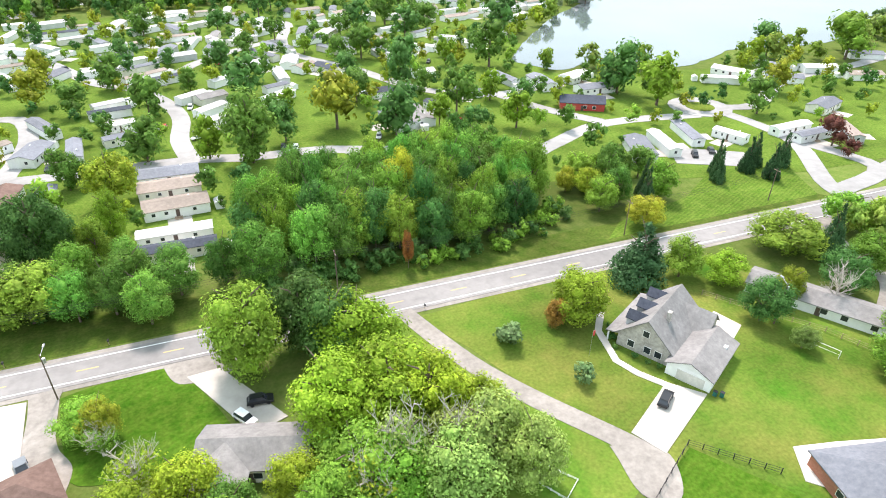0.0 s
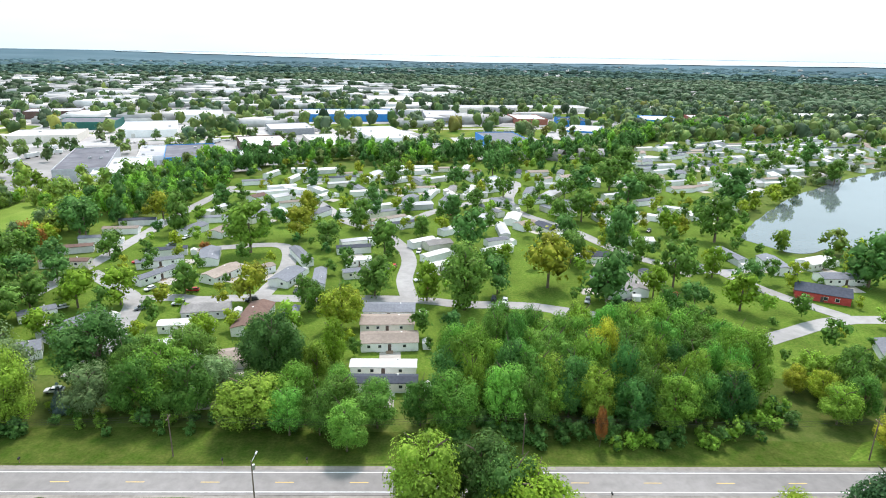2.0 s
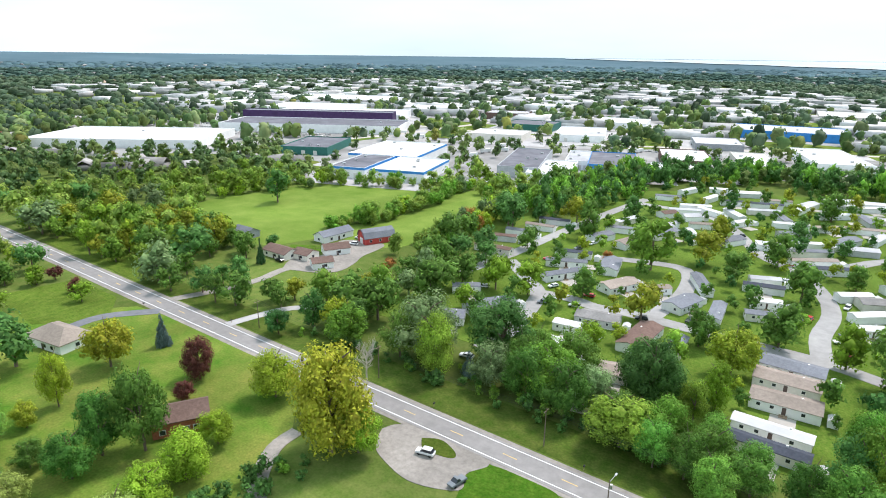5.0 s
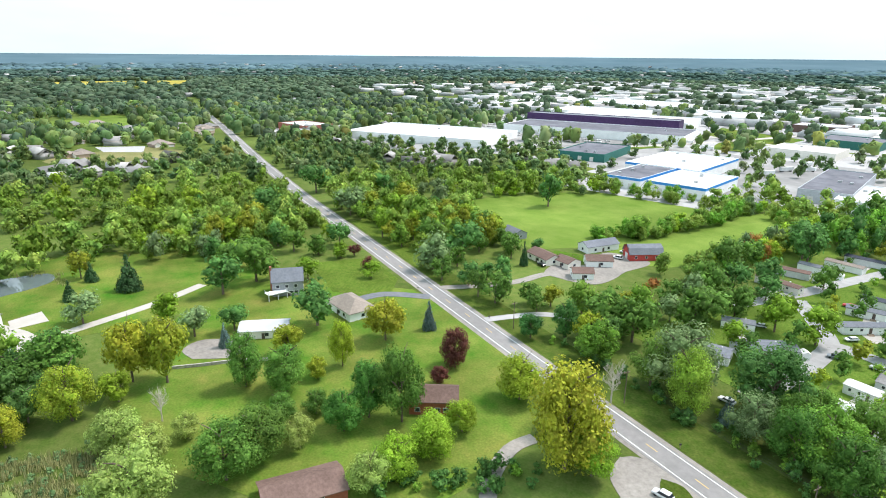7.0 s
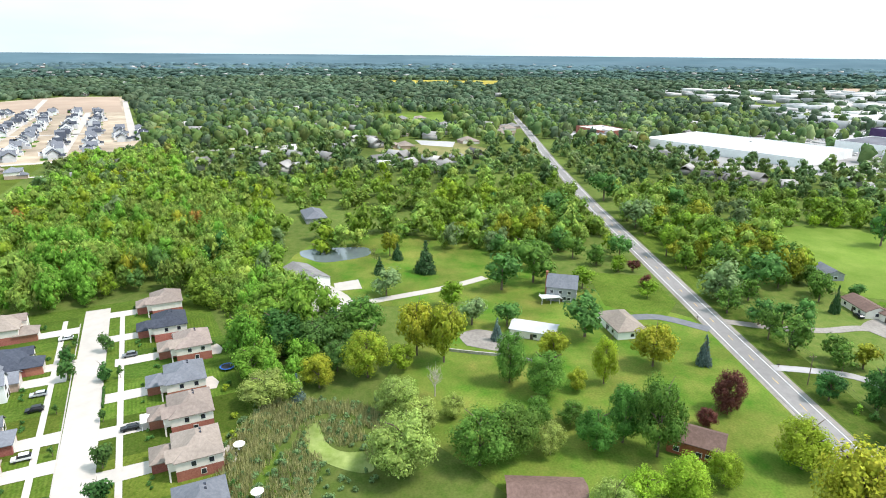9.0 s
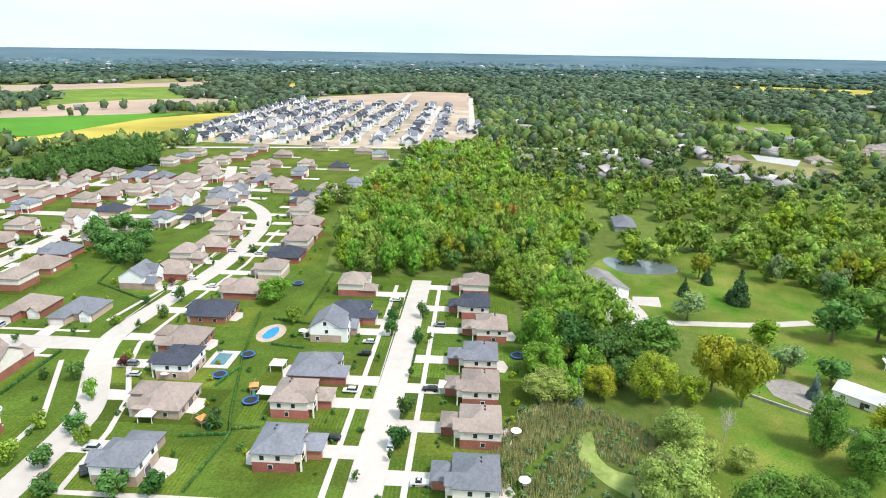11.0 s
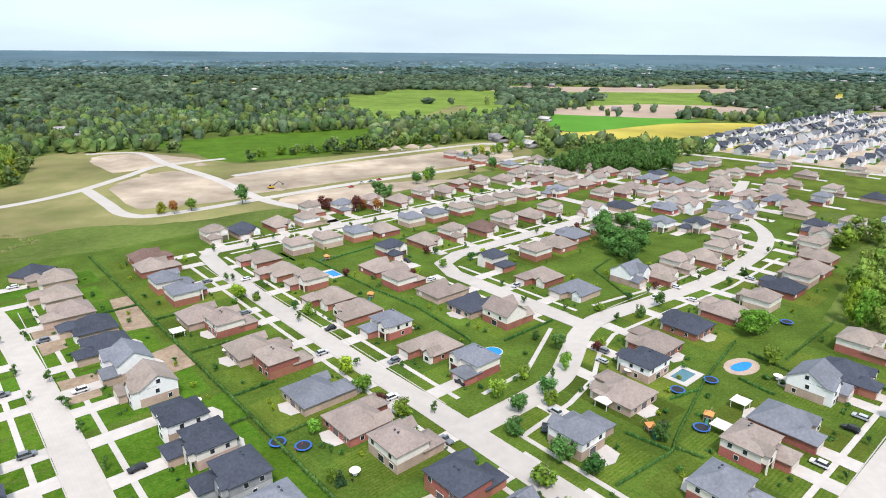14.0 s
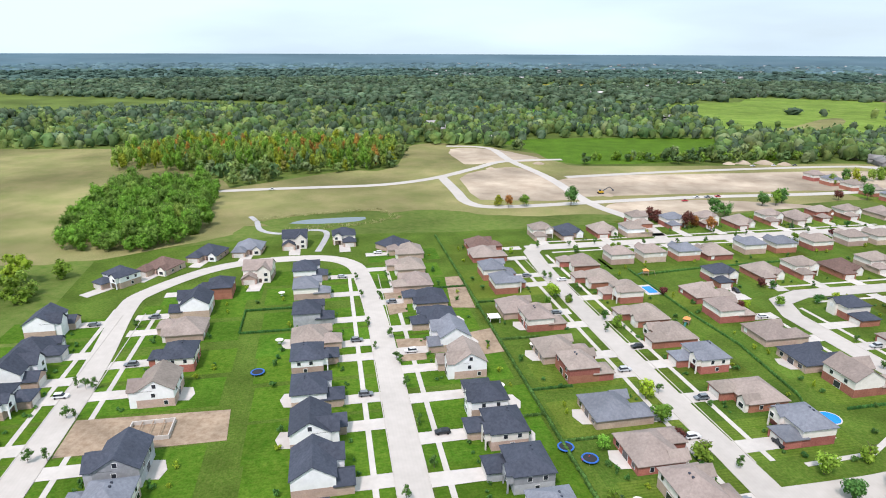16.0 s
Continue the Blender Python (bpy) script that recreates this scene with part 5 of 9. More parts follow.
        b0, b1 = X(1.5, 6.0)
        kit.add("front_bay", Shape().box(b0, -6.6, -0.3, b1, -5.5, 5.6).peak(b0, -6.6, b1, -4, 5.6, 0.7, "y"), "upper")
        kit.add("gable_roof", Shape().gable(b0, -6.6, b1, -1.0, 5.7, 0.7, "y"), "roof")
        wins = [(3.7, -6.6, 3.5, 1.6, 1.4, "s"), (3.7, -6.6, 0.8, 1.8, 1.4, "s"), (-1.0, 5.5, 3.6, 1.2, 1.3, "n"), (4.5, 5.5, 3.6, 1.2, 1.3, "n"), (2.0, 5.5, 0.3, 2.6, 2.1, "n")]
        sides = [(-2.0, 3.6), (2.5, 3.6), (0.5, 0.9)]
        wx, vents = 7.0, [(0.5, 2.0, 7.6), (2.0, 2.0, 7.6), (3.5, 2.0, 7.6)]
    if not fine:
        kit.parts = [q for q in kit.parts if q[0] != "front_door"]
    for x, y, z, w, h, side in (wins if fine else wins[:1] + wins[-1:]):
        window_into(kit, x * k, y, z, w, h, side, fine)
    if fine:
        for y, z in sides:
            window_into(kit, wx * k, y, z, 1.1, 1.3, "e" if k > 0 else "w", fine)
        for x, y, z in vents[:2]:
            kit.add("roof_vent", Shape().box(x * k - 0.25, y - 0.25, z - 0.9, x * k + 0.25, y + 0.25, z + 0.12), "roof_char")
    return kit


HOUSES = {(s, f, d): house_kit(s, f, d) for s in "HRWL" for f in (False, True) for d in (False, True)}
ROOFS = {"t": ("roof_tan", "taupe"), "c": ("roof_char", "charcoal"), "s": ("roof_slate", "slate grey"), "b": ("roof_brown", "brown")}
WALLS = {"b": ("brick", "siding", "red brick and cream siding"), "n": ("tan_brick", "siding", "tan brick and cream siding"), "w": ("tan_brick", "white_siding", "tan brick and white siding"), "d": ("grey_siding", "grey_siding", "grey siding"), "r": ("brick", "brick", "red brick")}
FORMS = {"H": "two-storey hip-roofed house", "R": "single-storey hip-roofed house", "W": "two-storey gabled house", "L": "house with side garage"}
GARAGE_X = {"H": -2.9, "R": -3.8, "W": -3.2, "L": -7.2}
GARAGE_Y = {"H": -8.2, "R": -10.6, "W": -8.4, "L": -5.0}
TURNS = {"-u": 295.0, "+u": 115.0, "-v": 25.0, "+v": 205.0}
house_count = [0]
CAR_SPOTS = []


def house(u, v, code, face, street, fine=True, lot=19.4, back=17.0, lawn="lawn", drive=True):
    """A house on its lot: face is the way its front looks, street how far the kerb lies from the house's middle."""
    style, roof, wall = code[0], code[1], code[2]
    i = house_count[0]
    house_count[0] += 1
    flip = len(code) > 3
    lower, upper, words = WALLS[wall]
    roofing, tint = ROOFS[roof]
    x, y = S(u, v)
    fine = fine and math.hypot(x, y) < 235
    m = at(x, y, TURNS[face])
    HOUSES[(style, flip, fine)].put("house", m, {"lower": M[lower], "upper": M[upper], "roof": M[roofing]}, f"{words} {FORMS[style]}, {tint} roof", "house", "estate houses")
    z = 0.05 + 0.004 * (i % 9)
    if lawn:
        lawn = "stripes" if lawn == "lawn" and i % 5 in (1, 3) else lawn
        me = Shape().add([(-lot / 2, -street + 0.3, 0), (lot / 2, -street + 0.3, 0), (lot / 2, back, 0), (-lot / 2, back, 0)], [(0, 1, 2, 3)])
        ob = lay("lawn", me, M[lawn], "mown green lawn round a house", "lawn", "structure")
        ob.matrix_world = m @ Matrix.Translation((0, 0, z))
    if drive:
        g = GARAGE_X[style] * (-1 if flip else 1)
        me = Shape().add([(g - 2.9, -street - 0.4, 0), (g + 2.9, -street - 0.4, 0), (g + 2.7, GARAGE_Y[style], 0), (g - 2.7, GARAGE_Y[style], 0)], [(0, 1, 2, 3)])
        ob = lay("driveway", me, M["paving"], "pale concrete driveway to the garage", "driveway", "structure")
        ob.matrix_world = m @ Matrix.Translation((0, 0, 0.143 + 0.003 * (i % 5)))
        CAR_SPOTS.append((m, g, GARAGE_Y[style], street, i))
    if fine and i % 3 != 1:
        me = Shape().prism([(-4.5, 5.4), (3.5, 5.4), (4.2, 10.4), (0.5, 11.6), (-3.8, 10.2)], -0.1, 0.16)
        ob = lay("patio", me, M["paving"], "pale concrete patio behind a house", "patio", "structure")
        ob.matrix_world = m
    return m


def house_row(face, street, spots, fine=True, **more):
    for u, v, code in spots:
        house(u, v, code, face, street, fine, **more)


# lane A and lane Z, newest houses with dark roofs
house_row("-u", 23, [(14, -288, "Hcw"), (13, -265, "Hsn"), (12, -237, "Hcd"), (12, -216, "Rtn"), (11, -198, "Hcwf"), (10, -176, "Hcw"), (10, -155, "Wcwf"), (9, -136, "Wcw"), (10, -116, "Hcw"), (10, -96, "Hcn")], lawn="bright_lawn", back=20)
house_row("+u", 22, [(-37, -313, "Rtn"), (-34, -289, "Rtn"), (-34, -267, "Rtwf"), (-37, -246, "Rcw"), (-37, -226, "Rcwf"), (-38, -206, "Wswf"), (-39, -186, "Wtw"), (-41, -163, "Lcw"), (-40, -146, "Hcn"), (-41, -128, "Hcd"), (-42, -110, "Hsn"), (-42, -90, "Rcn")], lawn="bright_lawn", lot=18.6, back=16)
house_row("+u", 22, [(55, -272, "Hcr"), (61, -254, "Wcwf"), (60, -232, "Rtn"), (59, -207, "Hcb"), (60, -186, "Wtw"), (60, -148, "Wcd"), (60, -132, "Hsn"), (60, -112, "Hcn")], lawn="bright_lawn", lot=18, back=20)
house_row("-u", 22, [(112, -244, "Wcwf"), (109, -223, "Rcd"), (107, -204, "Wcw"), (104, -186, "Hcwf"), (106, -166, "Hcn"), (106, -146, "Wcw")], lawn="bright_lawn", lot=18)
for u, v, code, turn in ((102, -293, "Hcw", 345), (86, -310, "Rbn", 358), (67, -328, "Rcw", 8), (47, -334, "Rsn", 20), (23, -340, "Wcn", 25), (-4, -341, "Hcnf", 25), (-31, -326, "Rcw", 60), (38, -290, "Wtn", 200)):
    x, y = S(u, v)
    lower, upper, words = WALLS[code[2]]
    HOUSES[(code[0], len(code) > 3, True)].put("house", at(x, y, turn + 180 if code != "Wtn" else turn), {"lower": M[lower], "upper": M[upper], "roof": M[ROOFS[code[1]][0]]}, f"{words} {FORMS[code[0]]} on the bend", "house", "estate houses")
    a = radians(turn + (90 if code != "Wtn" else 270))
    me = Shape().box(-3, 4, 0.0, 3, 17, 0.215)
    ob = lay("driveway", me, M["paving"], "pale concrete driveway to the garage", "driveway", "structure")
    ob.matrix_world = at(x, y, turn if code != "Wtn" else turn + 180)
# lane B
house_row("-u", 22, [(-78, -318, "Rbr"), (-76, -301, "Rtb"), (-75, -274, "Hsb"), (-76, -256, "Hsbf"), (-72, -230, "Rtn"), (-78, -216, "Htb"), (-75, -191, "Rtn"), (-79, -176, "Htr"), (-77, -151, "Rsn"), (-79, -130, "Rtbf"), (-82, -112, "Htn"), (-84, -91, "Hcr"), (-85, -72, "Rsb")], lot=18.8, back=17)
house_row("+u", 22, [(-121, -279, "Rtb"), (-120, -256, "Rtb"), (-122, -236, "Htb"), (-121, -213, "Rtb"), (-122, -195, "Rtbf"), (-121, -174, "Hsb"), (-125, -151, "Rtb"), (-125, -132, "Hsbf")], lot=18.8, back=15)
# inner lane E and its rows
house_row("-u", 20, [(-159, -231, "Rtb"), (-157, -210, "Htb"), (-161, -189, "Rtn"), (-161, -169, "Rcn"), (-164, -152, "Wtb")], lot=18.2, back=15)
house_row("+u", 20, [(-208, -201, "Lcbf"), (-209, -172, "Rtb"), (-208, -151, "Rsw")], lot=19, back=14)
house_row("+v", 20, [(-179, -247, "Hcb"), (-204, -251, "Rtb"), (-225, -250, "Htb"), (-246, -249, "Rbb"), (-268, -250, "Htn"), (-290, -250, "Rtb"), (-312, -250, "Htb")], lot=20, back=12)
house_row("-v", 21, [(-234, -199, "Htb"), (-255, -199, "Rtb"), (-275, -205, "Rsb"), (-297, -200, "Htb"), (-318, -200, "Htn")], lot=20, back=12)
house_row("+v", 16, [(-241, -145, "Wsw"), (-254, -139, "Rtb"), (-275, -139, "Htn"), (-294, -137, "Rtb"), (-314, -136, "Htb"), (-334, -142, "Htb")], lot=19, back=14)
house_row("-v", 23, [(-121, -84, "Lsw"), (-149, -89, "Rtn"), (-169, -96, "Hcw"), (-187, -101, "Rtb"), (-211, -101, "Rcb"), (-235, -98, "Rtb"), (-256, -94, "Htn"), (-281, -93, "Rcb"), (-300, -94, "Htn"), (-318, -94, "Rtb"), (-340, -98, "Rtb")], lot=19, back=16)
house_row("-v", 22, [(-144, -286, "Htn"), (-162, -286, "Htn"), (-181, -285, "Hsb"), (-198, -283, "Rtb"), (-223, -289, "Hsn"), (-241, -288, "Hsb"), (-264, -288, "Htb"), (-290, -292, "Htn"), (-308, -291, "Htn"), (-328, -290, "Htb")], lot=19, back=14)
house_row("+v", 22, [(-119, -333, "Htn"), (-136, -334, "Rcw"), (-158, -334, "Rtb"), (-209, -341, "Hsb"), (-232, -341, "Htb"), (-251, -336, "Rtb"), (-276, -339, "Htb"), (-295, -340, "Rtn"), (-315, -341, "Htr"), (-336, -341, "Htb")], lot=19, back=14)
# the court
house_row("+v", 20, [(-242, -50, "Htb"), (-215, -48, "Rcb"), (-199, -51, "Wswf"), (-171, -50, "Rsb"), (-151, -49, "Htbf"), (-128, -46, "Hsbf")], lot=20, back=17)
house_row("-v", 21, [(-246, -2, "Htb"), (-223, -2, "Hcb"), (-203, 4, "Htb"), (-180, 0, "Hsb"), (-161, 0, "Htb"), (-141, 0, "Htb"), (-119, -1, "Hsb")], lot=20, back=17)
# further rows of the estate
rng = random.Random(5)
for u0, u1, v, face in ((-375, -425, -288, "-v"), (-360, -425, -340, "+v"), (-375, -425, -255, "+v"), (-375, -425, -205, "-v"), (-368, -415, -165, "+v"), (-360, -400, -108, "-v")):
    for k in range(int(abs(u1 - u0) / 20) + 1):
        house(u0 - 20 * k, v + rng.uniform(-2, 2), rng.choice("HRHW") + rng.choice("ttts") + rng.choice("bbn"), face, 20, False)
for v in range(-385, -160, 20):
    house(-456 + rng.uniform(-2, 2), v, rng.choice("HRH") + rng.choice("ttsc") + rng.choice("bbn"), "+u", 20, False)
    if v < -240:
        house(-408 + rng.uniform(-2, 2), v - 70, rng.choice("HRH") + rng.choice("ttsc") + rng.choice("bbn"), "-u", 20, False)
for u, v in ((-470, -215), (-490, -222), (-510, -230), (-470, -172), (-490, -180), (-512, -188), (-430, -140), (-450, -150)):
    house(u, v, rng.choice("HR") + "t" + rng.choice("bn"), "+v" if v < -195 else "-v", 18, False)



for spots, face in ((((-470, -267), (-518, -271), (-539, -267), (-570, -269), (-531, -227), (-554, -221), (-579, -222), (-606, -217), (-407, -239), (-424, -230), (-442, -218), (-355, -225)), "-v"), (((-526, -182), (-521, -148), (-521, -121), (-483, -145), (-396, -120), (-424, -106), (-445, -92), (-609, -116), (-579, -93), (-578, -188), (-624, -162)), "+v"), (((-385, -193), (-400, -177), (-331, -183), (-345, -168), (-379, -316), (-353, -281), (-328, -229)), "+u"), (((-176, -328), (-189, -350), (-500, -320), (-520, -330), (-480, -345)), "-u")):
    for u, v in spots:
        house(u, v, rng.choice("HRHWL") + rng.choice("tttsc") + rng.choice("bnbnw"), face, 18, False, lot=17, back=12)
patch("lawn_estate", U((-460, -100), (-650, -80), (-650, -290), (-460, -300)), 0.025, M["lawn"], "green lawns between the far estate houses")


# ---- joined masses: far woods, far roofs ----
def triangles(cloud):
    v, f = np.array(cloud[0], float), []
    for face in cloud[1]:
        f += [(face[0], face[i], face[i + 1]) for i in range(1, len(face) - 1)]
    return v, np.array(f)


def mass(name, spots, templates, material, label, category, seed=0, turn=None):
    """Many alike small forms joined into one object: spots of x, y, z, radius, height."""
    r = np.random.RandomState(seed)
    vs, fs, n = [], [], 0
    for i, (x, y, z, rad, h) in enumerate(spots):
        v, f = templates[r.randint(len(templates))]
        a = r.rand() * 6.283 if turn is None else turn + 1.571 * r.randint(4)
        c, s = math.cos(a), math.sin(a)
        w = np.empty_like(v)
        w[:, 0], w[:, 1] = x + rad * (c * v[:, 0] - s * v[:, 1]), y + rad * (s * v[:, 0] + c * v[:, 1])
        w[:, 2] = z + h * (0.5 + 0.5 * v[:, 2])
        vs.append(w)
        fs.append(f + n)
        n += len(v)
    v, f = np.concatenate(vs), np.concatenate(fs)
    me = bpy.data.meshes.new(name)
    me.vertices.add(len(v))
    me.vertices.foreach_set("co", v.ravel())
    me.loops.add(len(f) * 3)
    me.loops.foreach_set("vertex_index", f.ravel().astype(np.int32))
    me.polygons.add(len(f))
    me.polygons.foreach_set("loop_start", np.arange(0, len(f) * 3, 3, dtype=np.int32))
    me.update(calc_edges=True)
    me.validate()
    me.materials.append(None)
    return tagged(dress(new(name, me), material), label, category, "", "stuff")


MID = [triangles(leaf_cloud(300 + i, 17, 560, 0.072, kind, 0.80, (0.74, 0.52), False, True)) for i, kind in enumerate(("round", "tall", "tall", "spread", "round"))]
LIGHT = [triangles(leaf_cloud(350 + i, 8, 190, 0.115, kind, 0.84, (0.76, 0.5), False, True)) for i, kind in enumerate(("round", "tall", "round", "tall"))]
TRUNKED = [triangles(leaf_cloud(330 + i, 10, 250, 0.10, "tall", 0.84, (0.76, 0.5), False, True)) for i in range(4)]
CLUMPS = [triangles(leaf_cloud(370 + i, 6, 62, 0.20, kind, 0.92, (0.76, 0.5), False, True)) for i, kind in enumerate(("round", "tall", "round", "spread", "tall"))]
TINTS = (("leaf", 0.40), ("woods", 0.32), ("leaf_fresh", 0.10), ("leaf_silver", 0.07), ("leaf_dark", 0.05), ("leaf_yellow", 0.05), ("leaf_rust", 0.01))


def mixed_mass(name, spots, templates, label, category, seed=0, tints=TINTS):
    """A stand of many trees in which each has its own tint; like tints keep together a little."""
    q = random.Random(seed + 900)
    groups = {}
    for spot in spots:
        k = min(0.999, max(0.0, 0.62 * q.random() + 0.38 * (0.5 + 0.9 * noise.noise((spot[0] * 0.02, spot[1] * 0.02, seed)))))
        for leaf, share in tints:
            k -= share
            if k < 0:
                break
        groups.setdefault(leaf, []).append(spot)
    for i, leaf in enumerate(sorted(groups)):
        mass(name, groups[leaf], templates, M[leaf], label + ", " + M[leaf].name, category, seed + 7 * i)


def tuft(seed):
    """A small crown for the far woods: an uneven dome with tufts on it."""
    r = np.random.RandomState(seed)
    v, f = [], []
    for k, (h, w) in enumerate(((-0.7, 0.75), (0.0, 1.0), (0.62, 0.7))):
        for i in range(7):
            a = (i + 0.5 * k) * 2 * math.pi / 7
            q = w * (0.52 + 0.72 * r.rand())
            v.append((q * math.cos(a), q * math.sin(a), h + 0.6 * (r.rand() - 0.5)))
    v.append((0.2 * r.rand(), 0.2 * r.rand(), 1.0))
    for k in range(2):
        for i in range(7):
            a, b, c, d = 7 * k + i, 7 * k + (i + 1) % 7, 7 * k + 7 + (i + 1) % 7, 7 * k + 7 + i
            f += [(a, b, c), (a, c, d)]
    f += [(14 + i, 14 + (i + 1) % 7, 21) for i in range(7)]
    for i in range(9):
        d = r.normal(size=3)
        d[2] = abs(d[2]) * 0.8
        d /= np.linalg.norm(d)
        e = np.cross(d, r.normal(size=3))
        e /= np.linalg.norm(e)
        p, n = d * 0.95, len(v)
        v += [tuple(p - e * 0.3), tuple(p + e * 0.3), tuple(p * 1.02 + (0, 0, 0.32))]
        f.append((n, n + 1, n + 2))
    return np.array(v), np.array(f)


TUFTS = [tuft(i) for i in range(7)]


def dome(seed):
    """A plain uneven crown for the farthest woods."""
    q = np.random.RandomState(seed)
    v = [(w * (0.8 + 0.4 * q.rand()) * math.cos(i * 1.047), w * (0.8 + 0.4 * q.rand()) * math.sin(i * 1.047), h + 0.2 * q.rand()) for h, w in ((-1.0, 1.0), (0.2, 0.85)) for i in range(6)] + [(0, 0, 1.0)]
    f = [t for i in range(6) for t in ((i, (i + 1) % 6, 6 + (i + 1) % 6), (i, 6 + (i + 1) % 6, 6 + i), (6 + i, 6 + (i + 1) % 6, 12))]
    return np.array(v), np.array(f)


DOMES = [dome(i) for i in range(6)]


def reed_tuft(seed):
    """Upright narrow blades that lean apart."""
    q = np.random.RandomState(seed)
    v, f = [], []
    for i in range(13):
        x, y = q.uniform(-1, 1, 2)
        lx, ly = q.uniform(-0.35, 0.35, 2)
        a, n = q.rand() * 6.283, len(v)
        v += [(x - 0.13 * math.cos(a), y - 0.13 * math.sin(a), -1.0), (x + 0.13 * math.cos(a), y + 0.13 * math.sin(a), -1.0), (x + lx, y + ly, q.uniform(0.3, 1.0))]
        f.append((n, n + 1, n + 2))
    return np.array(v), np.array(f)


REEDS = [reed_tuft(i) for i in range(5)]
NO_WOODS = [
    U((125, -50), (125, -340), (30, -366), (-70, -358), (-130, -352), (-340, -368), (-480, -420), (-540, -240), (-530, -180), (-330, -80), (-262, -70), (-262, 14), (-90, 40), (-60, -50)),
    [(-352, 232), (-326, 302), (-267, 326), (-216, 352), (-160, 300), (-196, 224), (-236, 160), (-263, 170), (-330, 185)],
    [(-150, 140), (-190, 300), (-150, 480), (140, 520), (175, 320), (160, 262), (230, 245), (330, 240), (420, 260), (420, 150), (180, 115), (-100, 115)],
    [(150, 290), (158, 278), (228, 249), (330, 262), (470, 312), (650, 375), (710, 520), (620, 630), (485, 566), (319, 460), (172, 325)],
    [(270, -225), (205, -300), (225, -345), (300, -440), (375, -480), (455, -560), (560, -560), (760, -480), (720, -330), (420, -215)],
    [(300, -395), (240, -345), (205, -330), (120, -375), (60, -375), (-60, -400), (-220, -520), (-285, -610), (-255, -695), (-120, -650), (20, -608), (45, -648), (135, -710), (220, -690), (190, -545), (235, -505)],
    [(125, -738), (81, -780), (-134, -840), (-118, -690), (24, -610), (81, -690)],
    [(-330, -640), (-372, -800), (-475, -965), (-655, -840), (-740, -740), (-520, -560)],
    [(-475, -965), (-520, -1060), (-700, -920), (-640, -860)],
    [(-600, -1060), (-830, -1400), (-1000, -1250), (-760, -930)],
    [(-840, -1420), (-1160, -1420), (-1300, -1500), (-900, -1700)],
    [(-1260, -1260), (-1410, -1330), (-1500, -1200), (-1350, -1130)],
    [(-2000, -30), (-2330, -240), (-2360, 290), (-2280, 280)],
    [(-440, -640), (-545, -345), (-600, -290), (-700, -320), (-1040, -490), (-1410, -680), (-1380, -800), (-1080, -890), (-740, -750)],
    [(-345, -130), (-325, -70), (-345, -10), (-380, -10), (-375, -120)],
]
WORKS = [[(-400, 335), (-215, 395), (-140, 500), (-60, 560), (60, 540), (240, 720), (260, 1000), (-250, 1150), (-900, 900), (-820, 480), (-640, 230), (-540, 240), (-500, 370)], [(-1700, 500), (-900, 480), (-700, 900), (-200, 1150), (100, 1250), (60, 1700), (-900, 2200), (-1800, 1600)]]


NO_WOODS.append([(270, -240), (182, -312), (31, -370), (-152, -470), (-220, -520), (-60, -430), (60, -410), (120, -405), (232, -352), (220, -300)])
NO_WOODS += [[(-955, -75), (-900, -80), (-820, -20), (-810, 40), (-860, 40), (-945, -5)], [(-870, 88), (-750, 80), (-750, 112), (-870, 125)], [(-730, -40), (-650, -45), (-650, 36), (-716, 48)]]
NO_WOODS.append([(150, 335), (172, 332), (228, 398), (308, 468), (380, 515), (470, 572), (540, 640), (420, 700), (250, 640), (130, 520)])
NO_WOODS.append(U((-400, -300), (-660, -300), (-660, -70), (-460, -80), (-400, -95)))
NO_WOODS += [ring for role, ring in FAR_FIELDS]


def open_ground(x, y):
    return any(inside(x, y, ring) for ring in NO_WOODS) or abs(y - 107 - (max(0, -400 - x) * 0.035)) < (13 if x > -420 else 8) or math.hypot(x, y) < 300


def scatter(ring, step, seed, jitter=0.45):
    r = random.Random(seed)
    xs, ys = [q[0] for q in ring], [q[1] for q in ring]
    out = []
    x, odd = min(xs), 0
    while x < max(xs):
        y = min(ys) + odd * step / 2
        while y < max(ys):
            p = (x + r.uniform(-jitter, jitter) * step, y + r.uniform(-jitter, jitter) * step)
            if inside(*p, ring):
                out.append(p)
            y += step
        x += step * 0.87
        odd = 1 - odd
    return out


def band(line, half, step, seed):
    r = random.Random(seed)
    out = []
    for (ax, ay), (bx, by) in zip(line, line[1:]):
        n = max(1, int(math.hypot(bx - ax, by - ay) / step))
        for i in range(n):
            t = (i + r.random()) / n
            for k in range(max(1, int(2 * half / step))):
                out.append((ax + (bx - ax) * t + r.uniform(-half, half), ay + (by - ay) * t + r.uniform(-half, half)))
    return out


def grow(spots, low, high, seed, tall=1.9):
    r = random.Random(seed)
    out = []
    for x, y in spots:
        rad = r.uniform(low, high)
        out.append((x, y, -0.5, rad, rad * tall * r.uniform(0.9, 1.35)))
    return out


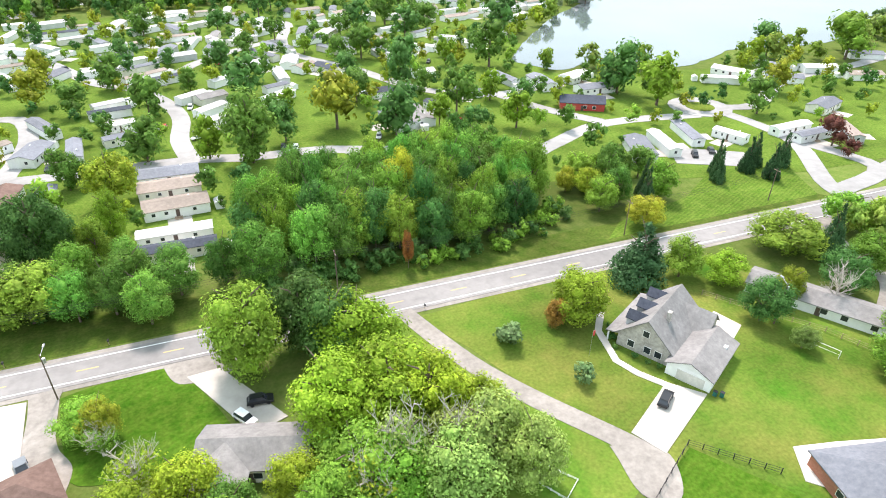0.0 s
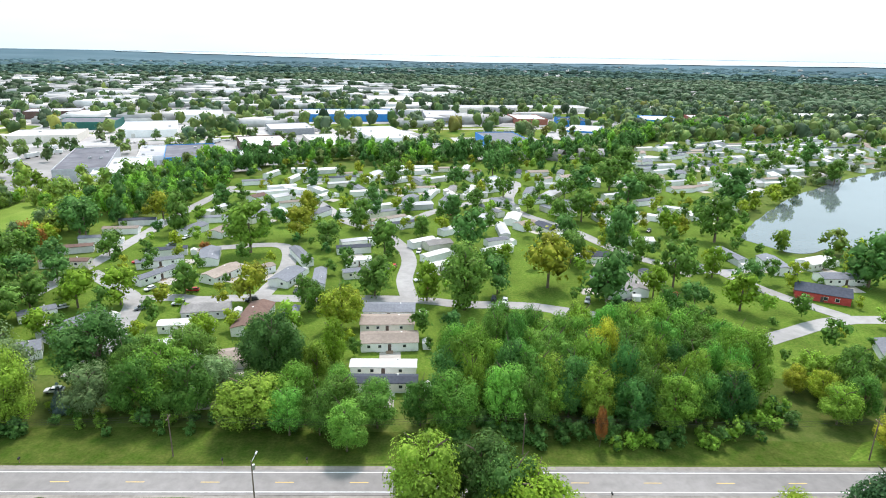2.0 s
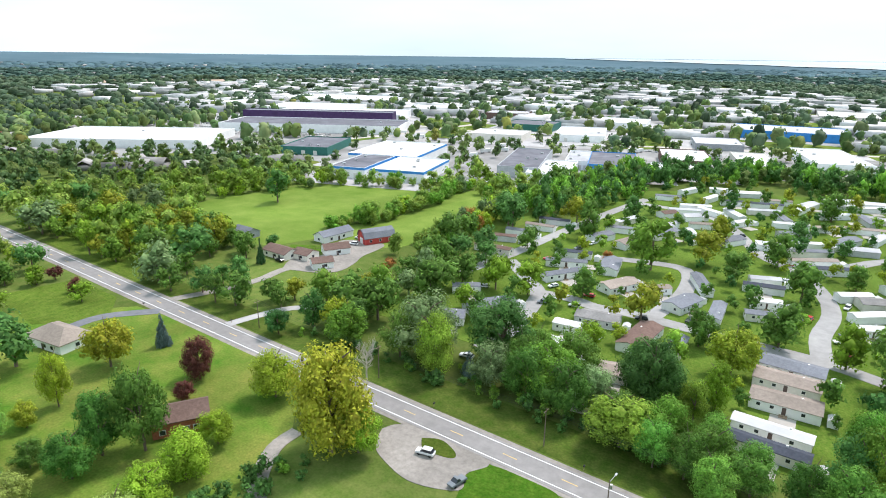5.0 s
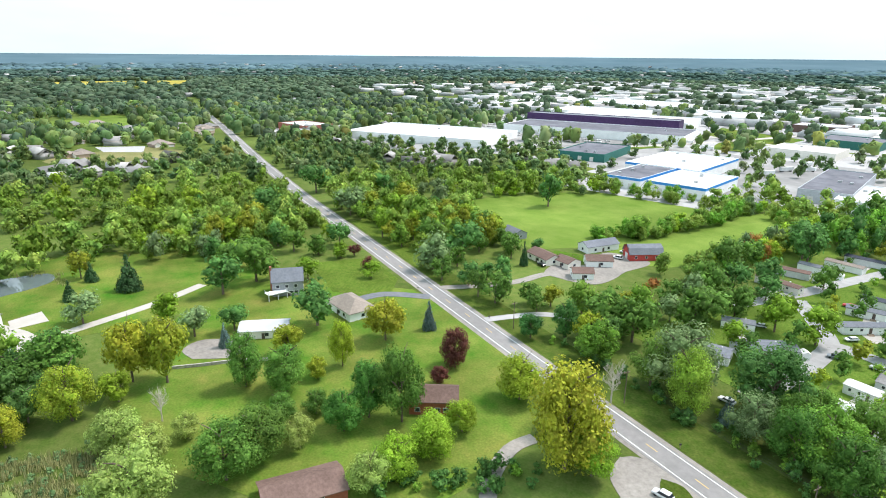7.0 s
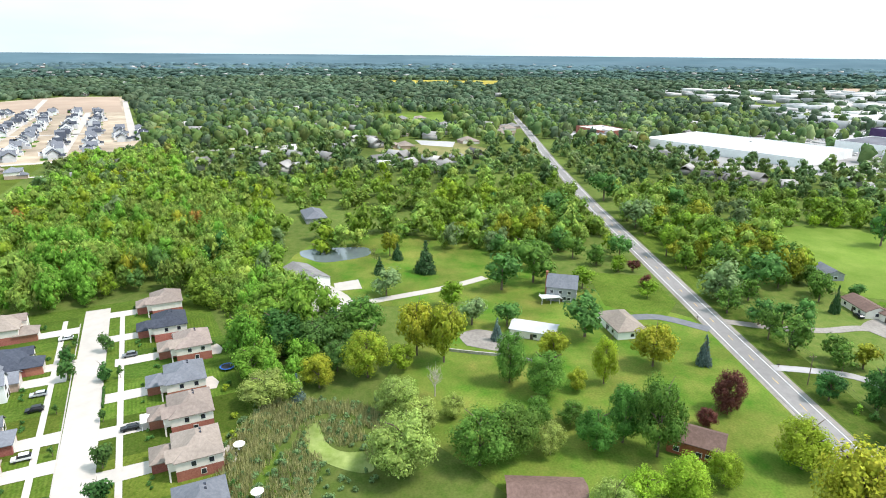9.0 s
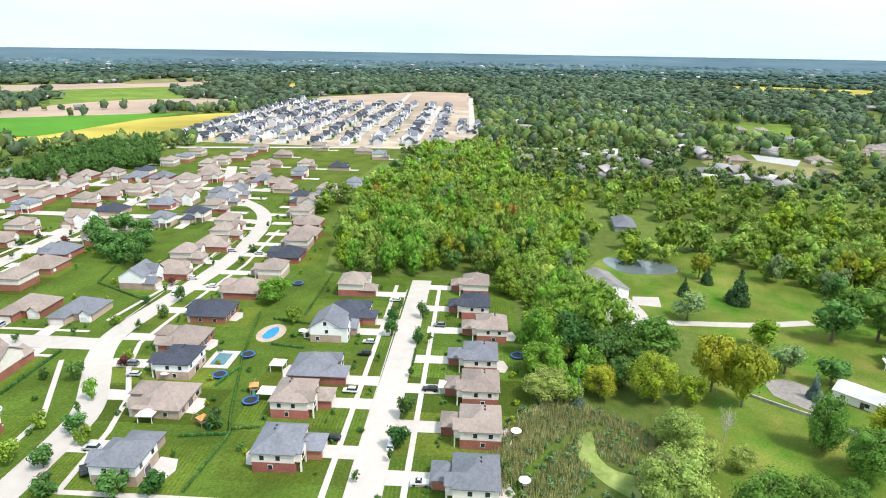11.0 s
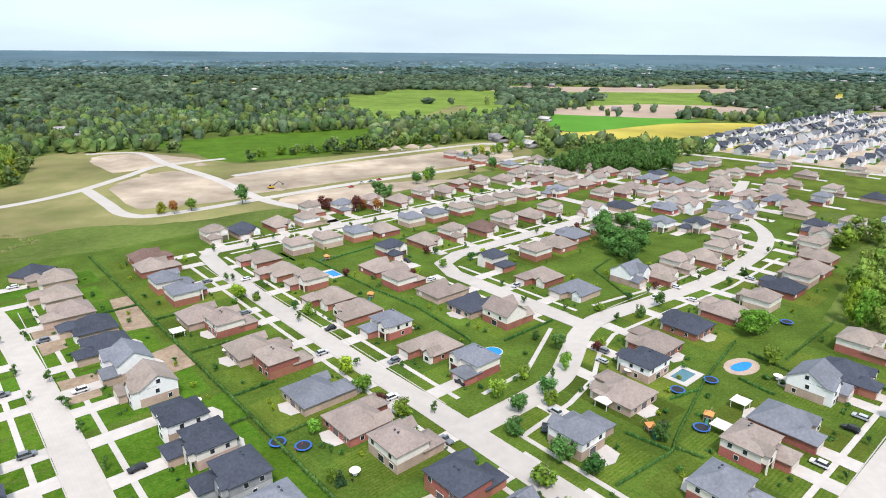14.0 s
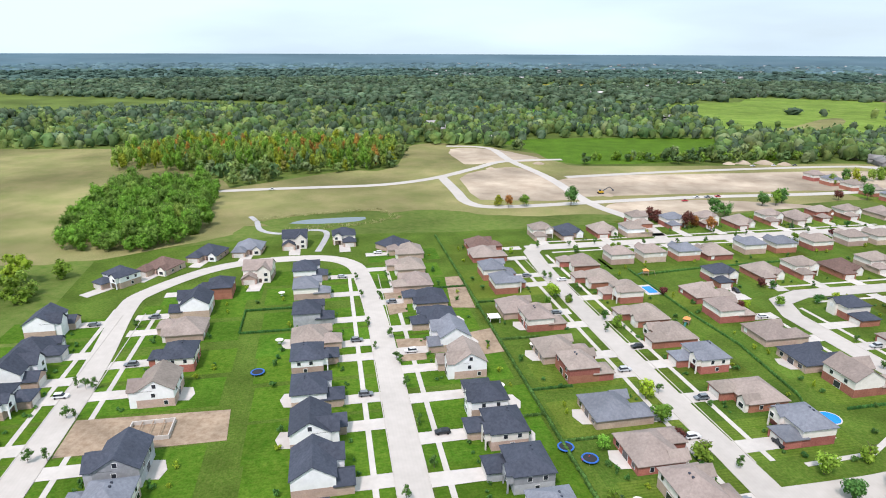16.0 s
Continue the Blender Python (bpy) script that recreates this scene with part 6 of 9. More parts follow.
# the big wood beside the court, the groves and the belts
big_wood = scatter(U((-262, 18), (-262, -66), (-345, -70), (-400, -82), (-460, -72), (-540, -58), (-640, -58), (-640, 30), (-420, 30), (-340, 58), (-285, 45)), 9.4, 11)
far_part = [q for q in big_wood if math.hypot(*q) > 400]
mixed_mass("woodland", grow(far_part, 5.6, 8.4, 71, 2.0), LIGHT, "deeper part of the dense mixed wood", "woodland", 71)
mixed_mass("woodland", grow([q for q in big_wood if math.hypot(*q) <= 400], 4.4, 7.2, 1, 2.5), MID, "dense mixed wood of green and yellowing trees", "woodland", 1)
mixed_mass("woodland", grow(scatter(U((-262, 21), (-165, 22), (-150, 30), (-190, 52), (-262, 50)), 7.5, 12), 3.8, 5.6, 2, 2.4), MID, "strip of tall trees behind the court gardens", "woodland", 2)
mixed_mass("woodland", grow(scatter([(290, -255), (328, -311), (372, -400), (300, -425), (250, -350), (225, -300), (240, -268)], 8.6, 13), 5.0, 8.0, 3, 2.0), MID, "dense green grove in the meadow", "woodland", 3, (("leaf", 0.5), ("leaf_deep", 0.3), ("woods", 0.2)))
mixed_mass("woodland", grow(scatter([(435, -460), (386, -470), (232, -505), (188, -540), (228, -665), (427, -614), (470, -560)], 9.5, 14), 4.6, 6.4, 4, 3.0), TRUNKED, "tall autumn-tinged wood behind the building site", "woodland", 4, (("leaf", 0.36), ("woods", 0.28), ("leaf_rust", 0.06), ("leaf_yellow", 0.16), ("leaf_silver", 0.14)))
mass("woodland", grow(scatter([(-231, -490), (-289, -540), (-376, -590), (-420, -566), (-350, -470), (-312, -468)], 8.5, 15), 4.8, 6.6, 5, 2.4), MID, M["leaf_dark"], "dark wood at the edge of the estate", "woodland", 5)
mixed_mass("woodland", grow(band([(-165, 320), (-150, 470), (-78, 528), (-7, 508), (75, 532), (150, 562), (236, 700), (420, 780)], 20, 8, 16), 5.2, 8.0, 6, 2.3), LIGHT, "thick tree belt behind the home park", "woodland", 6, (("leaf_dark", 0.62), ("leaf", 0.26), ("woods", 0.08), ("leaf_silver", 0.04)))
mixed_mass("woodland", grow(band([(-237, 214), (-230, 250), (-233, 305), (-240, 345)], 5, 4.5, 17) + band([(-176, 210), (-179, 250), (-181, 286), (-188, 342), (-168, 362)], 9, 6, 27) + band([(-350, 228), (-330, 303), (-267, 330), (-216, 354), (-185, 310)], 10, 8, 18), 3.8, 6.0, 7, 1.9), MID, "hedgerow trees round the hay field", "hedgerow", 7)
mixed_mass("woodland", grow(band([(9, -633), (-60, -652), (-121, -669), (-209, -711), (-265, -780)], 9, 8, 19) + band([(-180, -560), (-290, -640)], 5, 9, 20), 3.6, 6.0, 8, 2.0), MID, "hedgerow trees behind the building site", "hedgerow", 8)
mixed_mass("woodland", grow(band([(-340, 150), (-290, 170), (-262, 150)], 14, 9, 21) + band([(-330, 130), (-262, 132)], 6, 10, 22) + scatter([(-300, 60), (-300, -2), (-420, -15), (-420, 98), (-330, 98)], 11, 23) + scatter([(-306, -78), (-268, -84), (-240, -70), (-215, -70), (-225, -95), (-290, -125), (-335, -130), (-320, -80)], 8, 24), 4.4, 7.0, 9, 2.0), MID, "mixed trees between the country gardens", "woodland", 9)
mixed_mass("woodland", grow(scatter([(150, 98), (168, 100), (230, 100), (300, 95), (300, 20), (220, 0), (130, 40), (118, 52), (150, 70)], 10, 25), 4.0, 6.4, 10, 2.0), MID, "trees beyond the country garden", "woodland", 10)
for spot, (x, y) in enumerate(scatter([(1, 124), (66, 124), (80, 132), (88, 160), (70, 172), (24, 166), (4, 152)], 6.6, 31)):
    leaf = random.Random(spot + 5).choice(("leaf_deep", "leaf", "leaf_deep", "leaf_emerald", "leaf_emerald", "leaf_dark", "leaf_emerald", "leaf_yellow" if spot % 9 == 0 else "leaf"))
    tree(x, y, 3.5 + 2.2 * random.Random(spot).random(), leaf, h=11.5 + 8 * random.Random(spot + 9).random(), kind="round", where="in the roadside wood")
row("leaf_rust", (43, 135, 1.3), (38, 120, 1.2), h=10)
for ring, step, seed, low, high in (([(-152, 125), (-6, 124), (-4, 139), (-26, 141), (-60, 151), (-100, 158), (-150, 150)], 8.6, 41, 4.4, 6.0), ([(-152, 160), (-122, 150), (-126, 205), (-150, 235), (-165, 215), (-150, 180)], 10, 42, 4.2, 5.8), ([(95, 128), (125, 126), (130, 150), (112, 158), (96, 150)], 8, 43, 3.0, 4.6), ([(-240, 116), (-180, 116), (-165, 140), (-200, 142), (-235, 136)], 14, 44, 3.6, 5.4), ([(-260, 130), (-235, 140), (-228, 166), (-262, 172), (-300, 160)], 11, 45, 3.8, 5.4), ([(-6, 50), (40, 48), (34, 62), (22, 66), (-2, 66), (-24, 64)], 7.5, 46, 3.6, 5.2)):
    rr = random.Random(seed)
    for x, y in scatter(ring, step, seed):
        if seed == 41 and (-27 < x < -2 or (-132 < x < -82 and y > 130)):
            continue
        if all(math.hypot(x - a, y - b) > 0.75 * (c + 3) for a, b, c in TREE_AT):
            tree(x, y, rr.uniform(low, high), rr.choice(("leaf_deep", "leaf_dark", "leaf_deep", "leaf", "leaf_deep", "leaf_yellow" if seed > 42 else "leaf_silver")), where="between road and gardens")


mixed_mass("undergrowth", grow(band([(-150, 123), (-60, 127), (-30, 126)], 3.0, 3.2, 51) + band([(0, 123), (40, 121), (70, 122), (88, 134)], 3.0, 2.8, 52) + band([(-112, 40), (-100, 60), (-96, 78)], 4.0, 3.4, 53) + scatter([(0, 124), (66, 123), (86, 134), (86, 158), (20, 162), (4, 150)], 7.0, 54), 1.6, 3.2, 55, 1.8), LIGHT, "low dark undergrowth at the edge of the trees", "bushes", 55, (("leaf_dark", 0.6), ("leaf", 0.4)))
# ---- works ----
FOOTPRINTS = []


def works(x0, y0, x1, y1, h, wall, roof, turn=0.0, stripe="", label="low flat-roofed works building"):
    FOOTPRINTS.append(((x0 + x1) / 2, (y0 + y1) / 2, (x1 - x0) / 2 + 9, (y1 - y0) / 2 + 9, radians(turn)))
    kit = Kit()
    w, d = (x1 - x0) / 2, (y1 - y0) / 2
    kit.add("wall", Shape().box(-w, -d, -0.3, w, -d + 0.4, h + 0.7).box(-w, d - 0.4, -0.3, w, d, h + 0.7).box(-w, -d + 0.4, -0.3, -w + 0.4, d - 0.4, h + 0.7).box(w - 0.4, -d + 0.4, -0.3, w, d - 0.4, h + 0.7), wall)
    kit.add("roof", Shape().box(-w + 0.4, -d + 0.4, h - 0.3, w - 0.4, d - 0.4, h), roof)
    if stripe:
        kit.add("stripe", Shape().box(-w - 0.1, -d - 0.1, h - 1.3, w + 0.1, -d - 0.02, h + 0.5).box(w + 0.02, -d, h - 1.3, w + 0.1, d, h + 0.5).box(-w - 0.1, -d, h - 1.3, -w - 0.02, d, h + 0.4), stripe)
    for i in range(3 if math.hypot(x0, y0) < 650 else 1):
        kit.add("dock_door", Shape().box(-w * 0.6 + i * w * 0.5, -d - 0.12, 0.2, -w * 0.6 + i * w * 0.5 + 3.6, -d + 0.02, 4.2), "garage")
    rr = random.Random(int(x0 * 3 + y0))
    for i in range(3 if math.hypot(x0, y0) < 650 else 1):
        a, b = rr.uniform(-w * 0.8, w * 0.8), rr.uniform(-d * 0.8, d * 0.8)
        kit.add("roof_unit", Shape().box(a, b, h - 0.1, a + 2.4, b + 1.8, h + 1.3), "metal")
    return kit.put("works_building", at((x0 + x1) / 2, (y0 + y1) / 2, turn), {}, label, "works building")


def hall(x, y, w, d, turn, h, wall, roof, label, stripe=""):
    works(x - w / 2, y - d / 2, x + w / 2, y + d / 2, h, wall, roof, turn, stripe, label)


hall(-367, 426, 62, 86, 19, 8, "white_siding", "roof_white", "white works building with a blue band", "blue_siding")
hall(-344, 354, 30, 62, 19, 8, "white_siding", "roof_black", "dark-roofed works building with a blue band", "blue_siding")
hall(-305, 367, 42, 62, 19, 8, "white_siding", "roof_white", "white works wing with a blue band", "blue_siding")
hall(-461, 411, 46, 74, 28, 7, "green_siding", "roof_black", "green metal works building, dark roof")
hall(-640, 578, 205, 26, 30, 16, "purple_siding", "roof_slate", "long dark purple works hall")
hall(-590, 528, 220, 78, 30, 9, "white_siding", "roof_black", "vast white-walled works hall, dark roof")
hall(-667, 645, 190, 90, 30, 10, "white_siding", "roof_white", "vast white flat-roofed hall behind")
hall(-647, 328, 172, 104, 35, 8, "white_siding", "roof_white", "vast white flat-roofed hall")
hall(-782, 700, 140, 100, 26, 9, "white_siding", "roof_white", "vast white flat-roofed hall far off")
hall(-902, 880, 220, 120, 20, 9, "white_siding", "roof_white", "long white hall far off")
hall(-253, 457, 32, 102, 21, 8, "grey_siding", "roof_black", "grey works building with black roof")
hall(-217, 434, 34, 66, 21, 7, "white_siding", "roof_white", "white works building with flat roof")
hall(-194, 498, 38, 72, 21, 8, "blue_siding", "roof_black", "blue works building with black roof")
hall(-224, 500, 22, 60, 21, 7, "white_siding", "roof_grey", "pale works building with flat roof")
hall(-153, 560, 40, 70, 21, 8, "roof_brown", "roof_white", "brown-walled works with white roof")
hall(-147, 512, 36, 24, 21, 5, "white_siding", "roof_white", "low white works annexe")
hall(-102, 589, 30, 80, 20, 6, "siding", "roof_white", "pale works building with flat roof")
hall(-52, 645, 44, 100, 20, 7, "white_siding", "roof_white", "long white works building")
hall(71, 600, 40, 100, 8, 8, "blue_siding", "roof_slate", "blue-grey works building beside the trees")
hall(-115, 850, 120, 80, 9, 9, "blue_siding", "roof_grey", "long blue works building")
hall(11, 850, 46, 110, 4, 8, "grey_siding", "roof_grey", "grey works building with roof lights")
hall(126, 837, 40, 70, 4, 7, "brick", "roof_white", "brick works building with white roof")
hall(182, 815, 34, 50, 4, 7, "blue_siding", "roof_char", "blue works building with dark roof")
hall(172, 706, 34, 60, -20, 7, "white_siding", "roof_white", "white works building behind the belt", "blue_siding")
hall(-160, 698, 46, 60, 20, 6, "grey_siding", "roof_grey", "low grey works building")
hall(-370, 604, 60, 50, 17, 7, "siding", "roof_white", "tan works building with white roof")
hall(-388, 712, 62, 56, 14, 8, "green_siding", "roof_black", "dark green works building")
hall(-303, 675, 54, 90, 21, 7, "white_siding", "roof_grey", "pale works building with flat roof")
hall(-309, 820, 64, 70, 14, 8, "white_siding", "roof_white", "white works building with flat roof")
hall(-485, 815, 62, 50, 20, 9, "roof_brown", "roof_grey", "maroon works building with flat roof")
hall(-640, 830, 90, 70, 18, 8, "siding", "roof_white", "white-roofed works building far off")
hall(138, 1010, 220, 50, 10, 7, "siding", "roof_grey", "long pale works building far off")
hall(-79, 1160, 80, 110, 8, 8, "siding", "roof_white", "white-roofed works building far off")
hall(303, 836, 46, 62, -10, 8, "blue_siding", "roof_white", "white-roofed works building beyond the woods")
hall(383, 858, 58, 56, -10, 8, "brick", "roof_grey", "brick works building with grey roof")
hall(590, 922, 128, 46, 5, 8, "siding", "roof_white", "long pale warehouse among the woods")
hall(885, 1088, 110, 46, 5, 8, "siding", "roof_white", "pale warehouse far off among woods")
hall(-780, 215, 60, 40, 20, 8, "brick", "roof_white", "brick school building with flat roofs")
hall(-745, 195, 40, 24, 20, 5, "brick", "roof_grey", "low brick school wing")
for cx, cy, w, d, a in FOOTPRINTS:
    c, k = math.cos(a), math.sin(a)
    patch("works_yard", [(cx + c * p - k * q, cy + k * p + c * q) for p, q in ((-w - 14, -d - 16), (w + 20, -d - 16), (w + 20, d + 12), (-w - 14, d + 12))], 0.10, M["tarmac"], "pale grey yard round a works building")
patch("car_park", [(-842, 357), (-680, 511), (-796, 642), (-983, 492)], 0.20, M["tarmac"], "vast pale car park beside the halls")


def on_works(x, y):
    """True where a works building stands."""
    for cx, cy, w, d, a in FOOTPRINTS:
        p, q = (x - cx) * math.cos(a) + (y - cy) * math.sin(a), (y - cy) * math.cos(a) - (x - cx) * math.sin(a)
        if abs(p) < w and abs(q) < d:
            return True
    return False


# far woods out to the skyline, coloured greyer and bluer with distance for haze
r = random.Random(77)
near_far, close_far, mid_far, far_mix, hazy = [], [], [], [], []
x = -1300.0
while x < 1300:
    y = -1300.0
    while y < 1300:
        p, q = x + r.uniform(-6, 6), y + r.uniform(-6, 6)
        d = math.hypot(p, q)
        if 300 < d < 1250 and not (p > 500 and q < 200 and q > -300):
            k = noise.noise((p * 0.006, q * 0.006, 3.0)) * 0.7 + 0.74
            if any(inside(p, q, w) for w in WORKS):
                k = 0.20 + 0.3 * max(0, noise.noise((p * 0.01, q * 0.01, 9.0)))
            if r.random() < k and not open_ground(p, q) and not on_works(p, q):
                rad = r.uniform(5.0, 8.6) + (1.2 if d < 470 else 0)
                (far_mix if r.random() < (d - 650) / 700 else near_far if d > 470 else close_far).append((p, q, -0.5, rad, rad * r.uniform(1.6, 2.4)))
        y += 13.2
    x += 13.2
x = -2500.0
while x < 2500:
    y = -2500.0
    while y < 2500:
        p, q = x + r.uniform(-13, 13), y + r.uniform(-13, 13)
        d = math.hypot(p, q)
        if 1250 <= d < 2450 and not (p > 600 and -1200 < q < 900):
            k = noise.noise((p * 0.003, q * 0.003, 5.0)) * 0.6 + 0.72
            if any(inside(p, q, w) for w in WORKS):
                k = 0.2
            if r.random() < k and not open_ground(p, q):
                mid_far.append((p, q, -1, r.uniform(11, 19), r.uniform(12, 19)))
        y += 30
    x += 30
for i in range(11000):
    a, d = r.uniform(0, 2 * math.pi), math.sqrt(2400 ** 2 + (3900 ** 2 - 2400 ** 2) * r.random())
    p, q = d * math.cos(a), d * math.sin(a)
    if not (p > 900 and -1500 < q < 1200):
        hazy.append((p, q, ground_height(d) - 2, r.uniform(14, 30), r.uniform(9, 15)))
mass("far_woodland", far_mix, TUFTS, M["far_haze_woods"], "woods merging into the distance, greyed in colour for haze", "woodland", 25)
mass("far_woodland", [q for q in hazy if math.hypot(q[0], q[1]) < 3350], TUFTS, M["mist_woods"], "woods towards the skyline, first haze in their dark colour", "woodland", 27)
mass("far_woodland", [q for q in hazy if math.hypot(q[0], q[1]) >= 3350], DOMES, M["haze_woods"], "woods along the skyline, blue haze in their colour", "woodland", 23)
mixed_mass("far_woodland", close_far, LIGHT, "wooded country beyond the gardens", "woodland", 20)
COUNTRY = (("country_woods", 0.48), ("country_dark", 0.26), ("country_pale", 0.17), ("country_gold", 0.09))
mixed_mass("far_woodland", [q for q in near_far if math.hypot(q[0], q[1]) < 700], CLUMPS, "wooded country of countless trees", "woodland", 21, COUNTRY)
mixed_mass("far_woodland", [q for q in near_far if math.hypot(q[0], q[1]) >= 700], TUFTS, "wooded country of countless far trees", "woodland", 26, COUNTRY)
mass("far_woodland", mid_far, TUFTS, M["far_haze_woods"], "wooded country further off, haze in its colour", "woodland", 22)

# far roofs among the trees
GABLE = triangles((Shape().box(-0.5, -0.8, -1, 0.5, 0.8, 0.1).gable(-0.5, -0.8, 0.5, 0.8, 0.12, 1.6, "y", 0.06, 0.05).v, Shape().box(-0.5, -0.8, -1, 0.5, 0.8, 0.1).gable(-0.5, -0.8, 0.5, 0.8, 0.12, 1.6, "y", 0.06, 0.05).f))
FLAT = triangles((Shape().box(-1, -0.6, -1, 1, 0.6, 0.9).v, Shape().box(-1, -0.6, -1, 1, 0.6, 0.9).f))
M["far_roofs"] = surface("distant pale roofs and walls", (0.17, 0.16, 0.152), (0.44, 0.425, 0.41), 0.02, 0.9, 0.0, 0.05, 0.3, 0.0, 0.0, 0.45, gloss=0.1)
M["shed_roofs"] = surface("distant white and grey works roofs", (0.30, 0.295, 0.29), (0.66, 0.65, 0.64), 0.02, 0.9, 0.0, 0.05, 0.25, 0.0, 0.0, 0.35, gloss=0.1)
roofs, sheds = [], []
for i in range(2600):
    a, d = r.uniform(0.3, 5.0), 520 + 3400 * r.random() ** 1.5
    p, q = d * math.cos(a), d * math.sin(a)
    if noise.noise((p * 0.004, q * 0.004, 12.0)) > (-0.2 if 0.3 < a < 2.9 and d > 600 else -0.12) and not open_ground(p, q) and not any(inside(p, q, w) for w in WORKS):
        roofs.append((p, q, ground_height(d), r.uniform(9, 13), r.uniform(7, 10)))
for i in range(900):
    p, q = r.uniform(-1750, 150), r.uniform(560, 2150)
    if (inside(p, q, WORKS[1]) or inside(p, q, WORKS[0]) and q > 760) and not on_works(p, q):
        sheds.append((p, q, 0, r.uniform(14, 42), r.uniform(6, 11)))
mass("far_houses", roofs, [GABLE], M["far_roofs"], "scattered pale houses among distant trees", "houses", 31)
mass("far_sheds", sheds, [FLAT], M["shed_roofs"], "rows of pale distant works and sheds", "sheds", 32, radians(20))

# single far houses and flats west of the gardens
for k, (x, y, turn) in enumerate(((-937, -46, 20), (-925, -20, 20), (-870, -20, 110), (-858, 4, 20), (-844, 14, 20), (-826, 22, 20), (-779, -59, 20), (-760, -40, 110), (-848, 108, 20), (-826, 100, 20), (-800, 96, 20), (-770, 90, 20), (-584, 23, 30), (-435, 70, 20), (-660, -30, 20), (-700, 40, 110))):
    style = "RHR"[k % 3]
    HOUSES[(style, bool(k % 2), False)].put("house", at(x, y, turn, 0, 1.3, 1.2, 1.0), {"lower": M["tan_brick"], "upper": M["siding"], "roof": M["roof_tan" if k % 4 else "roof_stone"]}, "low tan house among distant trees, taupe roof", "house", "far houses")
patch("car_park", [(-720, -20), (-680, -12), (-664, 22), (-706, 26)], 0.12, M["tarmac"], "pale car park between trees")
# the new development: dense rows of pale houses on raw ground
NEW_WALL = triangles((Shape().box(-5, -6, 0, 5, 6, 5.4).peak(-5, -6, 5, 6, 5.4, 0.7, "x").box(-5, -10, 0, 0.5, -6, 3).peak(-5, -10, 0.5, -6, 3, 0.7, "y").v, Shape().box(-5, -6, 0, 5, 6, 5.4).peak(-5, -6, 5, 6, 5.4, 0.7, "x").box(-5, -10, 0, 0.5, -6, 3).peak(-5, -10, 0.5, -6, 3, 0.7, "y").f))
NEW_ROOF = triangles((Shape().gable(-5, -6, 5, 6, 5.5, 0.7, "x").gable(-5, -10, 0.5, -4, 3.1, 0.7, "y").v, Shape().gable(-5, -6, 5, 6, 5.5, 0.7, "x").gable(-5, -10, 0.5, -4, 3.1, 0.7, "y").f))


def oriented(name, spots, template, material, label):
    v, f = template
    vs, fs = [], []
    for i, (x, y, turn) in enumerate(spots):
        k = 0.72 + 0.28 * random.Random(i + int(x)).random()
        c, s = k * math.cos(turn), k * math.sin(turn)
        vs.append(np.stack([x + c * v[:, 0] - s * v[:, 1], y + s * v[:, 0] + c * v[:, 1], k * v[:, 2]], 1))
        fs.append(f + i * len(v))
    s = Shape()
    s.v, s.f = np.concatenate(vs).tolist(), np.concatenate(fs).tolist()
    return lay(name, s, material, label, "houses", "stuff")


lots = []
for (ax, ay), (bx, by) in (((-448, -590), (-1000, -860)), ((-462, -560), (-960, -800)), ((-476, -530), (-950, -760)), ((-492, -500), (-960, -725)), ((-508, -470), (-980, -700)), ((-522, -440), (-1000, -670)), ((-538, -412), (-1010, -640)), ((-553, -382), (-1020, -610)), ((-570, -352), (-1035, -580)), ((-590, -326), (-1040, -550)), ((-690, -345), (-800, -400)), ((-705, -325), (-800, -372))):
    n = int(math.hypot(bx - ax, by - ay) / 12.5)
    for k in range(n):
        t = (k + 0.5) / n
        if r.random() < 0.93:
            lots.append((ax + (bx - ax) * t + r.uniform(-4, 4), ay + (by - ay) * t + r.uniform(-4.5, 4.5), math.atan2(by - ay, bx - ax) + r.choice((0, 1.571, 3.142, 4.712)) + r.uniform(-0.15, 0.15), r.random()))
M["new_walls"] = surface("new pale siding", (0.62, 0.63, 0.64), (0.74, 0.74, 0.74), 0.05, 0.8, 0.0, 0.05, 0.15, 0.0, 0.0, 0.1, gloss=0.1)
yards = Shape()
for i, q in enumerate(lots):
    if i % 3 == 0:
        c, s = 7 * math.cos(q[2]), 7 * math.sin(q[2])
        yards.prism([(q[0] + c - 1.6 * s, q[1] + s + 1.6 * c), (q[0] - c - 1.6 * s, q[1] - s + 1.6 * c), (q[0] - c - 0.6 * s, q[1] - s + 0.6 * c), (q[0] + c - 0.6 * s, q[1] + s + 0.6 * c)], 0.0, 0.2)
lay("new_lawns", yards, M["bright_lawn"], "small lush lawns between the new houses", "lawns", "stuff")
mass("new_trees", [(q[0] + r.uniform(-9, 9), q[1] + r.uniform(-9, 9), -0.2, r.uniform(1.5, 2.8), r.uniform(3.5, 6)) for q in lots[::4]], TUFTS, M["leaf_dark"], "young dark trees between the new houses", "trees", 24)
oriented("new_houses", [q[:3] for q in lots], NEW_WALL, M["new_walls"], "dense rows of new pale-sided houses")
oriented("new_roofs", [q[:3] for q in lots if q[3] < 0.55], NEW_ROOF, M["roof_char"], "charcoal roofs of the new houses")
oriented("new_roofs", [q[:3] for q in lots if q[3] >= 0.55], NEW_ROOF, M["roof_slate"], "slate grey roofs of the new houses")


